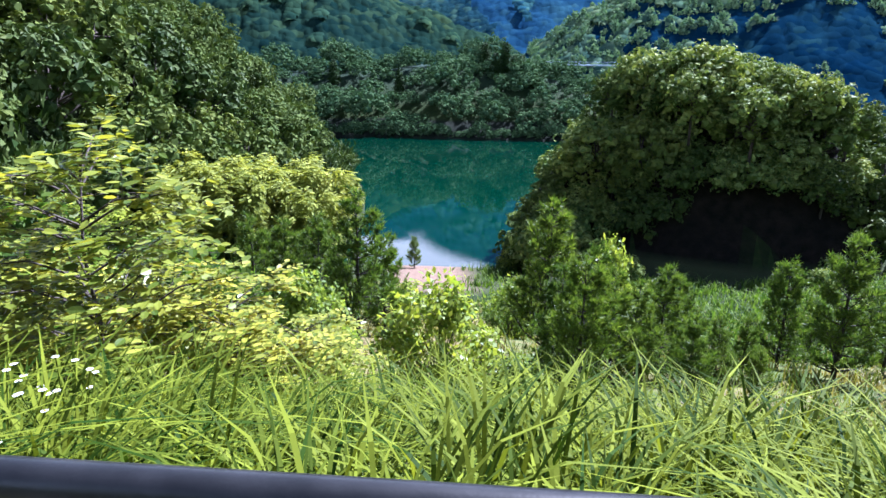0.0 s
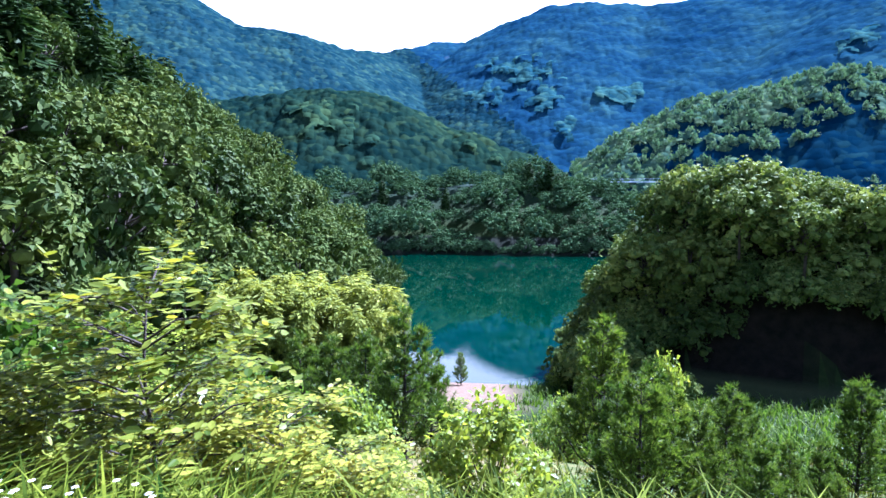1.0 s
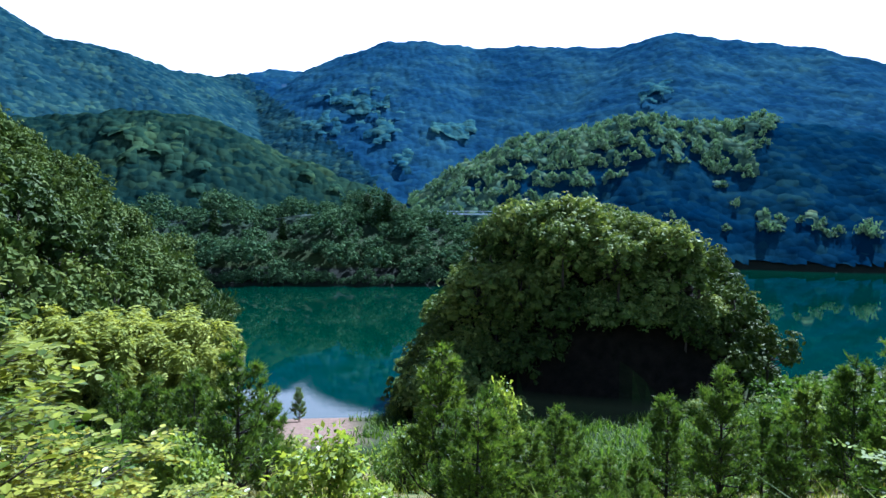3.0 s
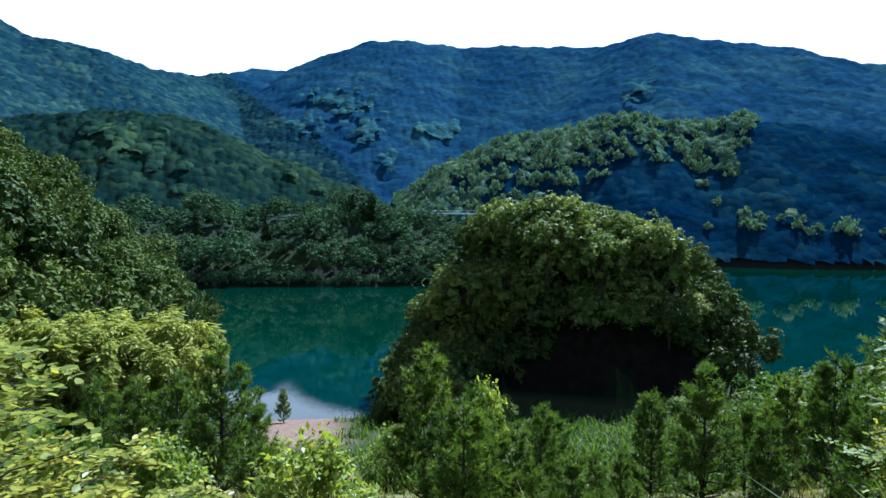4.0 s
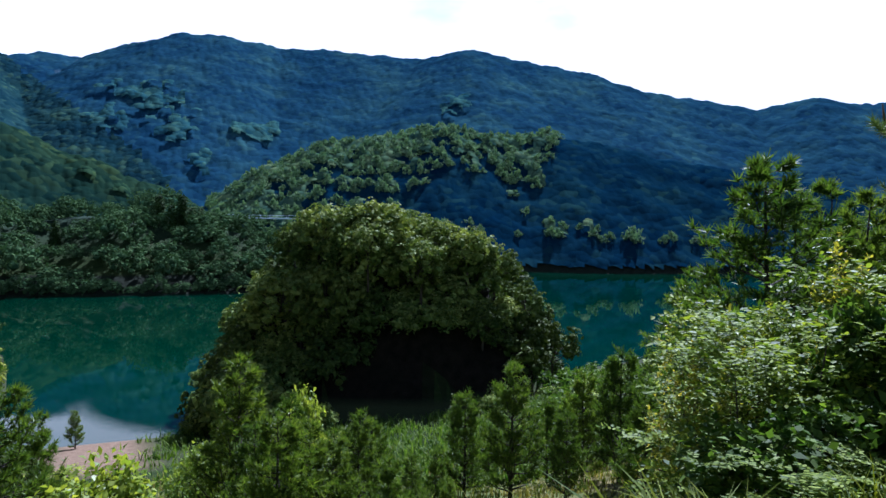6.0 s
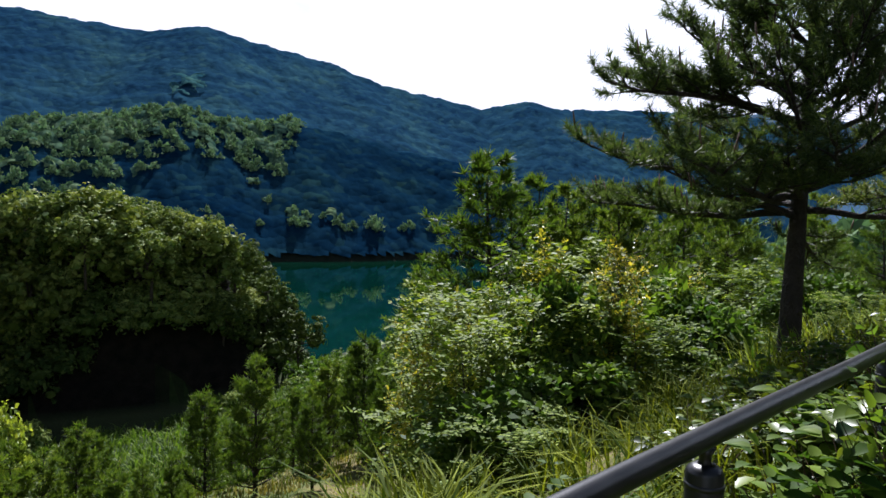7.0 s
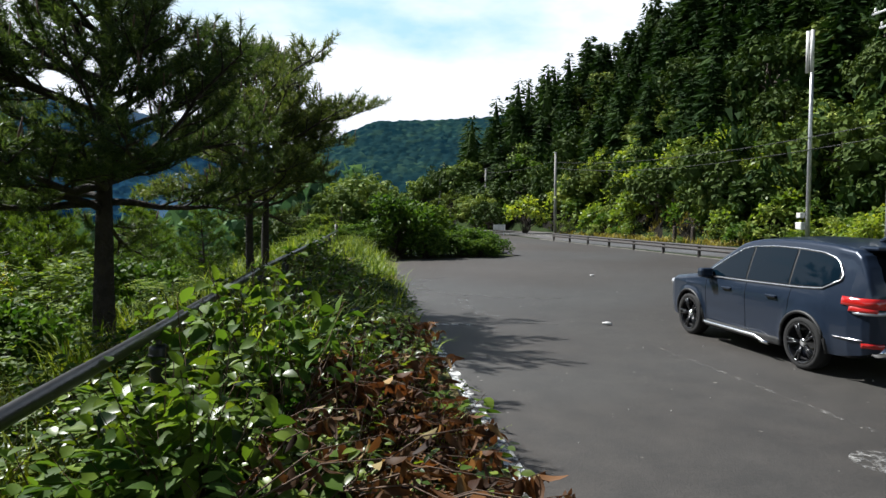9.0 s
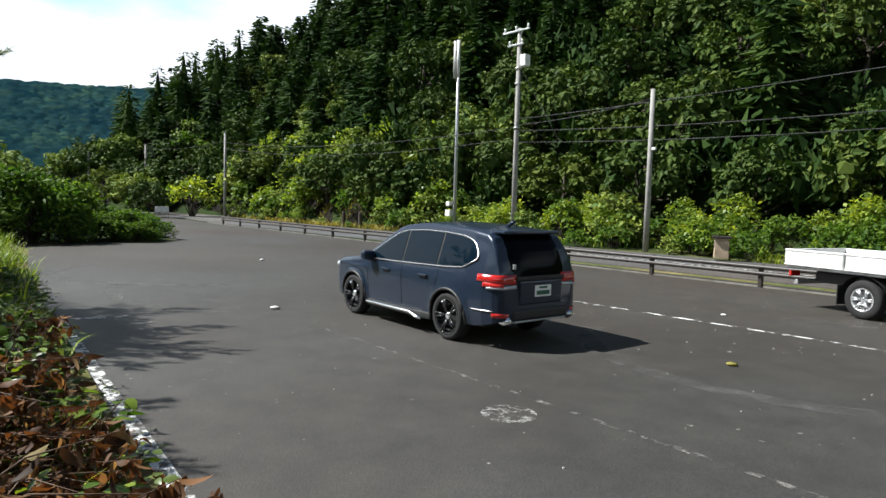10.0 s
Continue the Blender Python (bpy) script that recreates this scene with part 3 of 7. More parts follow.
def grow_conifer(rng, R, H, tiers, per, size):
    """A cedar: straight trunk, drooping sprays in tiers."""
    wood, leaves = Pile(), Pile()
    tube(wood, [(0, 0, -0.6), (0, 0, H * 0.5), (0, 0, H * 0.97)], [0.06 * R + 0.05, 0.04 * R + 0.03, 0.01], 6)
    for k in range(tiers):
        f = (k + 0.5) / tiers
        z, r = H * (0.12 + 0.86 * f), R * (1 - f) ** 0.6 + 0.12
        n = max(5, int(per * (1 - 0.6 * f)))
        a = rng.uniform(0, 2 * np.pi, n)
        out = np.stack([np.cos(a), np.sin(a), np.full(n, -0.25)], 1)
        rr = r * rng.uniform(0.35, 1.1, n)
        p = np.stack([np.cos(a) * rr * 0.55, np.sin(a) * rr * 0.55, z + rng.normal(size=n) * H * 0.02], 1)
        s = size * rng.uniform(0.7, 1.3, n)
        leaf_cards(leaves, p, out + rng.normal(size=(n, 3)) * 0.2, np.array([0, 0, 1]) + out * 0.4 + rng.normal(size=(n, 3)) * 0.3, s + rr * 0.4, s * 0.7, -0.25)
    n_core = 8
    a = np.linspace(0, 2 * np.pi, n_core, endpoint=False)
    ring = np.stack([np.cos(a) * R * 0.5, np.sin(a) * R * 0.5, np.full(n_core, H * 0.15)], 1)
    leaves.add(np.concatenate([ring, [[0, 0, H * 0.95]]]), np.stack([np.arange(n_core), (np.arange(n_core) + 1) % n_core, np.full(n_core, n_core)], 1))
    return wood, leaves


def grow_pine(rng, H, whorls, per, needles, length, bare=0.12, spread=0.32, width=0.010, sides=5, lift=0.5, candles=0, crook=0.02, top_round=0.0, thick=1.5, stray=0.15, girth=0.016, lean=0.0, profile=None):
    """A pine: whorls of rising branches, needle brushes along the outer part of each. Returns wood, needles, shoots."""
    wood, leaves, shoots = Pile(), Pile(), Pile()
    zs = np.linspace(0, 1, 9)
    bend = np.stack([np.sin(zs * 4 + rng.uniform(0, 6)) * crook * H * zs, np.cos(zs * 3.3 + rng.uniform(0, 6)) * crook * H * zs, zs * H], 1) + np.stack([zs ** 2 * lean, 0 * zs, 0 * zs], 1)
    r0 = girth * H + 0.012
    tube(wood, np.concatenate([[[0, 0, -0.5]], bend]), np.concatenate([[r0 * 1.15], r0 * (1 - zs * 0.93)]), sides + 2)
    brush_p, brush_d, brush_s = [], [], []

    def brush_line(p, q, n, s):
        for k in range(n):
            u = (k + 0.6) / n
            brush_p.append(p + (q - p) * u)
            brush_d.append(unit(q - p + np.array([0, 0, 0.35 * np.linalg.norm(q - p)])))
            brush_s.append(s)

    for w in range(whorls):
        level = bare + (1 - bare) * (w + rng.uniform(0.2, 0.6)) / whorls
        for a in np.linspace(0, 2 * np.pi, per, endpoint=False) + rng.uniform(0, 6):
            a += rng.normal() * 0.35
            f = min(0.98, max(bare * 0.9, level + rng.normal() * stray / whorls))
            base = np.array([np.interp(f, zs, bend[:, k]) for k in range(3)])
            reach = H * spread * ((1 - f) ** 0.7 * (1 - top_round) + top_round * math.sqrt(max(0.05, 1 - f * f))) + 0.03 * H
            if profile:
                reach = float(np.interp(f * H, [p[0] for p in profile], [p[1] for p in profile]))
            L = reach * rng.uniform(0.6, 1.15)
            out = np.array([math.cos(a), math.sin(a), 0])
            up = lift * rng.uniform(0.3, 1.5)
            p1 = base + out * L * 0.5 + np.array([rng.normal() * 0.05 * L, rng.normal() * 0.05 * L, L * up * 0.2])
            p2 = base + out * L + np.array([0, 0, L * up * 0.8])
            tube(wood, [base, p1, p2], [r0 * (1 - f) * 0.42 + 0.006, r0 * (1 - f) * 0.28 + 0.004, 0.003], sides - 1, False)
            brush_line(p1 * 0.6 + base * 0.4, p2, max(2, int(L / length * thick)), 1.0)
            if candles and rng.uniform() < candles * 1.5:
                tube(shoots, [p2, p2 + np.array([0, 0, 0.08]), p2 + np.array([0.02, 0.01, 0.22])], [0.008, 0.013, 0.006], 5)
            for side in (-1, 1):
                for u in (0.3, 0.5, 0.68, 0.84):
                    if L < 0.3 or rng.uniform() < 0.15:
                        continue
                    s0 = base + (p1 - base) * u * 2 if u < 0.5 else p1 + (p2 - p1) * (u * 2 - 1)
                    b = a + side * rng.uniform(0.45, 1.0)
                    s1 = s0 + np.array([math.cos(b), math.sin(b), up * rng.uniform(0.3, 1.4)]) * L * (1.08 - u) * rng.uniform(0.6, 1.0)
                    tube(wood, [s0, s1], [0.007, 0.003], 3, False)
                    ln = np.linalg.norm(s1 - s0)
                    brush_line(s0, s1, max(2, int(ln / length * thick)), 0.95)
                    if candles and rng.uniform() < candles:
                        tube(shoots, [s1, s1 + np.array([0, 0, 0.05]), s1 + np.array([0.01, 0.01, 0.15])], [0.007, 0.011, 0.005], 4)
    brush_line(bend[-1] - np.array([0, 0, length * 1.5]), bend[-1], 3, 1.0)
    P, D, S = np.repeat(np.array(brush_p), needles, 0), np.repeat(np.array(brush_d), needles, 0), np.repeat(np.array(brush_s), needles)
    n = len(P)
    q = unit(D * 0.75 + rng.normal(size=(n, 3)) * 0.55)
    L = length * S * rng.uniform(0.7, 1.2, n)
    side = unit(np.cross(q, rng.normal(size=(n, 3))))
    V = np.stack([P - side * width, P + side * width, P + q * L[:, None]], 1)
    leaves.add(V.reshape(-1, 3), np.arange(3 * n).reshape(n, 3))
    return wood, leaves, shoots


def tree_kind(name, piles, mats, label, category, group="", leaf_name="crown", leaf_label="", wood_name="trunk"):
    ob = thing(name, label, category, group)
    stem = part(wood_name, piles[0].mesh(wood_name, mats[0], True), ob)
    if wood_name != "trunk":
        tagged(stem, kind="stuff")
    part(leaf_name, piles[1].mesh(leaf_name, mats[1], category in ("weed", "branch", "shrub")), ob, leaf_label)
    if len(piles) > 2 and piles[2].n and category == "sapling":
        tagged(part("twig", piles[2].mesh("twig", mats[0], True), ob), kind="stuff")
    elif len(piles) > 2 and piles[2].n:
        tagged(part("young_shoot", piles[2].mesh("young_shoot", mats[2], True), ob, "upright pale brown young shoots"), kind="stuff")
    return ob


class Stock:
    """Variants of one kind; the first use of each is the original, the rest are copies."""

    def __init__(self, variants):
        self.variants, self.used = variants, [False] * len(variants)

    def put(self, k, x, y, z, turn, size, tall=1.0):
        ob = self.variants[k]
        m = Matrix.Translation((x, y, z)) @ Matrix.Rotation(turn, 4, "Z")
        if self.used[k]:
            made = copy_thing(ob, m)
        else:
            made, self.used[k] = ob, True
            made.matrix_basis = m
        made.scale = (size, size, size * tall)
        return made


def scatter(n, az, dist, rng, test, gap):
    """Places on the land inside a wedge, no closer than gap."""
    taken, grid = [], {}
    a = rng.uniform(min(az), max(az), n)
    d = np.sqrt(rng.uniform(dist[0] ** 2, dist[1] ** 2, n))
    x, y = -d * np.sin(np.radians(a)), d * np.cos(np.radians(a))
    z = land(x, y)
    for k in np.nonzero(test(x, y, z, a, d))[0]:
        px, py = x[k], y[k]
        cell = (int(px // gap), int(py // gap))
        if any(math.hypot(px - p[0], py - p[1]) < gap for i in (-1, 0, 1) for j in (-1, 0, 1) for p in grid.get((cell[0] + i, cell[1] + j), ())):
            continue
        grid.setdefault(cell, []).append((px, py))
        taken.append((float(px), float(py), float(z[k]), float(a[k]), float(d[k])))
    return taken


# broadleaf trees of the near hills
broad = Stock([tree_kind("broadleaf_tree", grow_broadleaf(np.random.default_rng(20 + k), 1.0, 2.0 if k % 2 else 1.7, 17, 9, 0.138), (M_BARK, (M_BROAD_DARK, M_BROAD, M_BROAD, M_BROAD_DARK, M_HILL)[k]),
                         "dense evergreen broadleaf tree on the wooded hillside", "tree", "hillside trees") for k in range(5)])
cedar = Stock([tree_kind("cedar_tree", grow_conifer(np.random.default_rng(40 + k), 1.0, 4.0, 24, 30, 0.32), (M_BARK, M_CEDAR),
                         "tall dark green cedar with drooping sprays", "tree", "hillside cedars") for k in range(3)])
R1 = np.random.default_rng(3)


def on_hill(x, y, z, line, slope, r):
    return np.abs(z - tent(x, y, line, slope, r)) < 1.5


def from_mound(x, y):
    return np.hypot(x - MOUND[0], y - MOUND[1])


LEAFY, CEDARS = [], []      # x, y, z, turn, size, height factor
for x, y, z, a, d in scatter(20000, (8.5, 48), (40, 128), R1, lambda x, y, z, a, d: (z > -16.4) & (from_mound(x, y) > 17) & on_hill(x, y, z, HILL_LEFT, 1.0, 5), 3.7):
    if z > 8 and R1.uniform() < 0.7:
        CEDARS.append((x, y, z - 0.3, R1.uniform(0, 6), R1.uniform(1.9, 2.4), R1.uniform(0.75, 0.95)))
    else:
        small = 0.55 if a < 12.3 and z < -8 else 1.0
        LEAFY.append((x, y, z - 0.8 * small, R1.uniform(0, 6), R1.uniform(2.6, 4.3) * small, R1.uniform(0.85, 1.15)))
# the wooded mound by the shore: trees on its crown, back and flanks, bare earth low in front
RIM_AZ = [5.8, 7.1, 9.6, 12.5, 13.5, 15.4, 18.3, 22.1, 23.1, 25.0, 28.6, 31.7, 33.8, 35.5, 36.8, 37.4]      # the crown's outline: azimuth to the right, elevation
RIM_EL = [-13.0, -9.3, -5.9, -2.4, -0.4, 0.6, 2.2, 2.4, 0.9, 0.7, -0.4, -1.8, -2.9, -4.6, -6.7, -8.9]
for x, y, z, a, d in scatter(2500, (-6.5, -36.5), (42, 84), R1, lambda x, y, z, a, d: (from_mound(x, y) < 19) & (z > -15.8) & ((z > np.interp(-a, [8, 13, 16, 20, 24, 29, 33, 36], [-15.5, -15, -13.0, -9.0, -8.0, -8.5, -9.0, -9.5]) + 0.8 * np.sin(a * 0.9)) | (d > 66) | (a > -13)), 3.1):
    size = R1.uniform(1.5, 2.3) if z < -7.5 and d < 64 and -29 < a < -14 else R1.choice((2.2, 2.9, 3.4, 3.9))
    tall, low = R1.uniform(0.85, 1.15), 0.35 * size
    spread = math.degrees(0.45 * size / d)
    cap = 1.9 + d * math.tan(radians(min(np.interp(-a - spread, RIM_AZ, RIM_EL), np.interp(-a + spread, RIM_AZ, RIM_EL)) + 0.35))
    if z - low + 1.85 * size * tall > cap:
        size = max(1.4, min(size, (cap - z) / (1.85 * tall - 0.35)))
        low = 0.35 * size
    if z - low + 1.85 * size * tall < cap + 1.6:
        LEAFY.append((x, y, z - low, R1.uniform(0, 6), size, tall))
for a, d, size in [(16.5, 60, 3.0), (19.0, 59, 3.6), (21.3, 60, 3.6), (23.6, 58.5, 2.6), (26.0, 60, 3.2), (28.8, 60, 3.0), (31.2, 61, 2.6), (14.0, 61, 2.4), (20.2, 56.5, 2.4), (24.8, 56.5, 2.4)]:      # the domes of its crown
    top = 1.9 + d * math.tan(radians(np.interp(a, RIM_AZ, RIM_EL) - 0.1)) - (60 - min(d, 60)) * 0.7
    LEAFY.append((d * math.sin(radians(a)), d * math.cos(radians(a)), top - 1.8 * size, R1.uniform(0, 6), size, 1.0))
# its steep near face, clothed from the crown down to the bare hollow
for a in np.arange(6.2, 37.4, 2.1):
    ds = np.linspace(42, 66, 240)
    zs = land(ds * math.sin(radians(a)), ds * math.cos(radians(a)))
    for level in np.arange(-2.5, -15.6, -2.1):
        level += R1.uniform(-0.5, 0.5)
        if level > np.interp(a, [6, 12, 15, 18, 22, 29, 33, 36], [-15.6, -15.4, -13.5, -9.5, -7.6, -7.4, -11.5, -14.5]) and zs.max() > level:
            d = ds[np.argmax(zs > level)] + 0.3
            az = a + R1.uniform(-0.6, 0.6)
            size = R1.choice((1.9, 2.4, 3.0))
            LEAFY.append((d * math.sin(radians(az)), d * math.cos(radians(az)), level - 0.95 * size, R1.uniform(0, 6), size, R1.uniform(0.85, 1.1)))
# the hillside across the road
for x, y, z, a, d in scatter(20000, (-99, -168), (30, 150), R1, lambda x, y, z, a, d: ((y < -28.5) | ((x > 62) & (z > 0.8) & (y < -20))) & (z > 0.2) & ((d < 100) | (a > -114)) & (d < 158), 3.1):
    if R1.uniform() < (0.93 if a > -124 and z > 5 else 0.5 if z > 9 else 0.05):
        CEDARS.append((x, y, z - 0.3, R1.uniform(0, 6), R1.uniform(1.5, 2.2), R1.uniform(0.85, 1.15)))
    else:
        LEAFY.append((x, y, z - 0.8, R1.uniform(0, 6), R1.uniform(2.4, 3.5), R1.uniform(0.9, 1.2)))


def joined_trees(name, label, kinds, places, mat):
    """The trees past the nearest: one mesh of their crowns and trunks."""
    pile = Pile()
    shapes = []
    for ob in kinds:
        me = [c for c in ob.children if c.name.startswith("crown")][0].data
        V = np.empty(len(me.vertices) * 3)
        me.vertices.foreach_get("co", V)
        L = np.empty(len(me.loops), int)
        me.loops.foreach_get("vertex_index", L)
        T = np.empty(len(me.polygons), int)
        me.polygons.foreach_get("loop_total", T)
        starts = np.concatenate([[0], np.cumsum(T)[:-1]])
        F4 = np.stack([L[starts[T == 4] + i] for i in range(4)], 1)
        F3 = np.stack([L[starts[T == 3] + i] for i in range(3)], 1)
        shapes.append((V.reshape(-1, 3), F4, F3))
    for k, (x, y, z, turn, size, tall) in enumerate(places):
        V, F4, F3 = shapes[k % len(shapes)]
        F4 = F4[np.arange(len(F4)) % 5 < (3 if name == "hillside_broadleaf_woods" else 2)]      # fewer leaf clumps: they stand far off
        c, sn = math.cos(turn), math.sin(turn)
        W = np.stack([V[:, 0] * c - V[:, 1] * sn, V[:, 0] * sn + V[:, 1] * c, V[:, 2] * tall], 1) * size + np.array([x, y, z])
        base = pile.n
        pile.add(W, F4)
        if len(F3):
            pile.F.setdefault(3, []).append(F3 + base)
    return tagged(new(name, pile.mesh(name, mat)), label, "forest", kind="stuff")


PENINSULA_TREES = []
for x, y, z, a, d in scatter(9000, (30, -12.5), (182, 250), R1, lambda x, y, z, a, d: (z > LAKE + 0.4) & on_hill(x, y, z, PENINSULA, 0.6, 8), 6.0):
    PENINSULA_TREES.append((x, y, z - 2.2, R1.uniform(0, 6), R1.choice((3.4, 4.4, 5.2, 6.2)), R1.uniform(0.75, 1.1)))
for a in np.arange(28, -12.4, -0.62):      # overhanging trees at the waterline
    ds = np.linspace(150, 226, 300)
    zs = land(-ds * math.sin(radians(a)), ds * math.cos(radians(a)))
    if zs.max() > LAKE + 1:
        x, y = polar(a, float(ds[np.argmax(zs > LAKE + 0.5)]) + 0.8)
        PENINSULA_TREES.append((x, y, ground_z(x, y) - 1.6, R1.uniform(0, 6), R1.choice((1.8, 2.4, 3.2)), R1.uniform(0.7, 1.0)))
joined_trees("peninsula_woods", "broadleaf woods on a low peninsula across the water", broad.variants, PENINSULA_TREES, M_SHORE)
far_off = lambda p: math.hypot(p[0], p[1])
LEAFY.sort(key=far_off)
CEDARS.sort(key=far_off)
# trees low on the mound take dark leaves: their shade is in the colour
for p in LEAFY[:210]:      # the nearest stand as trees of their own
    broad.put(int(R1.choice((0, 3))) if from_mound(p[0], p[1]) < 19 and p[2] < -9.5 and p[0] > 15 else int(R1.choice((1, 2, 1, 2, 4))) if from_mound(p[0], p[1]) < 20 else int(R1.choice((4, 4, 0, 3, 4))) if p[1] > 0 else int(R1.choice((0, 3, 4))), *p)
for p in CEDARS[:120]:
    cedar.put(int(R1.integers(3)), *p)
for az, d, s in [(-3.2, 207, 2.3), (-4.1, 204, 2.0), (-4.9, 206, 2.6), (-5.6, 203, 2.1), (-6.3, 205, 1.9), (-7.4, 201, 1.6), (4.0, 200, 1.8), (9.5, 203, 2.0)]:
    x, y = polar(az, d)
    cedar.put(int(R1.integers(3)), x, y, ground_z(x, y) - 0.4, R1.uniform(0, 6), s)
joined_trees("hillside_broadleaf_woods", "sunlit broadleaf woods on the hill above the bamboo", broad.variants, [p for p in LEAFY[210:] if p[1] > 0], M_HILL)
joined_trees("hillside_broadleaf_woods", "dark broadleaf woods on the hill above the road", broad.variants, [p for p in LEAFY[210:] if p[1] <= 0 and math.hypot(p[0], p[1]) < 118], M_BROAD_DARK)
joined_trees("hillside_cedar_woods", "dark cedar woods on the upper hillsides", cedar.variants, CEDARS[120:], M_CEDAR)


def forest(name, label, line, tri, gap, az, dist, mat, shape, size, test, seed, tries, vary=(0.75, 1.35), shore=1.2, sink=0.0):
    """Far woods: one mesh of many crowns."""
    rng = np.random.default_rng(seed)
    a = rng.uniform(min(az), max(az), tries)
    d = np.sqrt(rng.uniform(dist[0] ** 2, dist[1] ** 2, tries))
    x, y = -d * np.sin(np.radians(a)), d * np.cos(np.radians(a))
    z = land(x, y)
    own = tent(x, y, *line) if line else z
    ok = (np.abs(z - own) < 2.0) & (z > LAKE + shore) & test(x, y, z, a, d)
    x, y, z = x[ok], y[ok], z[ok]
    cell, keep = set(), []
    for k in range(len(x)):
        c = (int(x[k] // gap), int(y[k] // gap))
        if c not in cell:
            cell.add(c)
            keep.append(k)
    x, y, z = x[keep], y[keep], z[keep]
    n = len(x)
    V0, F0 = shape
    s = size * rng.uniform(vary[0], vary[1], (n, 1, 1))
    turn = rng.uniform(0, 6.28, n)
    c, sn = np.cos(turn)[:, None], np.sin(turn)[:, None]
    jig = 1 + rng.normal(size=(n, len(V0), 1)) * tri
    V = V0[None] * jig
    V = np.stack([V[..., 0] * c - V[..., 1] * sn, V[..., 0] * sn + V[..., 1] * c, V[..., 2]], 2) * s + np.stack([x, y, z - sink * size], 1)[:, None]
    F = (F0[None] + (np.arange(n) * len(V0))[:, None, None]).reshape(-1, F0.shape[1])
    return tagged(new(name, np_mesh(name, V.reshape(-1, 3), F, mat)), label, "forest", kind="stuff")


def canopy(name, label, line, az, dist, steps, cell, relief, mat, test, seed, lift=0.6):
    """A closed far canopy: one sheet over a hillside with a rounded bulge for each crown."""
    rng = np.random.default_rng(seed)
    a = np.radians(np.linspace(az[0], az[1], steps[0]))
    r = np.linspace(dist[0], dist[1], steps[1])
    A, D = np.meshgrid(a, r)
    x, y = -D * np.sin(A), D * np.cos(A)
    z = land(x, y)
    jx, jy, top = rng.uniform(0.1, 0.9, (64, 64)), rng.uniform(0.1, 0.9, (64, 64)), rng.uniform(0.45, 1.0, (64, 64))
    cx, cy = np.floor(x / cell).astype(int), np.floor(y / cell).astype(int)
    bulge, px, py, nearest = np.zeros_like(x), x.copy(), y.copy(), np.full_like(x, 9.0)
    for i in (-1, 0, 1):
        for j in (-1, 0, 1):
            u, v = (cx + i) % 64, (cy + j) % 64
            mx, my = (cx + i + jx[u, v]) * cell, (cy + j + jy[u, v]) * cell
            d = np.hypot(x - mx, y - my) / (cell * 0.85)
            px, py, nearest = np.where(d < nearest, mx, px), np.where(d < nearest, my, py), np.minimum(d, nearest)
            bulge = np.maximum(bulge, top[u, v] * np.sqrt(np.maximum(0, 1 - d * d)))
    ok = (np.abs(z - tent(x, y, *line)) < 2.0) & (z > LAKE + 0.2) & test(px, py, land(px, py), -np.degrees(np.arctan2(px, py)), np.hypot(px, py))
    V = np.stack([x, y, z + lift + relief * bulge], 2).reshape(-1, 3)
    k = np.arange(steps[1] - 1)[:, None] * steps[0] + np.arange(steps[0] - 1)[None]
    F = np.stack([k, k + steps[0], k + steps[0] + 1, k + 1], 2).reshape(-1, 4)
    F = F[ok.reshape(-1)[F].all(1)]
    used, F = np.unique(F, return_inverse=True)
    return tagged(new(name, np_mesh(name, V[used], F.reshape(-1, 4), mat, True)), label, "forest", kind="stuff")


def tuft_shape(seed, n, lobes, w=0.16, core=0.22):
    """A far broadleaf crown: leaf clumps on a few lobes over a low core."""
    rng = np.random.default_rng(seed)
    pile = Pile()
    for _ in range(lobes):
        c = rand_dirs(1, rng, 0.5)[0] * np.array([0.5, 0.5, 0.35]) + np.array([0, 0, 0.65])
        pile.add(ICO1[0] * core + c, ICO1[1])
        q = rand_dirs(n, rng, 0.4)
        nn = unit(q + rng.normal(size=(n, 3)) * 0.4)
        dd = unit(np.cross(nn, rand_dirs(n, rng)))
        p = c + q * 0.38
        S = np.cross(nn, dd)
        pile.add(np.stack([p - dd * w - S * w * 0.62, p - dd * w + S * w * 0.62, p + dd * w * 1.1], 1).reshape(-1, 3), np.arange(3 * n).reshape(n, 3))
    return np.concatenate(pile.V), np.concatenate(pile.F[3])


TUFT_SMALL, TUFT_FINE = tuft_shape(6, 15, 5), tuft_shape(8, 34, 6, 0.075, 0.12)
everywhere = lambda x, y, z, a, d: np.ones(np.shape(x), bool)
patchy = lambda x, y: np.sin(x * 0.045 + 1.7 * np.sin(y * 0.03)) + np.sin(y * 0.05 + 1.1 * np.sin(x * 0.022))
ragged = lambda x, y: 0.6 * np.sin(x * 0.31 + y * 0.17) * np.sin(y * 0.27 - x * 0.11) + 0.4 * np.sin(x * 1.3) * np.sin(y * 1.7)
crest_az, crest_d = [8.4, 10, 12.9, 17, 21.7, 26.4, 31, 35.5, 40, 46, 54, 64, 76], [318, 326, 335, 345, 352, 358, 362, 366, 372, 380, 390, 400, 410]


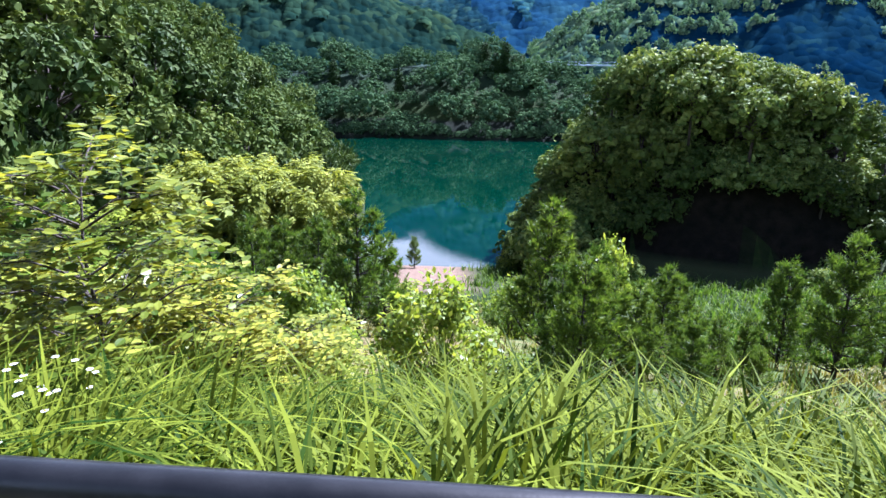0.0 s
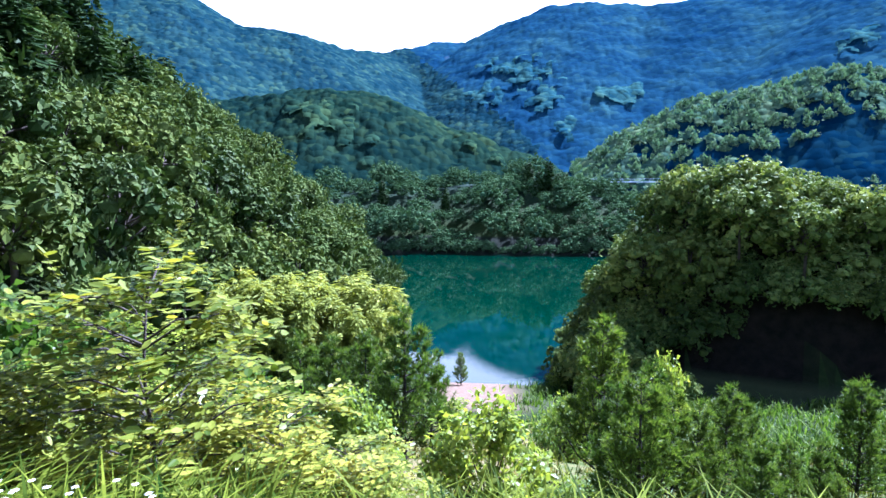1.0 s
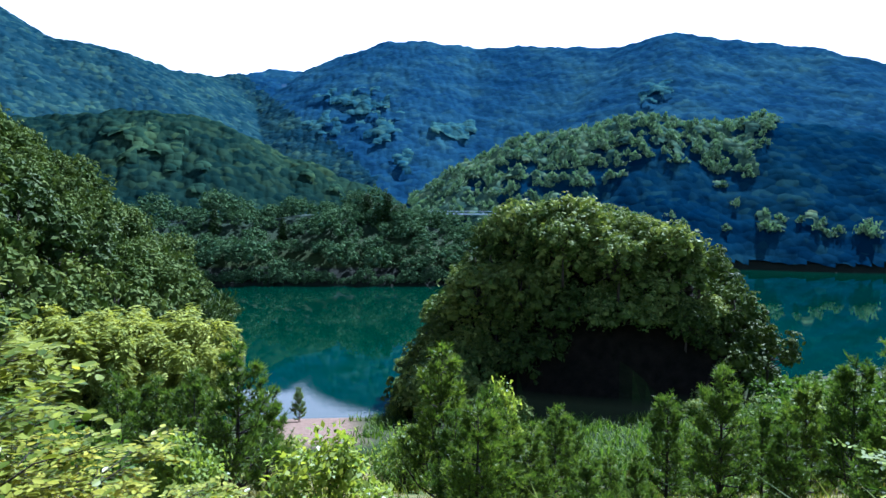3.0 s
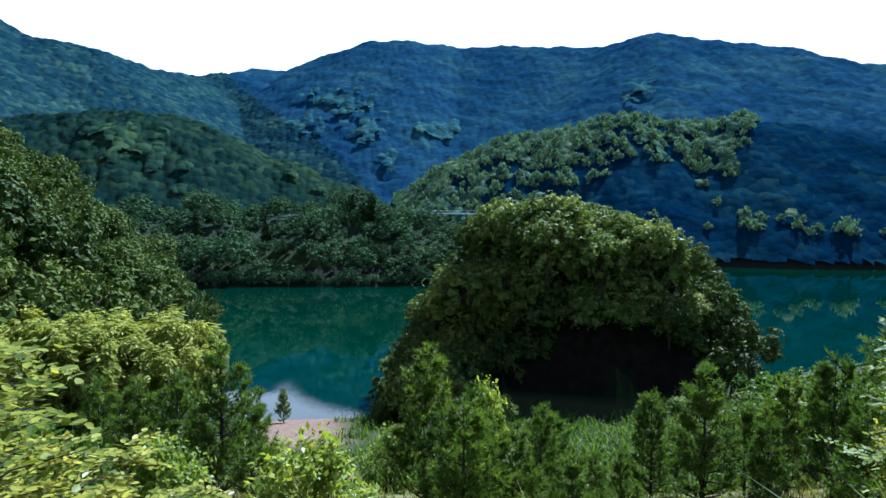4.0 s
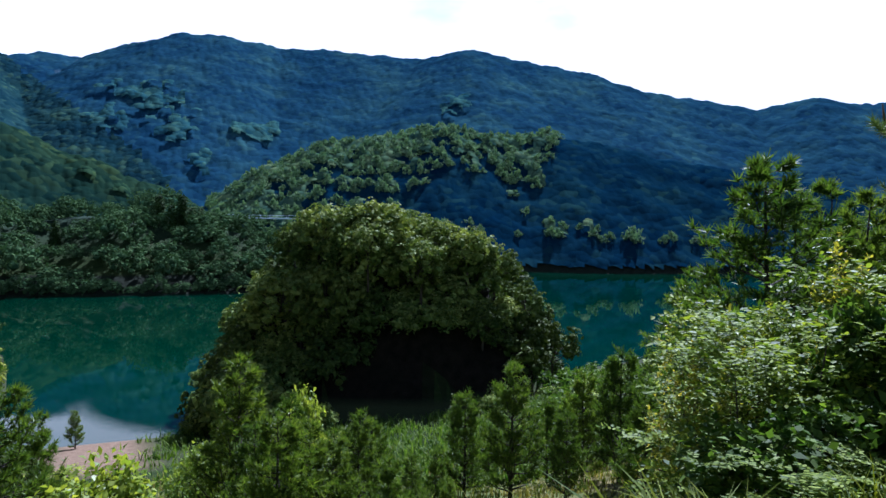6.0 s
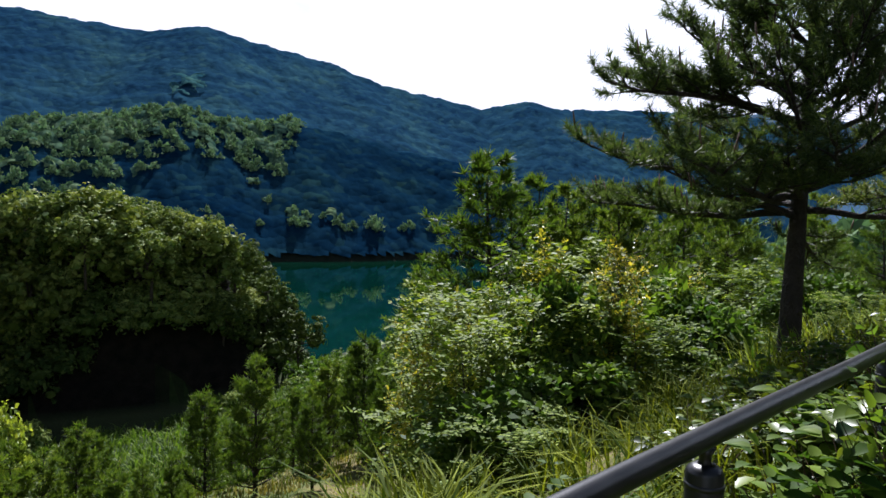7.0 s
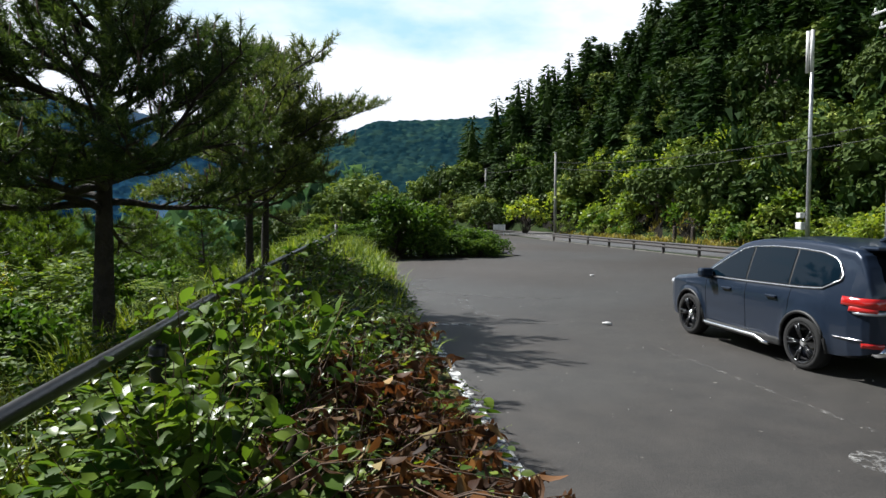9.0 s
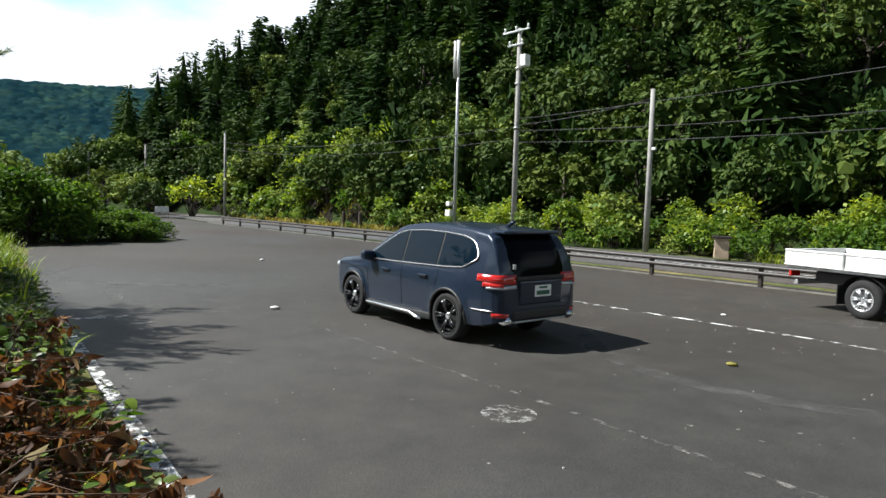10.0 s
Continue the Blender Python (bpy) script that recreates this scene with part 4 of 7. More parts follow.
def on_crest(x, y, z, a, d):
    """The broadleaf belt along the spur's crest, a tongue at its end and loose groups low on its flank."""
    deep = np.interp(-a, [7, 12, 16, 22, 28, 32.5, 34.5, 36, 37], [54, 54, 48, 36, 32, 36, 46, 24, 0])
    belt = (d > np.interp(-a, crest_az, crest_d) - deep * (1 + 0.9 * ragged(x, y))) & (a > -36.6) & (ragged(y * 0.7, x * 0.7) > -0.42)
    low = (z > -7) & (z < 0.5) & (a < -25) & (a > -49) & (ragged(x * 0.9, y * 0.9) > 0.42 - 0.2 * np.sin(a * 0.5 + 2))
    return belt | low


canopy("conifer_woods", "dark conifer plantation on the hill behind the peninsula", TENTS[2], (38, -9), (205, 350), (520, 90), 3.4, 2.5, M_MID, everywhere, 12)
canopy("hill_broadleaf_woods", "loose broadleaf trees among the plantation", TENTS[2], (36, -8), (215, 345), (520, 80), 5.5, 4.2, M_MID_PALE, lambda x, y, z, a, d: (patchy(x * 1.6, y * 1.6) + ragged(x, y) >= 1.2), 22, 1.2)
canopy("spur_woods", "broadleaf woods along the crest of a spur", TENTS[3], (-7, -50), (228, 420), (520, 120), 6.0, 4.2, M_FAR_CREST, on_crest, 13, 0.9)
forest("spur_tree_crowns", "billowing crowns of the spur's broadleaf trees", TENTS[3], 0.12, 5.0, (-7, -50), (228, 420), M_FAR_BROAD, TUFT_SMALL, 3.3, on_crest, 31, 14000)
canopy("spur_conifer_woods", "conifer woods on the flank of a spur, coloured dark blue for haze and shade", TENTS[3], (-6, -84), (230, 430), (620, 80), 4.2, 1.9, M_SPUR_HAZED, everywhere, 14)


def left_of_slope(x, y, z, a, d):
    """The left part of the far slope, split off along a line in the camera's view."""
    return a > np.interp(np.degrees(np.arctan2(z - 1.9, d)) + 0.35 * ragged(x, y), [3, 7, 11.2], [-4, 1.5, 7.5])


canopy("mountain_woods", "conifer forest covering the far mountainside, tinted blue for haze", TENTS[4], (12, -94), (250, 720), (820, 140), 5.2, 2.2, M_FAR_HAZED, everywhere, 15)
canopy("ridge_woods", "conifer forest on the left of the far slope, tinted blue-green for haze", TENTS[4], (50, -6), (250, 720), (480, 150), 5.2, 3.0, M_FAR_LESS_HAZED, left_of_slope, 32, 2.4)
PALE = [(-2.5, 9.6, 3.0, 1.3), (0.5, 7.4, 1.5, 1.0), (-4.5, 7.6, 1.3, 1.6), (-11.0, 7.4, 2.6, 0.9), (-6.5, 5.0, 1.3, 1.2), (-27.5, 10.3, 1.0, 1.0)]      # azimuth, elevation, half sizes in degrees


def in_patch(x, y, z, a, d):
    up = np.degrees(np.arctan2(z + 2.5, d))
    near = np.min([np.hypot((a - p[0]) / p[2], (up - p[1]) / p[3]) for p in PALE], 0)
    return near + 0.75 * ragged(x, y) + 0.3 * ragged(y * 2.1, x * 2.1) < 0.85


canopy("mountain_broadleaf_woods", "paler broadleaf woods in patches on the mountainside", TENTS[4], (30, -40), (260, 700), (700, 170), 8.0, 5.5, M_FAR_PALE_HAZED, in_patch, 16, 1.5)
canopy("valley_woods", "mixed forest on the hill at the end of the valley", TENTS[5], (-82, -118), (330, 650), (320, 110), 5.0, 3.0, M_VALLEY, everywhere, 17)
forest("valley_floor_woods", "mixed woods on the slopes beside the valley road", None, 0.10, 5.4, (-66, -103), (62, 340), M_FAR_BROAD, TUFT_SMALL, 4.8, lambda x, y, z, a, d: (y > -10 - 0.02 * x) & (d > 110 + 8 * np.sin(a)) | ((a > -92) & (d > 62)), 18, 16000)
forest("hillside_undergrowth", "dark shrubs between the trees on the road hill", None, 0.10, 3.6, (-104, -168), (33, 100), M_CEDAR, TUFT_FINE, 2.5, lambda x, y, z, a, d: (y < -29) & (z > 1.0), 19, 9000)
forest("hillside_undergrowth", "green shrubs between the trees on the lakeside hill", TENTS[0], 0.10, 4.0, (9, 48), (42, 112), M_BROAD_DARK, TUFT_FINE, 2.7, lambda x, y, z, a, d: from_mound(x, y) > 18, 20, 9000)

# ---- the slope's young pines ----
YOUNG_LABEL = "young green pine growing on the grassy slope"
young = Stock([tree_kind("young_pine", grow_pine(np.random.default_rng(60 + k), 3.6, 10, 6, 10, 0.19, 0.06, 0.25, 0.015, 4, 1.25, 0, 0.012, 0.0, 0.95), (M_BARK_RED, M_NEEDLE, M_TWIG), YOUNG_LABEL, "pine tree", "young pines", "needles") for k in range(4)])
R2 = np.random.default_rng(5)
# azimuth, distance, height of the top
for az, d, top in [(7.9, 16.6, -1.3), (2.7, 56.5, -12.9), (-9.6, 15, -1.2), (-12.9, 10.8, -1.25), (-19.8, 15, -2.5), (-22.6, 11, -2.1), (-29.1, 20.8, -3.5), (-33.2, 19.1, -2.15), (-39.3, 24, -3.4),
                   (-42.4, 22, -2.1), (-44.5, 17, -2.2), (-15.6, 12.6, -1.9), (-17.6, 13.4, -2.4), (-24.5, 14.5, -3.3), (-26.6, 16.5, -3.9), (-36.3, 24, -4.4), (-38, 18.5, -3.3), (11.2, 19.5, -2.6), (14.2, 20.5, -2.9), (5.4, 18.5, -2.9),
                   (-10.9, 13.2, -2.1), (-13.9, 15.5, -2.3), (-20.9, 17.5, -3.4), (-31.2, 23.5, -5.3), (-46.5, 22, -2.6), (-41, 28, -4.8), (-35, 29, -6.3), (17, 23, -3.3), (-27.9, 13.4, -3.4), (-48.5, 19, -2.2)]:
    x, y = polar(az, d)
    z = ground_z(x, y)
    young.put(int(R2.integers(4)), x, y, z, R2.uniform(0, 6), (top - z) / 3.6)

grown = Stock([tree_kind("pine_tree", grow_pine(np.random.default_rng(80 + k), 6.5, 13, 5, 11, 0.24, 0.05, 0.32, 0.018, 4, 0.7, 0, 0.02, 0.0, 0.95, 0.6, profile=[(0, 2.1), (2, 2.1), (3.5, 1.6), (5, 0.95), (6.4, 0.3)]), (M_BARK_RED, M_NEEDLE, M_TWIG),
                         "bushy pine with long needles standing below the rail", "pine tree", "pines below the rail", "needles") for k in range(2)])
for az, d, top, k in [(-53.6, 16.2, 3.5, 0), (-57.5, 19.5, 3.1, 1), (-62.5, 22, 3.1, 0), (-66.5, 25, 3.3, 1), (-48, 24.5, 0.4, 1), (-70.5, 30, 3.0, 0), (-78.5, 34, 3.2, 1), (-83, 30, 2.6, 0), (-60, 30, 1.5, 1), (-74, 24, 1.6, 1), (-59.7, 17.5, 2.7, 1), (-64.5, 18, 2.8, 0), (-69, 20, 2.9, 1), (-72.5, 18.5, 2.4, 0), (-79.5, 22, 1.9, 1)]:
    x, y = polar(az, d)
    z = ground_z(x, y)
    grown.put(k, x, y, z, R2.uniform(0, 6), (top - z) / 6.5)



def grow_old_pine(rng, H, profile, first, limbs, shoot_gap, needles, length, width, girth, lean=0.0, long_limbs=()):
    """An open pine: crooked limbs with upturned ends, side branches, and short shoots clothed in needles. Returns wood, needles, candles."""
    wood, leaves, shoots = Pile(), Pile(), Pile()
    zs = np.linspace(0, 1, 12)
    stem = np.stack([lean * zs ** 2 + 0.012 * H * np.sin(zs * 7), 0.010 * H * np.sin(zs * 5 + 1), zs * H], 1)
    r0 = girth
    tube(wood, np.concatenate([[[0, 0, -0.5]], stem]), np.concatenate([[r0 * 1.25], r0 * (1 - zs * 0.92)]), 10)
    tips_a, tips_b = [], []

    def shoot(p, d, ln):
        q = p + unit(d) * ln
        tips_a.append(p)
        tips_b.append(q)
        tube(wood, [p, q], [0.005, 0.0025], 3, False)
        if rng.uniform() < 0.10:
            c = unit(np.array([0, 0, 1.0]) + d * 0.3)
            tube(shoots, [q, q + c * 0.06, q + c * rng.uniform(0.11, 0.2)], [0.007, 0.012, 0.005], 5)

    def branch(p, way, ln, thick, order):
        """One branch that bends upwards to its end; order 0 is a limb."""
        k = 7 if order == 0 else 4
        pts, d = [p], unit(way)
        for i in range(k):
            d = unit(d + np.array([0, 0, 0.10 if order == 0 else 0.13]) * (i / k) + rng.normal(size=3) * (0.10 if order == 0 else 0.14))
            pts.append(pts[-1] + d * ln / k)
        pts = np.array(pts)
        tube(wood, pts, thick * (1 - 0.85 * np.linspace(0, 1, k + 1)), 6 if order == 0 else 4, False)
        u = 0.28 if order == 0 else 0.18
        side = 1
        gap = (0.15 if order == 0 else shoot_gap) / ln
        while u < 1.0:
            i = min(int(u * k), k - 1)
            q = pts[i] + (pts[i + 1] - pts[i]) * (u * k - i)
            d = unit(pts[i + 1] - pts[i])
            s = unit(np.cross(d, np.array([0, 0, 1.0]))) * side
            w = d * rng.uniform(0.55, 1.0) + s * rng.uniform(0.5, 1.0) + np.array([0, 0, rng.uniform(-0.1, 0.55)])
            if order == 0:
                branch(q, w, max(0.22, ln * 0.42 * (1.12 - u) * rng.uniform(0.6, 1.15) + 0.08), thick * 0.35, 1)
            else:
                shoot(q, w + np.array([0, 0, 0.35]), rng.uniform(0.10, 0.22))
            side = -side
            u += gap * rng.uniform(0.7, 1.3)
        shoot(pts[-1], d + np.array([0, 0, 0.5]), 0.2)

    hs = first + (H * 0.97 - first) * ((np.arange(limbs) + rng.uniform(-0.3, 0.3, limbs)) / limbs)
    for j, h in enumerate(hs):
        a = j * 2.39996 + rng.normal() * 0.35
        reach = float(np.interp(h, [p[0] for p in profile], [p[1] for p in profile])) * rng.uniform(0.72, 1.1)
        base = np.array([np.interp(h / H, zs, stem[:, i]) for i in range(3)])
        branch(base, (math.cos(a), math.sin(a), np.interp(h / H, [0.2, 0.5, 1.0], [-0.05, 0.2, 1.1]) + rng.normal() * 0.12), reach, r0 * np.interp(h / H, [0.2, 1], [0.42, 0.16]), 0)
    for h, a, reach, rise in long_limbs:
        base = np.array([np.interp(h / H, zs, stem[:, i]) for i in range(3)])
        branch(base, (math.cos(a), math.sin(a), rise), reach, r0 * 0.4, 0)
    A, B = np.array(tips_a), np.array(tips_b)
    o = np.repeat(np.arange(len(A)), needles)
    n = len(o)
    P = A[o] + (B[o] - A[o]) * rng.uniform(0.0, 1.0, (n, 1))
    q = unit(unit(B - A)[o] * 0.75 + unit(rng.normal(size=(n, 3))) * 0.9)
    Ln = length * rng.uniform(0.7, 1.2, n)
    side = unit(np.cross(q, rng.normal(size=(n, 3)))) * width
    leaves.add(np.stack([P - side, P + side, P + q * Ln[:, None]], 1).reshape(-1, 3), np.arange(3 * n).reshape(n, 3))
    return wood, leaves, shoots


# the large pine beside the hand rail and the two behind it
big = tree_kind("large_pine", grow_old_pine(np.random.default_rng(102), 4.95, [(1.7, 1.7), (2.2, 2.3), (2.8, 2.2), (3.4, 1.6), (4.1, 1.15), (4.6, 0.75), (4.95, 0.35)], 1.75, 40, 0.075, 56, 0.115, 0.0056, 0.14, 0.1,
                                            [(2.1, 2.9, 2.5, 0.0), (2.5, 2.3, 2.6, 0.10), (1.9, 2.2, 2.5, -0.08), (2.9, 2.6, 2.5, 0.16), (2.2, 3.5, 2.2, 0.05), (3.3, 2.2, 2.1, 0.2)]), (M_BARK_RED, M_NEEDLE_OLD, M_TWIG),
                "large dark pine with spreading limbs and upright shoots", "pine tree", "", "needles")
big.matrix_basis = pose(8.5, 1.84, ground_z(8.5, 1.84) - 0.05, 0, 0, 0)
twin = Stock([tree_kind("slender_pine", grow_old_pine(np.random.default_rng(121 + k), 4.1, [(0.9, 1.0), (1.5, 1.6), (2.5, 1.7), (3.3, 1.0), (3.8, 0.55), (4.1, 0.25)], 1.2, 32, 0.085, 40, 0.12, 0.0078, 0.085, 0.45,
                                                      [(2.7, -1.6, 2.0, 0.42), (2.3, -1.2, 1.7, 0.2)] if k else [(2.8, 2.6, 1.9, 0.3), (2.5, 3.4, 2.1, 0.3), (2.0, 3.0, 1.9, 0.1), (2.3, -2.3, 2.0, 0.35), (3.2, -2.7, 2.0, 0.22), (2.8, -2.1, 2.2, 0.22)]), (M_BARK_RED, M_NEEDLE_OLD, M_TWIG),
                        "pine with a bare leaning trunk and dark crown", "pine tree", "pines by the fence", "needles") for k in range(2)])
twin.put(0, 12.0, 0.43, ground_z(12.0, 0.43), 0.4, 1.0)
twin.put(1, 13.5, 0.26, ground_z(13.5, 0.26), 0.0, 1.05)

# ---- shrubs ----


def grow_shrub(rng, R, H, lobes, per, L, W, near=False, low=0.25):
    """Stems that fan out of one base, leaves on the outer shell of leafy lobes."""
    wood, leaves = Pile(), Pile()
    for _ in range(lobes):
        d = rand_dirs(1, rng, 0.5)[0]
        c = np.array([d[0] * R * 0.68, d[1] * R * 0.68, H * (low + (0.93 - low) * abs(d[2]) * rng.uniform(0.7, 1.0))])
        tube(wood, [(0, 0, -0.2), (c[0] * 0.35, c[1] * 0.35, c[2] * 0.55), c], [0.02 * R + 0.006, 0.012 * R + 0.004, 0.003], 4, False)
        r = R * rng.uniform(0.19, 0.36)
        n = per
        q = rand_dirs(n, rng, 0.45)
        p = c + q * r * rng.uniform(0.45, 1.2, (n, 1)) * np.array([1, 1, 0.85])
        p[:, 2] = np.maximum(p[:, 2], 0.03)
        nn = unit(q * 0.6 + rng.normal(size=(n, 3)) * 0.5 + np.array([0, 0, 0.7]))
        dd = np.cross(nn, rand_dirs(n, rng)) + q * 0.4
        s = rng.uniform(0.65, 1.25, n)
        (leaf_shapes if near else leaf_cards)(leaves, p, dd, nn, L * s, W * s)
        for k in range(0, n, 20):
            tube(wood, [c, p[k]], [0.005, 0.002], 3, False)
    return wood, leaves


def grow_compound(rng, H, R, stems, fronds, leaflets, L, low=0.18):
    """A sapling with feathered leaves: a stem, forked branches, rachises with paired leaflets."""
    wood, leaves, twigs = Pile(), Pile(), Pile()
    trunk = np.array([(0, 0, -0.3), (0.02, 0.03, H * 0.3), (-0.05, 0.0, H * 0.62), (0.03, 0.05, H * 0.93)])
    tube(wood, trunk, [0.028, 0.022, 0.014, 0.005], 6)
    for b in range(stems):
        f = rng.uniform(low, 0.95)
        p0 = np.array([np.interp(f, [0, 0.33, 0.66, 1], trunk[:, k]) for k in range(3)])
        a = rng.uniform(0, 6.28)
        reach = R * (1.05 - 0.55 * f) * rng.uniform(0.45, 1.1)
        p1 = p0 + np.array([math.cos(a) * reach * 0.55, math.sin(a) * reach * 0.55, reach * 0.35])
        p2 = p0 + np.array([math.cos(a) * reach, math.sin(a) * reach, reach * 0.42])
        tube(twigs, [p0, p1, p2], [0.012, 0.008, 0.003], 4, False)
        for _ in range(fronds):
            u = rng.uniform(0.25, 1.0)
            q0 = p0 + (p1 - p0) * u * 2 if u < 0.5 else p1 + (p2 - p1) * (u * 2 - 1)
            w = unit(np.array([math.cos(a), math.sin(a), 0.25]) + rng.normal(size=3) * 0.6)
            ln = L * leaflets * 0.42
            k = np.arange(leaflets)
            t = (k + 1.5) / (leaflets + 1)
            pts = q0 + w * (ln * t)[:, None] - np.array([0, 0, 1]) * (ln * 0.35 * t ** 2)[:, None]
            side = unit(np.cross(w, np.array([0, 0, 1.0])))
            sgn = np.where(k % 2 == 0, 1.0, -1.0)[:, None]
            dd = side * sgn + w * 0.35 + rng.normal(size=(leaflets, 3)) * 0.15
            nn = np.array([0, 0, 1.0]) + side * sgn * 0.25 + rng.normal(size=(leaflets, 3)) * 0.25
            s = L * rng.uniform(0.8, 1.2, leaflets)
            leaflets_oval(leaves, pts, dd, nn, s, s * 0.5)
            tube(twigs, [q0, pts[-1]], [0.003, 0.001], 3, False)
    return wood, leaves, twigs


sapling = tree_kind("locust_sapling", grow_compound(np.random.default_rng(131), 2.5, 1.3, 34, 7, 11, 0.12), (M_BARK, M_LOCUST), "sunlit locust sapling with feathered pale green leaves", "sapling", "", "leaves")
sx, sy = polar(29.2, 5.9)
sapling.matrix_basis = pose(sx, sy, ground_z(sx, sy), 0, 0, 40)
for az, d, h, r in [(19, 5.8, 1.35, 1.0), (37.5, 6.4, 1.45, 1.1), (13, 6.6, 1.15, 0.9), (24, 7.0, 1.6, 1.0), (42, 5.6, 1.3, 0.9), (33, 8.0, 1.6, 1.0), (-58.6, 9.0, 2.95, 0.55), (-64.5, 8.6, 2.4, 0.5), (-52, 8.6, 2.5, 0.5), (-47.5, 8.3, 2.3, 0.45), (-70, 10.5, 1.9, 0.5)]:
    x, y = polar(az, d)
    k = copy_thing(sapling, pose(x, y, ground_z(x, y), 0, 0, az * 37))
    k.scale = (r / 1.5 * 1.1, r / 1.5 * 1.1, h / 2.5)

shrubs = Stock([tree_kind("round_shrub", grow_shrub(np.random.default_rng(140), 1.35, 2.0, 30, 100, 0.13, 0.085), (M_BARK, M_BRIGHT), "rounded bright green shrub on the slope", "shrub", "slope shrubs", "leaves", "", "stem"),
                tree_kind("tangled_shrub", grow_compound(np.random.default_rng(141), 2.3, 1.65, 46, 6, 11, 0.095, 0.06)[:2], (M_BARK, M_THICKET), "tangled green shrub with arching feathered leaves", "shrub", "slope shrubs", "leaves", "", "stem"),
                tree_kind("dense_shrub", grow_shrub(np.random.default_rng(142), 1.3, 1.9, 30, 90, 0.16, 0.09), (M_BARK, M_SHRUB), "dense mid green shrub", "shrub", "slope shrubs", "leaves", "", "stem")])
# azimuth, distance, top, size across, kind
for az, d, top, w, k in [(0.2, 10.4, -1.62, 0.95, 0), (-51.0, 8.6, 1.15, 0.75, 1), (-53, 8.1, 1.1, 0.95, 1), (-59, 9.3, 1.72, 0.95, 1), (-64, 9.0, 1.25, 0.85, 1), (-56, 6.0, 0.2, 0.6, 1), (-55.5, 6.6, 0.4, 0.75, 2), (-51.5, 7.2, 0.9, 0.7, 1), (-57.5, 7.9, 1.15, 0.75, 1), (-60.5, 8.3, 1.3, 0.7, 2), (-66, 8.2, 0.9, 0.7, 1), (-71, 9.6, 0.95, 0.7, 2),
                         (-62, 7.2, 0.5, 0.7, 2), (-68, 10.5, 1.3, 0.9, 2), (-73, 12.5, 1.35, 0.9, 1), (-79, 14, 1.2, 0.9, 2), (-82, 11, 1.0, 0.6, 1), (-51.5, 10.2, 0.8, 0.8, 1), (-53.5, 11.2, 0.9, 0.9, 2),
                         (20, 12, -1.6, 0.9, 2), (27, 13, -1.0, 1.1, 1), (35, 11, 0.0, 1.1, 2), (12, 12.5, -2.2, 0.8, 0), (-37.5, 33, -6.3, 1.3, 2), (-41.5, 36, -6.6, 1.6, 1), (-44.5, 33, -4.9, 1.5, 2),
                         (-8, 9.6, -2.6, 0.5, 0), (40, 16, 0.5, 1.5, 2), (31, 18, -1.4, 1.5, 1), (24, 19, -2.6, 1.4, 2), (4.5, 27, -7.0, 1.0, 1), (-6.3, 22, -5.4, 0.9, 0), (-14.6, 20, -3.4, 0.8, 0), (-17, 22, -5.3, 0.9, 1)]:
    x, y = polar(az, d)
    z = ground_z(x, y)
    k = min(k, 2)
    made = shrubs.put(k, x, y, z - 0.05, R2.uniform(0, 6), w)
    made.scale = (w, w, (top - z) / (2.0, 2.4, 1.9)[k])

# the planted bed at the end of the car park, the thicket along the rail, and the trees behind
for x, y, r, h, k in [(29.2, -4.6, 1.6, 3.0, 2), (31.0, -6.2, 1.5, 2.6, 2), (28.2, -3.4, 0.9, 1.4, 2), (30.6, -3.2, 1.1, 1.2, 2), (29.3, -7.6, 1.1, 1.4, 2), (29.6, -9.0, 0.95, 1.15, 2), (30.8, -8.2, 1.2, 1.5, 2), (32.5, -9.2, 1.1, 1.3, 2), (28.8, -5.9, 1.1, 1.7, 2), (28.6, -8.3, 0.8, 1.0, 2),
                      (24.5, -2.1, 0.7, 0.5, 1), (26.3, -2.2, 0.8, 0.9, 2), (21.8, -1.7, 0.5, 0.4, 1), (27.3, -1.2, 0.9, 1.2, 1), (23, -0.5, 0.7, 0.5, 1), (33, -2, 1.2, 0.9, 2), (36, -5, 1.7, 2.4, 1)]:
    made = shrubs.put(k, x, y, ground_z(x, y) - 0.05, R2.uniform(0, 6), r)
    made.scale = (r * 0.95, r * 0.95, h / (2.0, 2.4, 1.9)[k])
for az, d, s, k in [(-94.5, 58, 2.4, 1), (-96.8, 64, 2.6, 3), (-99, 70, 2.8, 0), (-101.5, 62, 1.8, 2), (-103.4, 75, 3.0, 4), (-92.5, 75, 3.0, 2), (-90, 60, 2.2, 0), (-88, 48, 2.0, 3), (-97.8, 95, 3.2, 1), (-94, 110, 3.4, 4), (-101, 100, 3.2, 1),
                    (-105.5, 72, 2.4, 1), (-106.6, 63, 1.9, 3), (-86, 70, 2.6, 1), (-84, 55, 2.0, 4), (-81, 62, 2.4, 2), (-78, 75, 2.6, 0), (-75.5, 60, 2.2, 3), (-104.6, 92, 3.0, 2), (-95.5, 80, 2.8, 0)]:
    x, y = polar(az, d)
    broad.put(k, x, y, ground_z(x, y) - 0.5, R2.uniform(0, 6), s)

for x, y, s, k in [(30.4, -4.0, 1.9, 4), (32.2, -5.8, 1.7, 0), (29.8, -2.2, 1.6, 4), (33.5, -3.5, 2.0, 1)]:
    broad.put(k, x, y, ground_z(x, y) - 0.4, R2.uniform(0, 6), s)

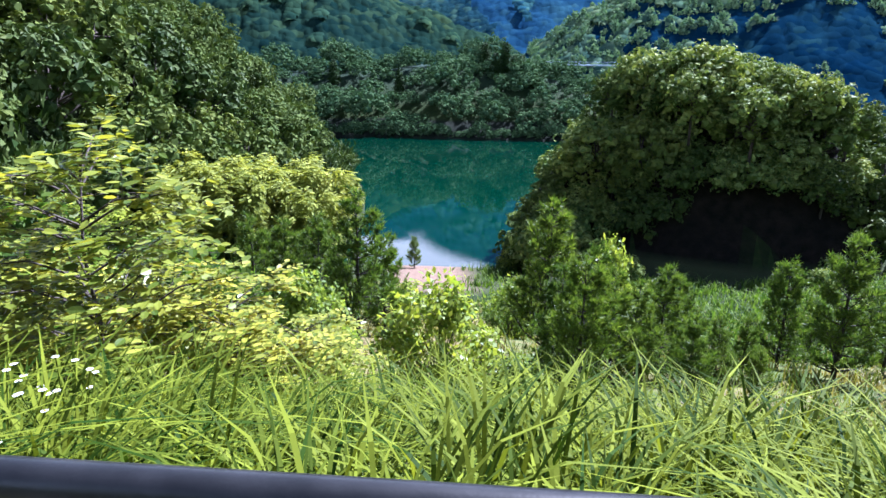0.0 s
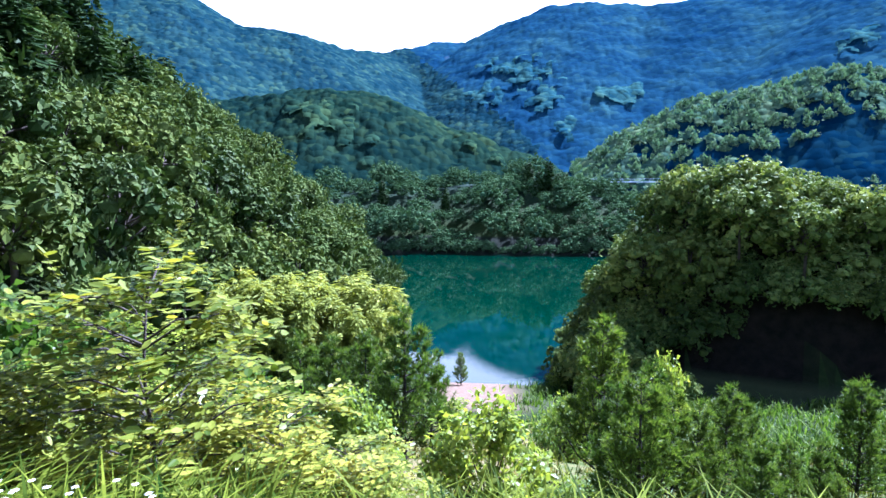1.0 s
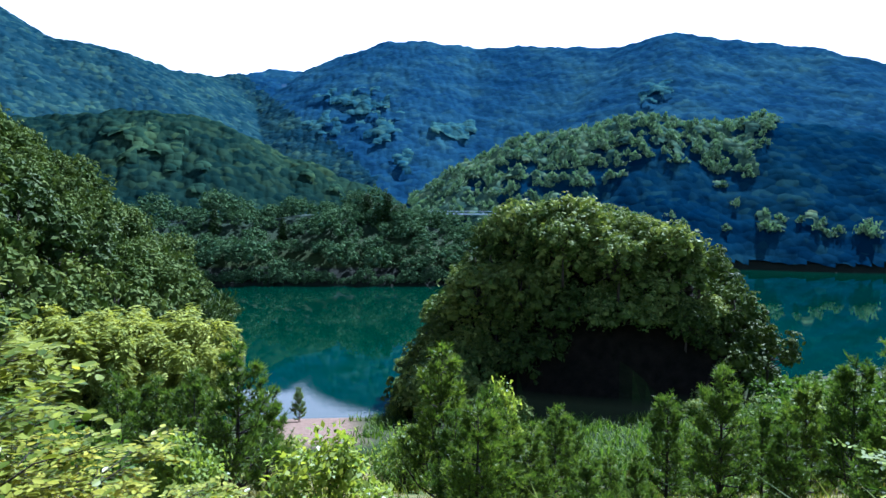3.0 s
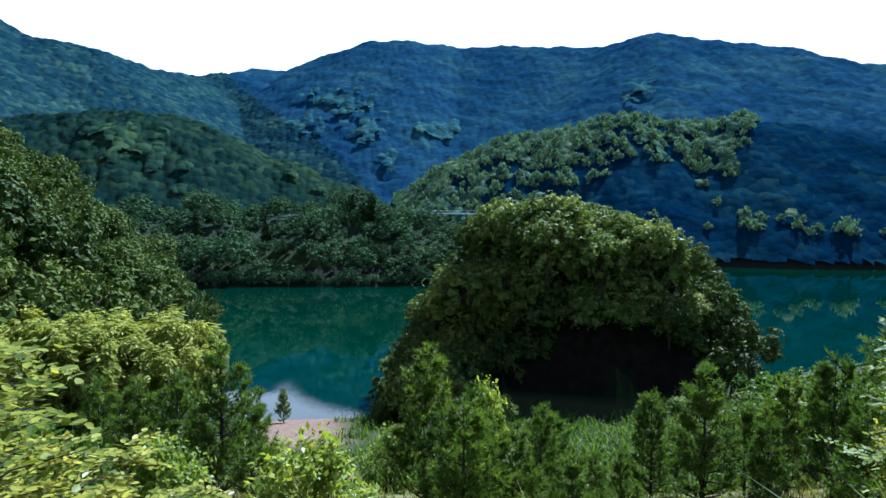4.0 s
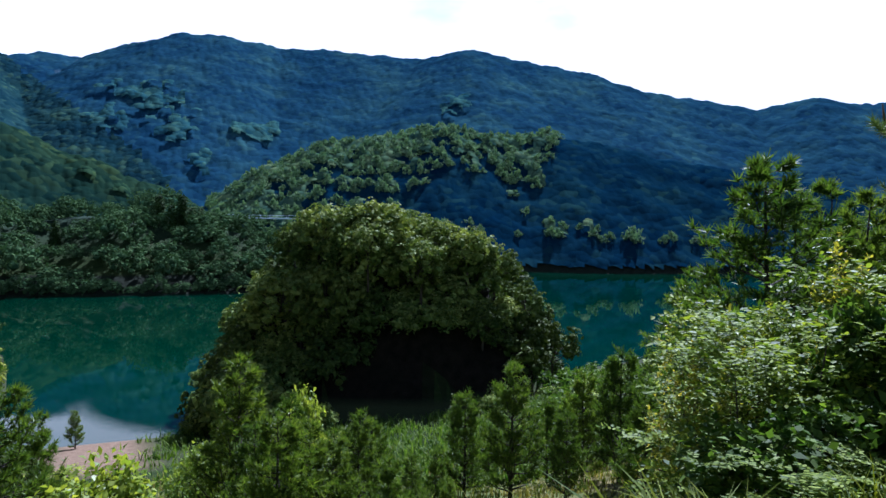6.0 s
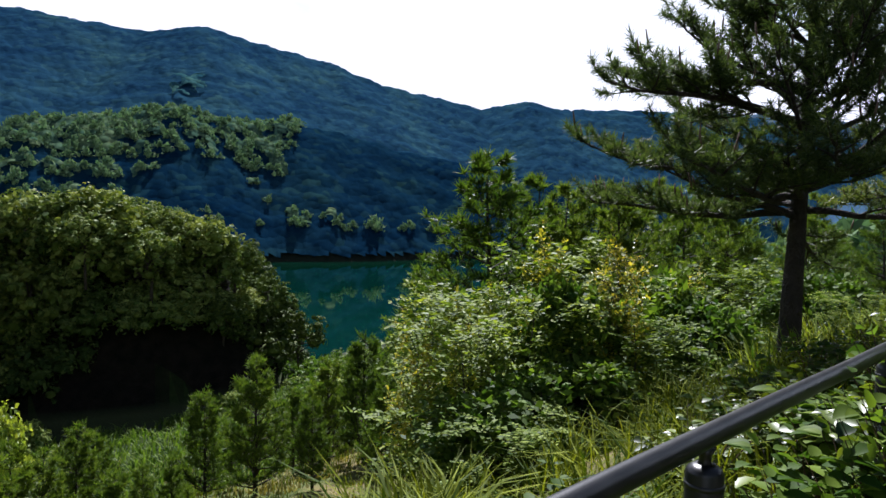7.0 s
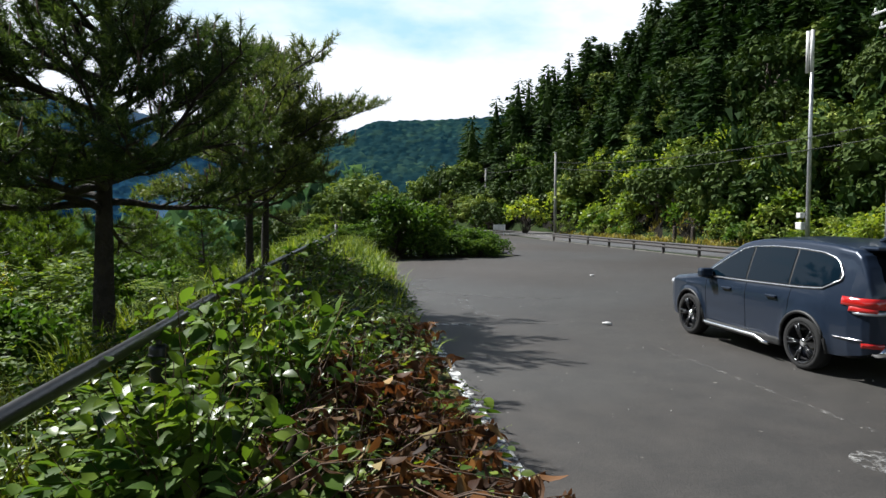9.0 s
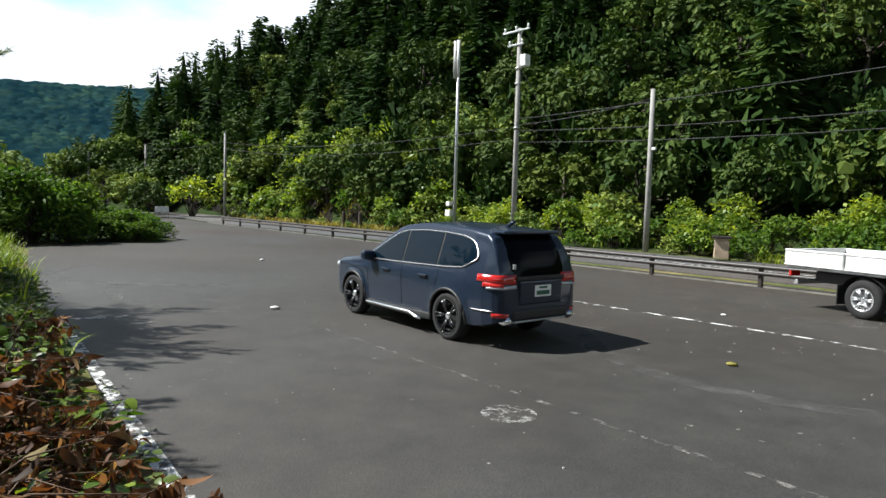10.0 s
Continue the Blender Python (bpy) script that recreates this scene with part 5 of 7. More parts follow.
# shrubs and low trees along the foot of the road hill
foot = Stock([tree_kind("roadside_shrub", grow_shrub(np.random.default_rng(150 + k), 1.6, 2.2, 13, 36, 0.28, 0.17), (M_BARK, (M_BRIGHT, M_BROAD, M_SHRUB)[k]), "leafy roadside shrub at the foot of the hill", "shrub", "roadside shrubs", "leaves", "", "stem") for k in range(3)])
for k in range(105):
    x = -22 + 100 * R2.uniform()
    y = -26.0 - 4.5 * R2.uniform() ** 1.5 - max(0, x - 55) * 0.15
    s = R2.uniform(0.5, 1.25) * (0.7 if y > -27.2 else 1.0)
    if 36 < x < 46 and y > -27:
        s *= 0.35
    foot.put(int(R2.integers(3)), x, y, ground_z(x, y) - 0.05, R2.uniform(0, 6), s)
for k in range(44):
    x, y = R2.uniform(34, 84), R2.uniform(-36, -27.3)
    if -113.2 < -math.degrees(math.atan2(x, y)) < -110.4:
        continue
    foot.put(int(R2.integers(3)), x, y, ground_z(x, y) - 0.05, R2.uniform(0, 6), R2.uniform(0.8, 1.5))
for k in range(46):
    x, y = polar(R2.uniform(-115, -105), R2.uniform(56, 92))
    if y < -22 and not -113.2 < -math.degrees(math.atan2(x, y)) < -110.4:
        foot.put(int(R2.integers(3)), x, y, ground_z(x, y) - 0.05, R2.uniform(0, 6), R2.uniform(0.9, 1.9))
for k in range(30):
    x, y = R2.uniform(30, 66), R2.uniform(-33, -27.4)
    foot.put(int(R2.integers(3)), x, y, ground_z(x, y) - 0.05, R2.uniform(0, 6), R2.uniform(0.8, 1.5))
# a belt of low spreading trees behind the grass bank, leaving the pole free
for k in range(64):
    x = R2.uniform(33, 82)
    y = -29.2 - 7.5 * R2.uniform() - max(0, x - 60) * 0.10
    s = R2.uniform(1.3, 2.1) * np.interp(y, [-36, -29], [1.35, 0.8])
    broad.put(int(R2.choice((1, 2, 4, 4, 0))), x, y, ground_z(x, y) - 0.5 * s, R2.uniform(0, 6), s)
# a bank of low creepers under the trees, thickest beside the wooden box
for k in range(90):
    x, y = R2.uniform(-14, 24), R2.uniform(-30.5, -25.6)
    foot.put((0, 2, 2)[k % 3], x, y, ground_z(x, y) + 0.25 * (-25.6 - y) - 0.3, R2.uniform(0, 6), R2.uniform(0.45, 0.8))
# low growth on the flat below the mound
for k in range(26):
    x, y = polar(R2.uniform(-44, -34), R2.uniform(30, 47))
    foot.put(1 + k % 2, x, y, ground_z(x, y) - 0.1, R2.uniform(0, 6), R2.uniform(0.45, 0.85))

for k in range(14):
    x, y = polar(R2.uniform(-36.5, -29.5), R2.uniform(47, 57))
    foot.put(1 + k % 2, x, y, ground_z(x, y) - 0.1, R2.uniform(0, 6), R2.uniform(0.5, 0.9))

# green growth where the mound meets the beach
for k in range(16):
    x, y = polar(R2.uniform(-9.5, -4.6), R2.uniform(52, 60))
    foot.put(k % 3, x, y, ground_z(x, y) - 0.1, R2.uniform(0, 6), R2.uniform(0.5, 0.9))

for k in range(32):
    x, y = polar(R2.uniform(-47, -34.5), R2.uniform(38, 72))
    if ground_z(x, y) > LAKE + 0.3:
        foot.put(1 + k % 2, x, y, ground_z(x, y) - 0.1, R2.uniform(0, 6), R2.uniform(0.8, 1.5))

# ---- bamboo at the foot of the left hill ----


def grow_bamboo(rng, H, cards):
    wood, leaves = Pile(), Pile()
    u = np.linspace(0, 1, 9)
    lean = rng.uniform(0.18, 0.3)
    line = np.stack([H * lean * u ** 2.6, H * 0.04 * np.sin(u * 3), H * (u - 0.12 * u ** 4)], 1)
    tube(wood, line, 0.045 * (1 - u * 0.85), 5)
    plumes = 13
    f = np.concatenate([rng.uniform(0.4, 0.9, plumes - 3), [0.95, 1.0, 1.0]])
    c = np.stack([np.interp(f, u, line[:, k]) for k in range(3)], 1)
    a = rng.uniform(0, 6.28, plumes)
    side = np.stack([np.cos(a), np.sin(a), np.full(plumes, 0.35)], 1) * (H * 0.17 * (1.25 - f * 0.75))[:, None]
    for i in range(plumes):      # a feathery plume: bunched leaves along an arching spray
        v = np.sort(rng.uniform(0.15, 1.0, cards))
        back = c[i] + side[i] * v[:, None] - np.array([0, 0, 1]) * (H * 0.10 * v ** 2.4)[:, None]
        r = H * 0.055 * np.sin(np.pi * np.clip(v * 0.85 + 0.1, 0, 1)) + 0.05
        w = rand_dirs(cards, rng, 0.35)
        p = back + w * (r * rng.uniform(0.6, 1.0, cards))[:, None]
        dd = unit(side[i]) * 0.8 + w * np.array([0.35, 0.35, 0.1]) - np.array([0, 0, 0.95]) * v[:, None] + rng.normal(size=(cards, 3)) * 0.12
        leaf_cards(leaves, p, dd, w * 0.5 + np.array([0, 0, 0.8]) + rng.normal(size=(cards, 3)) * 0.2, 0.42 * rng.uniform(0.6, 1.3, cards), 0.17, 0.1)
    return wood, leaves


bamboo = Stock([tree_kind("bamboo", grow_bamboo(np.random.default_rng(160 + k), 8.0, 64), (M_BAMBOO, M_BAMBOO), "arching yellow-green bamboo culm with drooping plumes", "bamboo", "bamboo grove", "foliage") for k in range(4)])
for k in range(80):
    az = R2.uniform(9.2, 25)
    d = R2.uniform(37, 50)
    x, y = polar(az, d)
    z = ground_z(x, y)
    top = 1.9 - d * math.tan(radians(np.interp(az, [9, 10.5, 14, 20, 25], [11.2, 8.4, 7.2, 7.0, 8.2]))) - R2.uniform(0, 1.0) - (50 - d) * 0.12
    bamboo.put(k % 4, x, y, z - 0.2, R2.uniform(0, 6), max(0.5, (top - z) / 7.1))

# ---- grass ----


def blades(x, y, h, lean, width, rng, droop=0.5):
    """Arching blades of grass as one array of vertices and faces."""
    n = len(x)
    z = land(x, y)
    a = rng.uniform(0, 6.28, n)
    out = np.stack([np.cos(a), np.sin(a), np.zeros(n)], 1)
    side = np.stack([-np.sin(a), np.cos(a), np.zeros(n)], 1)
    base = np.stack([x, y, z - 0.03], 1)
    rows = []
    for u in (0.0, 0.35, 0.7):
        c = base + out * (h * lean * u ** 1.8)[:, None] + np.array([0, 0, 1]) * (h * (u - droop * lean * u ** 3))[:, None]
        w = (width * (1 - 0.55 * u))[:, None]
        rows += [c - side * w, c + side * w]
    tip = base + out * (h * lean)[:, None] + np.array([0, 0, 1]) * (h * (1 - droop * lean))[:, None]
    V = np.stack(rows + [tip], 1).reshape(-1, 3)
    k = (7 * np.arange(n))[:, None]
    quads = np.concatenate([k + np.array([[0, 1, 3, 2]]), k + np.array([[2, 3, 5, 4]])])
    return V, quads, k + np.array([[4, 5, 6]])


def meadow(name, label, n, xs, ss, h, width, lean, mat, seed, clump=0.0, keep=None):
    rng = np.random.default_rng(seed)
    x = rng.uniform(xs[0], xs[1], n)
    s = rng.uniform(ss[0] ** 0.7, ss[1] ** 0.7, n) ** (1 / 0.7) if ss[0] >= 0 else rng.uniform(ss[0], ss[1], n)
    if clump:
        tuft = rng.integers(0, max(1, n // 26), n)
        cx, cs = x[tuft], s[tuft]
        x, s = cx + rng.normal(size=n) * clump, np.maximum(cs + rng.normal(size=n) * clump, ss[0])
    y = verge(x) + s
    if keep:
        ok = keep(x, y)
        x, y = x[ok], y[ok]
    hh = rng.uniform(h[0], h[1], len(x)) * (0.75 + 0.5 * np.sin(x * 1.7 + 2 * np.sin(y * 1.3)) ** 2)
    V, Q, T = blades(x, y, hh, rng.uniform(lean[0], lean[1], len(x)), rng.uniform(width[0], width[1], len(x)), rng)
    return tagged(new(name, np_mesh(name, V, [Q, T], mat)), label, "grass", kind="stuff")


meadow("tall_grass", "tall arching green grass beyond the hand rail", 12000, (-4.5, 2.6), (0.45, 4.4), (0.34, 0.85), (0.006, 0.014), (0.35, 1.2), M_GRASS, 201, 0.11)
meadow("tall_grass", "tall arching green grass below the shrubs", 8500, (0.8, 9.5), (0.35, 5.0), (0.28, 0.7), (0.005, 0.011), (0.3, 1.1), M_GRASS, 202, 0.11)
meadow("slope_grass", "yellow-green grass on the slope", 24000, (-12, 30), (3.5, 36), (0.18, 0.5), (0.013, 0.028), (0.2, 0.8), M_GRASS_DRY, 203, 0.3)
meadow("slope_grass", "green grass on the slope", 9000, (-12, 22), (2.5, 24), (0.25, 0.65), (0.010, 0.02), (0.2, 0.8), M_GRASS, 204, 0.3)
meadow("bank_grass", "long green grass along the fence line", 13000, (7, 32), (-1.85, 4.5), (0.3, 0.75), (0.008, 0.018), (0.25, 0.9), M_GRASS_LIT, 205, 0.16)
meadow("verge_grass", "green grass on the roadside bank", 9000, (-25, 60), (-34, -25.2), (0.3, 0.8), (0.02, 0.04), (0.2, 0.8), M_GRASS_LIT, 206, 0.3, lambda x, y: (y < -25.1) & (y > -30))

meadow("verge_grass", "yellow-green grass on the bank beside the road", 5200, (33, 62), (-26.5, -19.5), (0.2, 0.55), (0.03, 0.06), (0.2, 0.8), M_GRASS_DRY, 211, 0.4, lambda x, y: (y < -25.6) & (y > -29.4))

# M_BRIGHT instead of M_GRASS: sunlight on these blades is put into the colour
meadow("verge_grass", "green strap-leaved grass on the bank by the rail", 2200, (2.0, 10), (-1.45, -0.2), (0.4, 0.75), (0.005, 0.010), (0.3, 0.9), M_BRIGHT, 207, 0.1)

meadow("shore_grass", "dark green grass on the flat behind the beach", 26000, (2, 45), (22, 60), (0.4, 1.0), (0.03, 0.06), (0.2, 0.8), M_SHRUB, 208, 0.5, lambda x, y: (land(x, y) > -15.9) & (from_mound(x, y) > 15) & (land(x, y) < -6))

# this tuft too is lightened by M_BRIGHT in place of sunlight
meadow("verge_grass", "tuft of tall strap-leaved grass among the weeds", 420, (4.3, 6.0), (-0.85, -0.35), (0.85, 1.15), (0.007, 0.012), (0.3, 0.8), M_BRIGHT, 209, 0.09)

# ---- weeds and dead leaves along the rail ----


def grow_weed(rng, H, stems, leaves_per, L, W):
    wood, leaves = Pile(), Pile()
    for _ in range(stems):
        a, r = rng.uniform(0, 6.28), rng.uniform(0.1, 0.42)
        top = np.array([math.cos(a) * r, math.sin(a) * r, H * rng.uniform(0.55, 1.0)])
        mid = top * np.array([0.4, 0.4, 0.55])
        tube(wood, [(0, 0, -0.1), mid, top], [0.006, 0.005, 0.002], 4, False)
        u = rng.uniform(0.25, 1.0, leaves_per)
        p = np.where((u < 0.55)[:, None], mid * (u / 0.55)[:, None], mid + (top - mid) * ((u - 0.55) / 0.45)[:, None])
        q = rand_dirs(leaves_per, rng, 0.0) * np.array([1, 1, 0.35])
        p = p + q * 0.05
        nn = np.array([0, 0, 1.0]) + rng.normal(size=(leaves_per, 3)) * 0.4
        s = rng.uniform(0.5, 1.25, leaves_per)
        leaf_shapes(leaves, p, q + np.array([0, 0, 0.1]), nn, L * s, W * s, 0.16)
    return wood, leaves


weeds = Stock([tree_kind("broadleaf_weed", grow_weed(np.random.default_rng(210 + k), 0.85, 8, 22, (0.085, 0.062, 0.105)[k], (0.058, 0.03, 0.072)[k]), (M_TWIG, (M_WEED, M_WEED, M_SHRUB)[k]), "broad-leaved weed crowding the bank by the rail", "weed", "bank weeds", "leaves", "", "stem") for k in range(3)])
R3 = np.random.default_rng(9)
for k in range(215):
    x = 1.75 + 12 * R3.uniform() ** 1.6
    s = R3.uniform(-1.35 if x < 3 else -1.75, -0.05)
    y = verge(x) + s
    tall = np.interp(s, [-1.8, -1.2, -0.5, 0], [0.5, 0.8, 1.15, 1.25]) * R3.uniform(0.75, 1.2) * np.interp(x, [1.7, 2.6, 3.8, 6, 9], [0.5, 0.8, 1.25, 1.12, 0.8])
    made = weeds.put(int(R3.integers(3)), x, y, ground_z(x, y), R3.uniform(0, 6), R3.uniform(0.8, 1.15))
    made.scale[2] = tall


for k in range(34):
    x = 2.9 + 4.6 * R3.uniform()
    y = verge(x) + R3.uniform(0.12, 1.3)
    made = weeds.put(int(R3.integers(3)), x, y, ground_z(x, y), R3.uniform(0, 6), R3.uniform(0.7, 1.0))
    made.scale[2] = R3.uniform(0.45, 0.85)


def grow_dead(rng, L, n):
    wood, leaves = Pile(), Pile()
    for a in (-0.5, 0.0, 0.45):
        tip = np.array([L * math.cos(a), L * math.sin(a), rng.uniform(-0.05, 0.3) * L])
        mid = tip * 0.5 + np.array([0, 0, 0.12 * L])
        tube(wood, [(0, 0, 0), mid, tip], [0.0055, 0.004, 0.0015], 4, False)
        u = rng.uniform(0.25, 1.0, n)
        p = np.where((u < 0.5)[:, None], mid * (u * 2)[:, None], mid + (tip - mid) * (u * 2 - 1)[:, None])
        dd = rng.normal(size=(n, 3)) * 0.5 + np.array([0.2, 0, -0.8])
        s = rng.uniform(0.6, 1.3, n)
        leaf_shapes(leaves, p, dd, rng.normal(size=(n, 3)), 0.10 * s, 0.04 * s, 0.45)
    return wood, leaves


dead = Stock([tree_kind("withered_branch", grow_dead(np.random.default_rng(220 + k), 0.75, 17), (M_TWIG, M_DEAD), "cut branch with curled brown withered leaves", "branch", "withered branches", "leaves", "", "twig") for k in range(3)])
for k in range(58):
    x = 1.7 + 5.6 * R3.uniform() ** 1.2
    s = np.interp(x, [1.7, 3, 4.5, 7], [-1.6, -1.5, -1.2, -1.1]) + 0.75 * R3.uniform() ** 1.5
    y = verge(x) + s
    made = dead.put(int(R3.integers(3)), x, y, ground_z(x, y) + R3.uniform(0.05, 0.42) * np.interp(s, [-2, -1.2], [0.5, 1.3]), -1.57 + R3.normal() * 0.6, R3.uniform(0.7, 1.1))


for k in range(16):
    x = R3.uniform(1.65, 2.9)
    y = verge(x) + R3.uniform(-1.4, -0.55)
    dead.put(int(R3.integers(3)), x, y, ground_z(x, y) + R3.uniform(0.15, 0.5), -1.57 + R3.normal() * 0.8, R3.uniform(0.6, 0.95))


for k in range(20):
    x = R3.uniform(2.5, 4.4)
    y = verge(x) + R3.uniform(-1.25, -0.55)
    dead.put(int(R3.integers(3)), x, y, ground_z(x, y) + R3.uniform(0.3, 0.65), -1.57 + R3.normal() * 0.9, R3.uniform(0.6, 0.95))


def make_daisy(rng, label):
    ob = thing("fleabane", label, "flower", "white flowers")
    wood, petals, hearts = Pile(), Pile(), Pile()
    for _ in range(9):
        p = np.array([rng.normal() * 0.09, rng.normal() * 0.09, rng.uniform(0.5, 0.72)])
        tube(wood, [(0, 0, -0.05), p * np.array([0.5, 0.5, 0.6]), p], [0.004, 0.003, 0.002], 4, False)
        a = np.linspace(0, 2 * np.pi, 12, endpoint=False)
        d = np.stack([np.cos(a), np.sin(a), np.full(12, 0.15)], 1)
        leaf_cards(petals, np.repeat(p[None], 12, 0), d, np.tile([0, 0, 1.0], (12, 1)), 0.016, 0.007, 0.05)
        hearts.add(ICO1[0] * np.array([0.005, 0.005, 0.003]) + p + np.array([0, 0, 0.002]), ICO1[1])
    tagged(part("stem", wood.mesh("stem", M_GRASS), ob), kind="stuff")
    tagged(part("blossom", petals.mesh("blossom", M_PETAL), ob, "white petals"), kind="stuff")
    tagged(part("flower_centre", hearts.mesh("flower_centre", M_CORE), ob, "yellow flower centres"), kind="stuff")
    return ob


daisy = make_daisy(np.random.default_rng(230), "fleabane with small white daisy flowers by the rail")
spots = [(1.12, 0.72), (1.25, 0.78), (1.38, 0.66), (-1.55, 2.05), (-1.7, 2.2), (-1.45, 2.3), (-1.8, 1.95)]
for k, (x, y) in enumerate(spots):
    ob = daisy if k == 0 else copy_thing(daisy, pose(0, 0, 0))
    ob.matrix_basis = pose(x, y, ground_z(x, y) + (0.1 if x > 0 else 0.0), 0, 0, k * 70)

# ---- paved ground ----


def slab(name, corners, z, thick, mat, label, category, cells=1):
    """A flat paved sheet with thickness, from its outline."""
    n = len(corners)
    V = [(x, y, z) for x, y in corners] + [(x, y, z - thick) for x, y in corners]
    bm = bmesh.new()
    vs = [bm.verts.new(v) for v in V]
    bm.faces.new(vs[:n])
    for i in range(n):
        j = (i + 1) % n
        bm.faces.new([vs[j], vs[i], vs[n + i], vs[n + j]])
    bmesh.ops.recalc_face_normals(bm, faces=bm.faces)
    me = bpy.data.meshes.new(name)
    bm.to_mesh(me)
    bm.free()
    me.materials.append(mat)
    return tagged(new(name, me), label, category, kind="structure")


def asphalt(name, base, grit, stain):
    m, t, b, out = nodes_of(name)
    big = ramp_node(t, noise_node(t, 0.18, 6, 0.6), [(0.3, tuple(c * 0.72 for c in base)), (0.7, tuple(c * 1.32 for c in base))])
    mid = ramp_node(t, noise_node(t, 2.2, 5, 0.6), [(0.35, (0.8, 0.8, 0.8)), (0.65, (1.12, 1.1, 1.08))])
    col = mix_node(t, 1.0, big, mid, "MULTIPLY")
    col = mix_node(t, 1.0, col, ramp_node(t, noise_node(t, 0.09, 3, 0.5), [(0.40, (1.12, 0.98, 0.88)), (0.62, (0.98, 1.02, 1.06))]), "MULTIPLY")
    fine = noise_node(t, grit, 2, 0.7)
    col = mix_node(t, 0.85, col, ramp_node(t, fine, [(0.3, (0.55, 0.55, 0.55)), (0.7, (1.3, 1.3, 1.3))]), "MULTIPLY")
    specks = ramp_node(t, noise_node(t, 9.0, 2, 0.5), [(0.735, (0, 0, 0)), (0.76, (1, 1, 1))])
    col = mix_node(t, specks, col, stain)
    t.links.new(col, b.inputs["Base Color"])
    b.inputs["Roughness"].default_value, b.inputs["Specular IOR Level"].default_value = 0.66, 0.5
    bump_node(t, b, fine, 0.5, 0.006)
    return m


def worn_paint(name, colour, low, high, scale):
    """Paint that has partly worn away."""
    m, t, b, out = nodes_of(name)
    b.inputs["Base Color"].default_value = (*colour, 1)
    b.inputs["Roughness"].default_value = 0.7
    clear = t.nodes.new("ShaderNodeBsdfTransparent")
    mx = t.nodes.new("ShaderNodeMixShader")
    t.links.new(ramp_node(t, noise_node(t, scale, 5, 0.65), [(low, (0, 0, 0)), (high, (1, 1, 1))]), mx.inputs[0])
    t.links.new(clear.outputs[0], mx.inputs[1])
    t.links.new(b.outputs[0], mx.inputs[2])
    t.links.new(mx.outputs[0], out.inputs[0])
    return m


M_ASPHALT = asphalt("car_park_asphalt", (0.037, 0.0340, 0.0300), 60, (0.22, 0.205, 0.18))
M_ROAD = asphalt("road_asphalt", (0.078, 0.078, 0.078), 60, (0.18, 0.18, 0.17))
M_LINE = worn_paint("worn_white_line", (0.68, 0.68, 0.66), 0.44, 0.60, 6.5)
M_DASH = worn_paint("chipped_white_line", (0.66, 0.66, 0.64), 0.47, 0.58, 3.2)
M_FAINT = worn_paint("faint_white_line", (0.22, 0.21, 0.195), 0.50, 0.72, 7.0)
M_SCUFF = worn_paint("pale_tyre_marks", (0.105, 0.103, 0.098), 0.44, 0.78, 2.6)
M_PATCH = worn_paint("scuffed_patch", (0.27, 0.265, 0.25), 0.50, 0.66, 11.0)

lot_edge = [(x, -1.42 - 0.086 * x + 0.06 * math.sin(x * 2.1)) for x in np.linspace(-40, 26.5, 50)]
slab("car_park", [(-40, -17.2)] + [(46, -18.3), (62, -19.6), (62, -24.6), (75, -25.2), (75, -14.5), (50, -11.5), (34, -10.2), (29.0, -10.3), (28.3, -7), (27.6, -3.9)] + lot_edge[::-1], 0.012, 0.06, M_ASPHALT, "worn dark grey asphalt car park", "car park")
slab("road", [(-60, -18.0), (45, -19.2), (62.5, -20.2), (62.5, -26.4), (45, -25.2), (-60, -24.6)], 0.0, 0.06, M_ROAD, "grey asphalt road behind the fence", "road")
slab("far_road", [(62.5, -20.2), (80, -21.5), (140, -20), (140, -26), (80, -27.5), (62.5, -26.4)], 0.02, 0.06, M_ROAD, "road running on up the valley", "road")


def strip(name, p, q, width, z, mat, label):
    p, q = np.array(p, float), np.array(q, float)
    s = unit(q - p)[::-1] * np.array([-1, 1]) * width / 2
    V = [(*(p - s), z), (*(p + s), z), (*(q + s), z), (*(q - s), z)]
    return tagged(new(name, np_mesh(name, np.array(V), np.array([[3, 2, 1, 0]]), mat)), label, "marking", kind="structure")


strip("parking_line", (-6.0, -1.04), (11.4, -2.45), 0.13, 0.018, M_LINE, "worn white parking line along the bank")
strip("parking_line", (11.35, -2.42), (11.1, -3.3), 0.12, 0.019, M_LINE, "worn white parking line end")
strip("parking_line", (-9, -11.2), (9.5, -10.85), 0.10, 0.018, M_DASH, "broken white bay line")
strip("parking_line", (-8, -4.9), (8.6, -5.36), 0.07, 0.018, M_FAINT, "faint worn bay line")
strip("road_line", (-60, -20.9), (62, -22.2), 0.15, 0.004, M_LINE, "white line along the road")


def scuff(cx, cy, r, a0, a1, width, label, mat=M_SCUFF):
    a = np.radians(np.linspace(a0, a1, 40))
    V = np.concatenate([np.stack([cx + (r + k) * np.cos(a), cy + (r + k) * np.sin(a), np.full(40, 0.016)], 1) for k in (-width / 2, width / 2)])
    i = np.arange(39)
    return tagged(new("tyre_mark", np_mesh("tyre_mark", V, np.stack([i, i + 40, i + 41, i + 1], 1), mat)), label, "marking", kind="structure")


scuff(17.2, -6.4, 3.0, 35, 175, 0.35, "pale curved tyre mark")
scuff(13.2, -7.6, 3.9, 60, 130, 0.3, "pale curved tyre mark")
scuff(3.8, -10.0, 2.9, 20, 300, 0.3, "pale curved tyre mark")
scuff(4.32, -4.74, 0.13, 0, 357, 0.25, "pale scuffed patch on the asphalt", M_PATCH)

# stones and litter on the asphalt
pebbles = Pile()
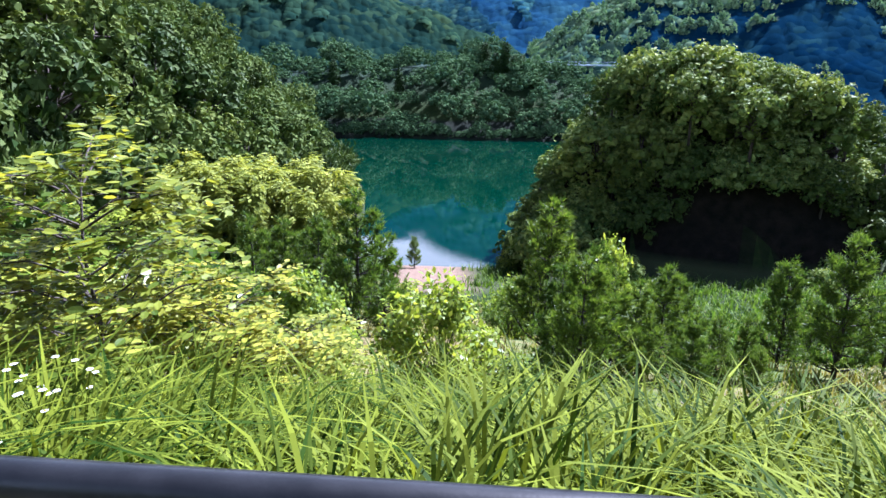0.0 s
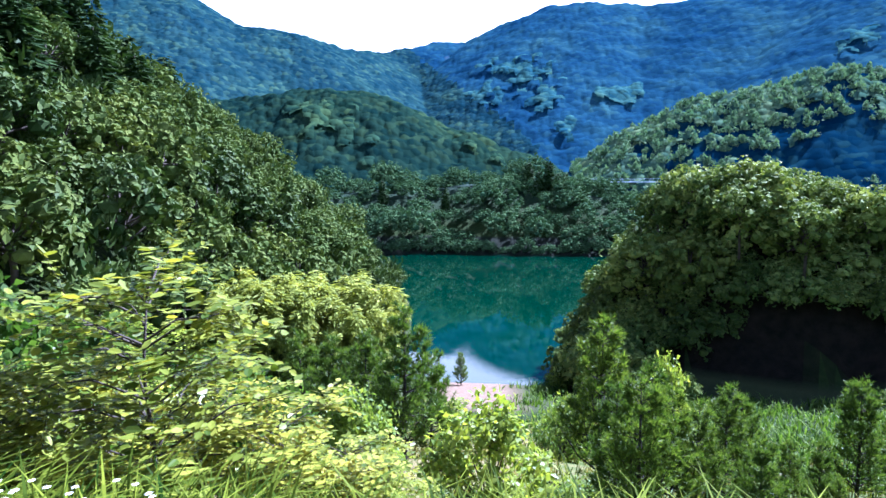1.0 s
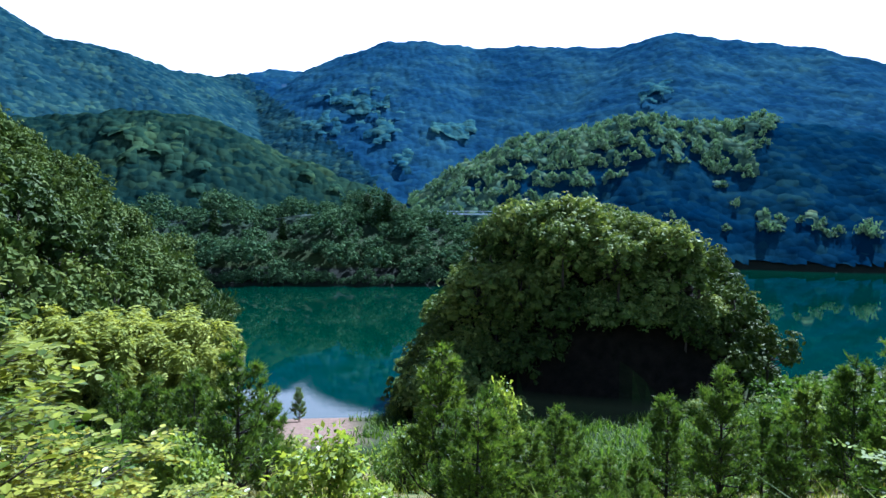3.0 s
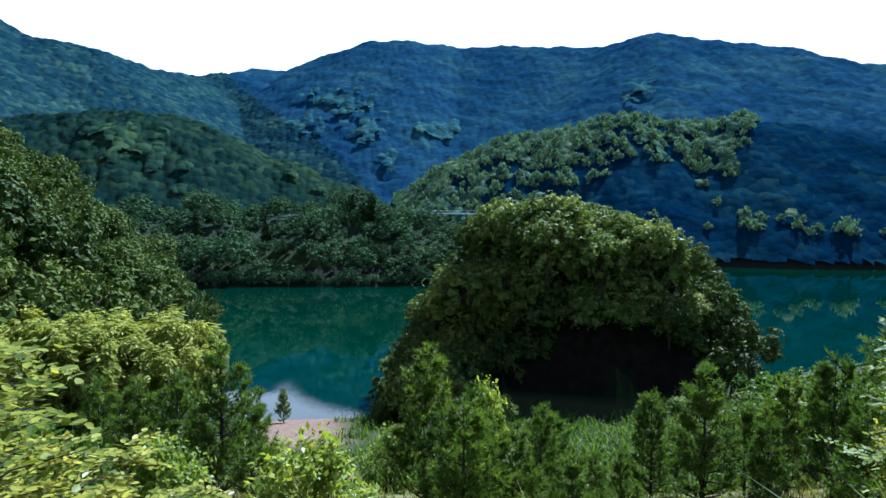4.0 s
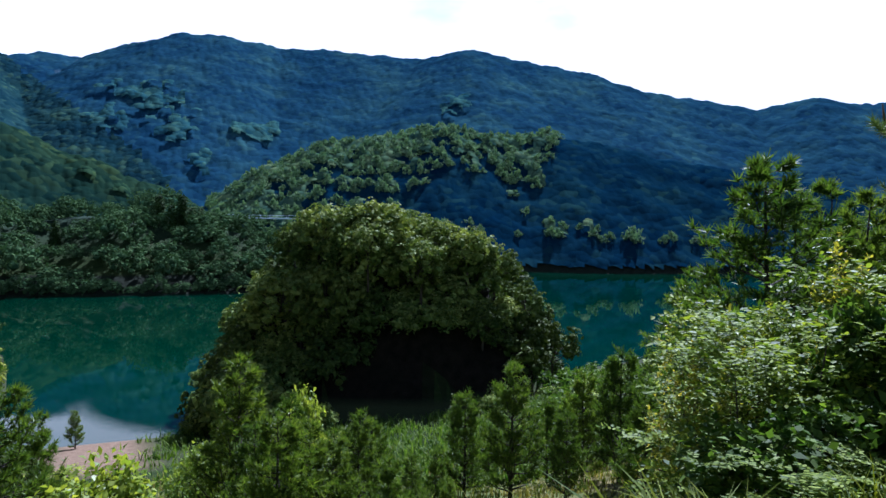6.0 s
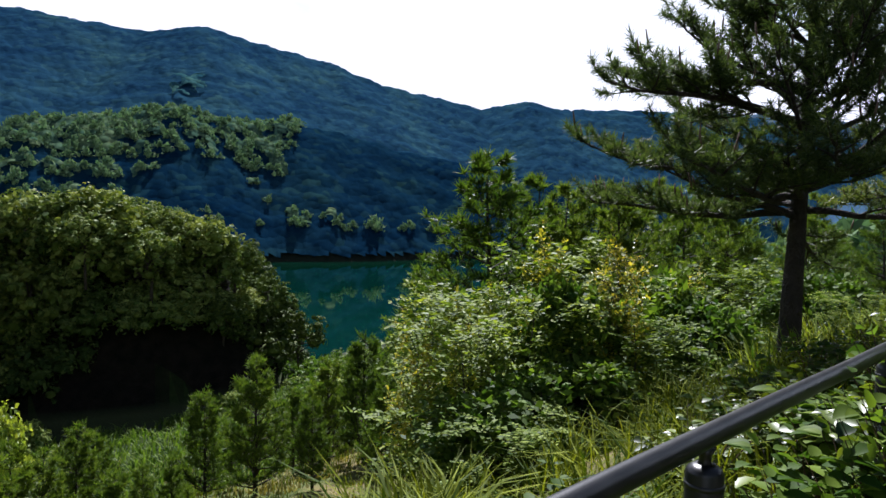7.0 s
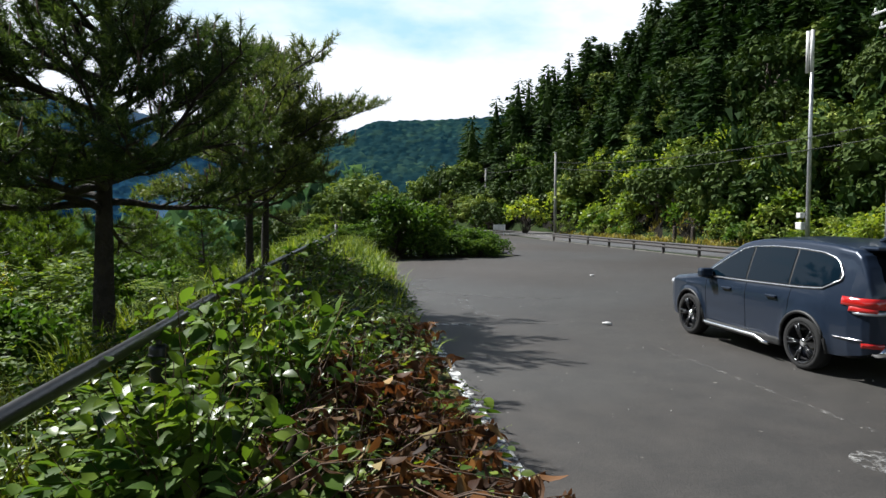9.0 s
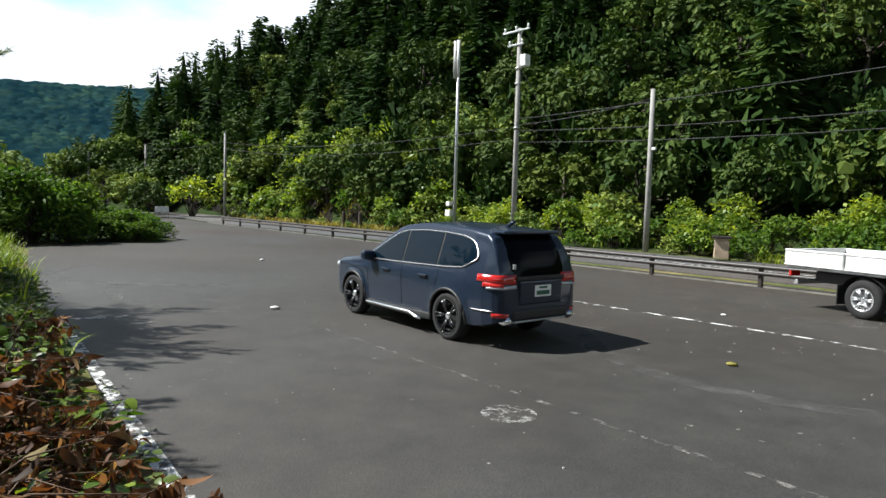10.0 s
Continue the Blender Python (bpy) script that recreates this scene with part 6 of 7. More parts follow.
R4 = np.random.default_rng(12)
for k in range(210):
    x, y = R4.uniform(1, 26), R4.uniform(-15, -2.5)
    if x < 3 and y > -2.6:
        continue
    s = R4.uniform(0.004, 0.012)
    pebbles.add(ICO1[0] * s * R4.uniform(0.7, 1.3, (12, 1)) + np.array([x, y, 0.012 + s * 0.4]), ICO1[1])
tagged(new("gravel", pebbles.mesh("gravel", M_CONCRETE)), "small pale stones scattered on the asphalt", "gravel", kind="stuff")


def rock(x, y, s, mat, label):
    V = ICO2[0] * R4.uniform(0.8, 1.15, (len(ICO2[0]), 1)) * np.array([s, s * 0.7, s * 0.35]) + np.array([0, 0, s * 0.3])
    ob = new("stone", np_mesh("stone", V, ICO2[1], mat, True))
    ob.matrix_basis = pose(x, y, 0.012, 0, 0, R4.uniform(0, 360))
    return tagged(ob, label, "stone")


rock(10.6, -5.53, 0.09, M_WHITE, "flat white stone lying on the asphalt")
rock(4.0, -8.29, 0.07, M_GRASS_DRY, "small yellowish stone lying on the asphalt")
rock(8.6, -10.9, 0.05, M_WHITE, "small white stone lying on the asphalt")
rock(5.9, -11.9, 0.05, M_WHITE, "small white stone lying on the asphalt")
rock(19.0, -9.2, 0.08, M_WHITE, "small white stone lying on the asphalt")

# ---- hand rail ----
rail = thing("hand_rail", "black painted steel pipe hand rail on posts", "hand rail")
pile = Pile()
tube(pile, [(x, verge(x), 1.308) for x in np.linspace(-9, 25.2, 40)], 0.0325, 20)
part("pipe", pile.mesh("pipe", M_RAIL, True), rail)
for k in range(-5, 12):
    x = 1.93 + 2.0 * k
    y, g = verge(x), ground_z(x, verge(x))
    pile = Pile()
    tube(pile, [(x, y, g - 0.4), (x, y, 1.205), (x, y, 1.218), (x, y, 1.23)], [0.052, 0.052, 0.047, 0.03], 20)
    post = part("post", pile.mesh("post", M_RAIL, True), rail)
    pile = Pile()
    tube(pile, [(x, y, 1.222), (x, y, 1.238), (x, y, 1.255), (x, y, 1.28)], [0.024, 0.017, 0.017, 0.03], 12)
    part("bracket", pile.mesh("bracket", M_RAIL, True), post)
    pile = Pile()
    tube(pile, [(x, y, 1.165), (x, y, 1.18)], [0.0545, 0.0545], 20)
    part("collar", pile.mesh("collar", M_RAIL, True), post)
end = Pile()
tube(end, [(25.9, -1.75, 0.0), (25.9, -1.75, 1.55)], [0.06, 0.06], 12)
tagged(new("fence_post", end.mesh("fence_post", M_FENCE, True)), "single dark post at the end of the rail", "post")

# ---- road fence ----


def box_mesh(name, size, centre, mat, bevel=0.01):
    bm = bmesh.new()
    bmesh.ops.create_cube(bm, size=1.0, matrix=Matrix.Translation(centre) @ Matrix.Diagonal((*size, 1)))
    if bevel:
        bmesh.ops.bevel(bm, geom=list(bm.edges), offset=bevel, segments=2, affect="EDGES", profile=0.5)
    me = bpy.data.meshes.new(name)
    bm.to_mesh(me)
    bm.free()
    me.materials.append(mat)
    return me


def fence_y(x):
    return -16.72 - 0.035 * x


fence = thing("road_fence", "low dark brown steel fence between car park and road", "fence")
post_mesh = box_mesh("post", (0.10, 0.12, 0.75), (0, 0, 0.21), M_FENCE, 0.012)
for k in range(22):
    x = -20.4 + 3.1 * k
    p = part("post", post_mesh, fence)
    p.location = (x, fence_y(x), 0.0)
for z, r in ((0.52, 0.055), (0.36, 0.055)):
    pile = Pile()
    tube(pile, [(x, fence_y(x) + 0.075, z) for x in np.linspace(-22, 44.7, 30)], r, 10)
    part("beam", pile.mesh("beam", M_FENCE, True), fence)
slab("fence_kerb", [(-22, fence_y(-22) + 0.02), (48, fence_y(48) + 0.02), (48, fence_y(48) - 0.16), (-22, fence_y(-22) - 0.16)], 0.05, 0.10, M_KERB, "low concrete kerb below the fence", "kerb")

# ---- poles and cables ----


def pole(name, x, y, top, r, mat, label, fittings):
    g = ground_z(x, y)
    ob = thing(name, label, "pole", "roadside poles", (x, y, g))
    pile = Pile()
    h = top - g
    tube(pile, [(0, 0, -0.5), (0, 0, h * 0.5), (0, 0, h)], [r, r * 0.85, r * 0.7], 14)
    part("mast", pile.mesh("mast", mat, True), ob)
    fittings(ob, h)
    return ob


def power_fittings(ob, h):
    for k, (z, w) in enumerate(((h - 0.15, 1.9), (h - 0.85, 1.1))):
        arm = part("crossarm", box_mesh("crossarm", (w, 0.09, 0.09), (0.15, 0.12, z), M_STEEL), ob)
        for dx in (-0.45, 0.0, 0.42) if k == 0 else (-0.4, 0.4):
            pile = Pile()
            c = np.array([0.15 + dx * w, 0.12, z + 0.05])
            tube(pile, [c, c + np.array([0, 0, 0.08]), c + np.array([0, 0, 0.13]), c + np.array([0, 0, 0.2])], [0.035, 0.06, 0.04, 0.055], 10)
            part("insulator", pile.mesh("insulator", M_WHITE, True), arm)
    part("transformer", box_mesh("transformer", (0.42, 0.4, 0.62), (-0.52, 0.1, h - 1.75), M_WHITE, 0.05), ob, "small white transformer box")
    for z in (h - 2.1, h - 2.9, h - 5.2):
        pile = Pile()
        tube(pile, [(0, 0, z), (0, 0, z + 0.08)], 0.19, 14)
        part("band", pile.mesh("band", M_STEEL, True), ob)


def antenna_fittings(ob, h):
    for dx in (-0.14, 0.16):
        pile = Pile()
        tube(pile, [(dx, 0.14, h - 2.0), (dx, 0.14, h + 0.12)], 0.09, 12)
        part("antenna", pile.mesh("antenna", M_WHITE, True), ob, "slim white antenna tube")
    for z, s in ((1.35, 0.42), (1.9, 0.3)):
        part("equipment_box", box_mesh("equipment_box", (s, 0.3, s * 0.9), (0.25, 0.22, z), M_WHITE, 0.03), ob, "white equipment box")


def lamp_fittings(ob, h):
    part("bracket", box_mesh("bracket", (0.25, 0.12, 0.12), (-0.16, 0, h - 2.6), M_WHITE, 0.02), ob)


def bare_fittings(ob, h):
    part("cap", box_mesh("cap", (0.28, 0.28, 0.06), (0, 0, h), M_STEEL, 0.015), ob)


pole("antenna_pole", 29.5, -26.2, 11.2, 0.12, M_STEEL, "tall steel pole with slim white antennas", antenna_fittings)
pole("utility_pole", 24.5, -26.0, 11.1, 0.155, M_CONCRETE, "concrete utility pole with crossarms and a transformer", power_fittings)
pole("short_pole", 16.6, -26.2, 7.1, 0.135, M_CONCRETE, "short grey concrete pole among the shrubs", lamp_fittings)
pole("utility_pole", 65.0, -26.6, 8.4, 0.17, M_CONCRETE, "slender grey utility pole at the roadside", bare_fittings)
pole("utility_pole", 92, -20.0, 7.0, 0.2, M_CONCRETE, "grey utility pole far up the valley road", bare_fittings)
pole("utility_pole", 84, -24.5, 8.0, 0.18, M_CONCRETE, "grey utility pole far up the valley road", bare_fittings)


def cable(p, q, sag, r=0.018):
    u = np.linspace(0, 1, 14)[:, None]
    pts = np.array(p) * (1 - u) + np.array(q) * u - np.array([0, 0, 1]) * (4 * sag * u * (1 - u))
    pile = Pile()
    tube(pile, pts, r, 5)
    return tagged(new("cable", pile.mesh("cable", M_CABLE, True)), "thin black overhead cable between poles", "cable", "overhead cables")


cable((24.5, -26.0, 6.0), (65.0, -26.6, 7.4), 0.7)
cable((24.5, -26.0, 5.4), (65.0, -26.6, 6.8), 0.8)
cable((24.5, -26.0, 6.1), (16.6, -26.2, 6.7), 0.15)
cable((24.5, -26.0, 5.2), (-20, -27.2, 6.4), 0.9)
cable((24.5, -26.0, 5.8), (-20, -27.2, 7.0), 0.9)
cable((24.5, -26.0, 6.4), (-20, -27.2, 9.2), 0.6)
cable((65.0, -26.6, 7.6), (84, -24.5, 7.5), 0.4)
cable((24.5, -26.0, 9.2), (21.8, -26.4, 5.0), 0.0, 0.012)

# ---- small roadside things ----
hutch = thing("post_box", "small weathered wooden box with an opening and a flat roof", "wooden box", "", (12.35, -24.6, ground_z(12.35, -24.6)), radians(-60))
part("body", box_mesh("body", (0.62, 0.5, 0.75), (0, 0, 0.5), surface("pale_wood", [(0.3, (0.32, 0.24, 0.16)), (0.7, (0.5, 0.4, 0.28))], 3, 0.8, 0, 30, 0.2), 0.012), hutch)
part("roof", box_mesh("roof", (0.82, 0.68, 0.07), (0, 0, 0.92), M_FENCE, 0.01), hutch, "dark flat roof")
# no hole is cut: a black slab stands in for its shade
part("opening", box_mesh("opening", (0.36, 0.02, 0.24), (0, 0.253, 0.62), M_CABLE, 0.004), hutch, "black panel in place of the shaded opening")
for x, y in ((42.5, -26.6), (39.8, -26.3)):
    pile = Pile()
    tube(pile, [(x, y, 0), (x, y, 1.0), (x, y, 1.1)], [0.16, 0.14, 0.06], 8)
    tagged(new("wooden_marker", pile.mesh("wooden_marker", M_BARK)), "short brown wooden marker post in the grass", "post", "marker posts")
board = thing("sign_board", "small white sign board by the road", "sign", "", (58.0, -18.3, 0.0), radians(75))
part("panel", box_mesh("panel", (1.1, 0.05, 0.5), (0, 0, 0.75), M_WHITE, 0.01), board)
for dx in (-0.4, 0.4):
    part("leg", box_mesh("leg", (0.06, 0.06, 0.7), (dx, 0, 0.3), M_STEEL, 0.006), board)

# ---- footbridge across the inlet ----
bridge = thing("footbridge", "pale blue-grey girder bridge across the inlet", "bridge")
b0, b1 = np.array([*polar(-8.4, 276), 2.75]), np.array([*polar(-17.5, 262), 2.75])
M_BRIDGE = surface("pale_blue_paint", [(0.3, (0.42, 0.52, 0.62)), (0.7, (0.55, 0.64, 0.72))], 0.5, 0.5, 0, 5, 0.0)
way = unit(b1 - b0)
ang = math.atan2(way[1], way[0])
L = float(np.linalg.norm(b1 - b0))
bridge.matrix_basis = Matrix.Translation(Vector((b0 + b1) / 2)) @ Matrix.Rotation(ang, 4, "Z")
part("girder", box_mesh("girder", (L, 2.0, 0.5), (0, 0, -0.25), M_BRIDGE, 0.05), bridge)
for dy in (-1.05, 1.05):
    part("parapet", box_mesh("parapet", (L, 0.08, 0.12), (0, dy, 0.95), M_BRIDGE, 0.02), bridge)
    for k in range(12):
        part("baluster", box_mesh("baluster", (0.1, 0.08, 1.0), (-L / 2 + (k + 0.5) * L / 12, dy, 0.45), M_BRIDGE, 0), bridge)
for dx in (-L / 2 + 1.5, L / 2 - 1.5):
    part("pier", box_mesh("pier", (1.2, 2.0, 20), (dx, 0, -10.8), M_CONCRETE, 0.05), bridge, "concrete pier")
spit = ICO2[0] * np.array([12, 3.0, 1.3]) * (1 + 0.15 * np.sin(ICO2[0][:, :1] * 9))
ob = new("sand_spit", np_mesh("sand_spit", spit, ICO2[1], surface("pale_sand", [(0.3, (0.30, 0.26, 0.19)), (0.7, (0.46, 0.41, 0.31))], 0.4, 0.95, 0, 3, 0.2), True))
ob.matrix_basis = pose(*polar(-7.4, 186), LAKE - 0.15, 0, 0, -18)
tagged(ob, "low pale sand spit at the water's edge", "sand spit", kind="structure")

# ---- vehicles ----
M_PAINT, _t, _b, _o = nodes_of("dark_grey_metallic_paint")
_b.inputs["Base Color"].default_value = (0.015, 0.024, 0.043, 1)
_b.inputs["Metallic"].default_value, _b.inputs["Roughness"].default_value = 0.2, 0.30
_b.inputs["Coat Weight"].default_value, _b.inputs["Coat Roughness"].default_value = 0.45, 0.03
_b.inputs["Specular IOR Level"].default_value = 0.25
bump_node(_t, _b, noise_node(_t, 900, 1), 0.02, 0.001)
M_GLASS_DARK = plain("tinted_glass", (0.003, 0.009, 0.016), 0.03, 0.0, 0.0, 0.14)
# rear glass: the shaded tail's black put into colour, reflection nearly off
M_GLASS_REAR = plain("shade_black_glass", (0.002, 0.002, 0.003), 0.10, 0.0, 0.0, 0.06)
M_TRIM = surface("black_plastic", [(0.3, (0.010, 0.010, 0.010)), (0.7, (0.02, 0.02, 0.02))], 8, 0.55, 0, 90, 0.1, 0.002)
M_CHROME = plain("chrome", (0.86, 0.87, 0.88), 0.22, 1.0)
M_TYRE = surface("tyre_rubber", [(0.3, (0.007, 0.007, 0.007)), (0.7, (0.015, 0.0145, 0.014))], 8, 0.85, 0, 120, 0.2, 0.004)
M_RIM = plain("black_alloy", (0.015, 0.015, 0.016), 0.22, 0.4, 0.6)
M_RED = plain("red_lens", (0.42, 0.012, 0.008), 0.10, 0.0, 0.8)
M_CLEAR = plain("clear_lens", (0.45, 0.46, 0.48), 0.10, 0.3, 0.9)
M_PLATE = plain("white_plate", (0.78, 0.78, 0.74), 0.5)
M_INK = plain("dark_green_ink", (0.02, 0.09, 0.05), 0.6)


def lathe(profile, sides=32, axis="y"):
    """A turned shape about the y axis from (radius, y) pairs."""
    pile = Pile()
    a = np.linspace(0, 2 * np.pi, sides, endpoint=False)
    V = np.concatenate([np.stack([r * np.cos(a), np.full(sides, yy), r * np.sin(a)], 1) for r, yy in profile])
    i = np.arange(sides)
    F = np.concatenate([np.stack([k * sides + i, (k + 1) * sides + i, (k + 1) * sides + (i + 1) % sides, k * sides + (i + 1) % sides], 1) for k in range(len(profile) - 1)])
    pile.add(V, F)
    return pile


def wheel_meshes(r, w, rim_r, spokes, rim_mat):
    """Tyre, rim and hub; the outer face looks to +y."""
    h = w / 2
    tyre = lathe([(rim_r, h - 0.015), (rim_r + 0.02, h), (r - 0.03, h), (r, h - 0.035), (r, -h + 0.035), (r - 0.03, -h), (rim_r, -h)], 40).mesh("wheel", M_TYRE, True)
    rim = lathe([(rim_r + 0.012, h + 0.002), (rim_r - 0.012, h + 0.004), (rim_r - 0.022, h - 0.02), (rim_r - 0.04, -h * 0.3), (0.05, -h * 0.35), (0.0, -h * 0.35)], 40)
    for k in range(spokes):
        for d in (-0.13, 0.13):
            a = 2 * math.pi * k / spokes
            inner = np.array([math.cos(a) * 0.05, h - 0.045, math.sin(a) * 0.05])
            outer = np.array([math.cos(a + d) * (rim_r - 0.01), h - 0.01, math.sin(a + d) * (rim_r - 0.01)])
            tube(rim, [inner, (inner + outer) / 2 + np.array([0, 0.012, 0]), outer], [0.026, 0.02, 0.022], 6)
    rim = rim.mesh("rim", rim_mat, True)
    hub = lathe([(0.06, h - 0.05), (0.058, h - 0.028), (0.03, h - 0.02), (0.0, h - 0.02)], 20).mesh("hub", M_CHROME, True)
    return tyre, rim, hub


def put_wheel(parent, meshes, x, y, r, flip, label="", hub_label=""):
    tyre = part("wheel", meshes[0], parent, label)
    tyre.matrix_basis = Matrix.Translation((x, y, r)) @ Matrix.Rotation(math.pi if flip else 0.0, 4, "Z")
    part("rim", meshes[1], tyre)
    part("hub", meshes[2], tyre, hub_label)


def grid_mesh(pile, P, flip=False):
    """Faces over a grid of points (rows, columns, 3)."""
    r, c = P.shape[:2]
    i, j = np.meshgrid(np.arange(r - 1), np.arange(c - 1), indexing="ij")
    q = np.stack([i * c + j, i * c + j + 1, (i + 1) * c + j + 1, (i + 1) * c + j], -1).reshape(-1, 4)
    pile.add(P.reshape(-1, 3), q[:, ::-1] if flip else q)


WB, TYRE_R = 2.67, 0.352


def make_suv(place):
    suv = thing("parked_car", "dark grey metallic sport utility car parked on the asphalt", "car")
    suv.matrix_basis = place
    xs = np.unique(np.concatenate([np.linspace(-2.36, -1.9, 40), np.linspace(-1.9, 1.95, 110), np.linspace(1.95, 2.31, 24)]))
    width = np.interp(xs, [-2.36, -2.34, -2.30, -2.22, -2.05, -1.7, 0, 1.45, 1.9, 2.12, 2.25, 2.31], [0.60, 0.70, 0.775, 0.825, 0.872, 0.898, 0.905, 0.90, 0.855, 0.76, 0.62, 0.48])
    top = np.interp(xs, [-2.36, -2.345, -2.33, -2.30, -2.24, -2.16, -2.06, -1.96, -1.6, -1.1, -0.6, -0.2, 0.05, 0.22, 1.05, 1.35, 1.8, 2.1, 2.25, 2.31], [0.56, 0.74, 0.92, 1.07, 1.22, 1.39, 1.54, 1.605, 1.655, 1.685, 1.69, 1.67, 1.635, 1.585, 1.065, 1.03, 0.975, 0.90, 0.80, 0.68])
    low = np.interp(xs, [-2.36, -2.2, -1.9, -0.9, 0.9, 1.9, 2.2, 2.31], [0.42, 0.36, 0.30, 0.29, 0.29, 0.28, 0.30, 0.38])
    for xw in (-WB / 2, WB / 2):
        d2 = 0.405 ** 2 - (xs - xw) ** 2
        low = np.where(d2 > 0, np.maximum(low, TYRE_R + np.sqrt(np.maximum(d2, 0))), low)

    def side_of(x, z):
        """Half the width at length x and height z."""
        w = np.interp(x, xs, width) * np.interp(z, [0.28, 0.42, 0.60, 0.78, 0.92, 1.02, 1.15, 1.35, 1.55, 1.68], [0.950, 0.985, 1.0, 1.0, 0.988, 0.968, 0.928, 0.858, 0.778, 0.71])
        for xw in (-WB / 2, WB / 2):
            w = w + 0.022 * np.exp(-((np.hypot(x - xw, z - TYRE_R) - 0.42) / 0.05) ** 2)
        return w + 0.009 * np.exp(-((z - 0.87) / 0.035) ** 2) - 0.014 * np.exp(-((z - 0.55) / 0.11) ** 2) * (np.abs(x) < 0.95)

    rc = np.minimum(0.085, 0.4 * (top - low))
    rows = []
    for f in np.linspace(0, 1, 16):
        z = low + (top - rc - low) * f
        rows.append(np.stack([xs, side_of(xs, z), z], 1))
    edge = rows[-1][:, 1]
    for th in np.radians([22, 45, 68, 90]):
        rows.append(np.stack([xs, edge - rc * (1 - math.cos(th)), top - rc + rc * math.sin(th)], 1))
    for k in (0.75, 0.5, 0.25, 0.0):
        rows.append(np.stack([xs, (edge - rc) * k, top + 0.03 * (1 - k * k) * (xs > -2.0)], 1))
    P = np.array(rows)
    body = Pile()
    grid_mesh(body, P)
    grid_mesh(body, P * np.array([1, -1, 1]), True)
    for k in (0, -1):
        ring = np.concatenate([P[:, k], (P[::-1, k] * np.array([1, -1, 1]))[1:]])
        body.add(ring, np.arange(len(ring))[None, ::-1 if k == 0 else 1])
    part("body", body.mesh("body", M_PAINT, True), suv)
    part("underbody", box_mesh("underbody", (3.9, 1.42, 0.42), (0, 0, 0.46), M_TRIM, 0.06), suv, "black underbody")

    sill_x, sill_z = [-1.90, -1.62, -1.2, 0.0, 0.95], [1.24, 1.10, 1.075, 1.05, 1.04]
    head_x, head_z = [-1.90, -1.84, -1.72, -1.5, -1.1, -0.6, -0.1, 0.12, 0.4, 0.7, 0.95], [1.27, 1.40, 1.49, 1.545, 1.575, 1.585, 1.56, 1.51, 1.365, 1.19, 1.045]

    def side_pane(name, x0, x1, mat, label, side, lift, shrink=0.0, n=14):
        """A panel of the side glass between two lengths, from the sill line to the head line."""
        Q = np.zeros((n, 6, 3))
        for i, x in enumerate(np.linspace(x0, x1, n)):
            z0, z1 = np.interp(x, sill_x, sill_z) + shrink, np.interp(x, head_x, head_z) - shrink
            for j, z in enumerate(np.linspace(z0, max(z0, z1), 6)):
                Q[i, j] = (x, side * (side_of(x, z) + lift), z + lift * 0.3)
        pile = Pile()
        grid_mesh(pile, Q, side < 0)
        return part(name, pile.mesh(name, mat, True), suv, label)

    def top_pane(name, x0, x1, mat, label, lift, inset, n=14):
        """A panel on the upper surface across the car: windscreen or rear window."""
        Q = np.zeros((n, 15, 3))
        for i, x in enumerate(np.linspace(x0, x1, n)):
            zt = np.interp(x, xs, top)
            w = np.interp(x, xs, edge - rc) + 0.03 - inset
            for j, v in enumerate(np.linspace(-1, 1, 15)):
                round_off = 0.05 * abs(v) ** 5
                slope = -1.0 if x < 0 else 1.0
                Q[i, j] = (x + slope * (lift - round_off * 0.4), v * w, zt + lift * 0.6 + 0.03 * (1 - v * v) * (x > -2.0))
        pile = Pile()
        grid_mesh(pile, Q)
        return part(name, pile.mesh(name, mat, True), suv, label)

    def tail_line(z, side):
        """The body's outline at height z from the rear quarter round the corner to the middle of the tail."""
        end = float(np.interp(z, top[xs < -1.9], xs[xs < -1.9]))
        along = [(x, side_of(x, z)) for x in np.linspace(-1.82, end, 24)]
        line = np.array(along + [(end - 0.004, along[-1][1] * k) for k in np.linspace(0.95, 0.0, 14)])
        s = np.concatenate([[0], np.cumsum(np.hypot(*np.diff(line, axis=0).T))])
        return line, s

    def corner_panel(name, s0, s1, z0, z1, mat, side, label, lift=0.014, parent=None, n=18):
        """A panel that wraps the rear corner; s is the way along the outline, z0 and z1 the heights at its ends."""
        Q = np.zeros((n, 5, 3))
        for i, u in enumerate(np.linspace(0, 1, n)):
            za, zb = z0[0] + (z0[1] - z0[0]) * u, z1[0] + (z1[1] - z1[0]) * u
            for j, v in enumerate((0.0, 0.08, 0.5, 0.92, 1.0)):
                z = za + (zb - za) * v
                line, s = tail_line(z, side)
                w = s0 + (s1 - s0) * u
                p = np.array([np.interp(w, s, line[:, 0]), np.interp(w, s, line[:, 1])])
                q = np.array([np.interp(w + 0.02, s, line[:, 0]), np.interp(w + 0.02, s, line[:, 1])])
                out = unit(np.array([(q - p)[1], -(q - p)[0]]))
                out = out if out[0] < 0.3 and (out[1] > -0.2) else -out
                rise = lift if 0 < j < 4 and 0 < i < n - 1 else 0.001
                Q[i, j] = (p[0] + out[0] * rise, side * (p[1] + out[1] * rise), z)
        pile = Pile()
        grid_mesh(pile, Q, side < 0)
        return part(name, pile.mesh(name, mat, True), parent or suv, label)

    for side in (1, -1):
        side_pane("window_frame", -1.90, 0.95, M_TRIM, "black window frame", side, 0.009, 0.0, 50)
        side_pane("front_door_window", -0.125, 0.86, M_GLASS_DARK, "tinted side window", side, 0.016, 0.02)
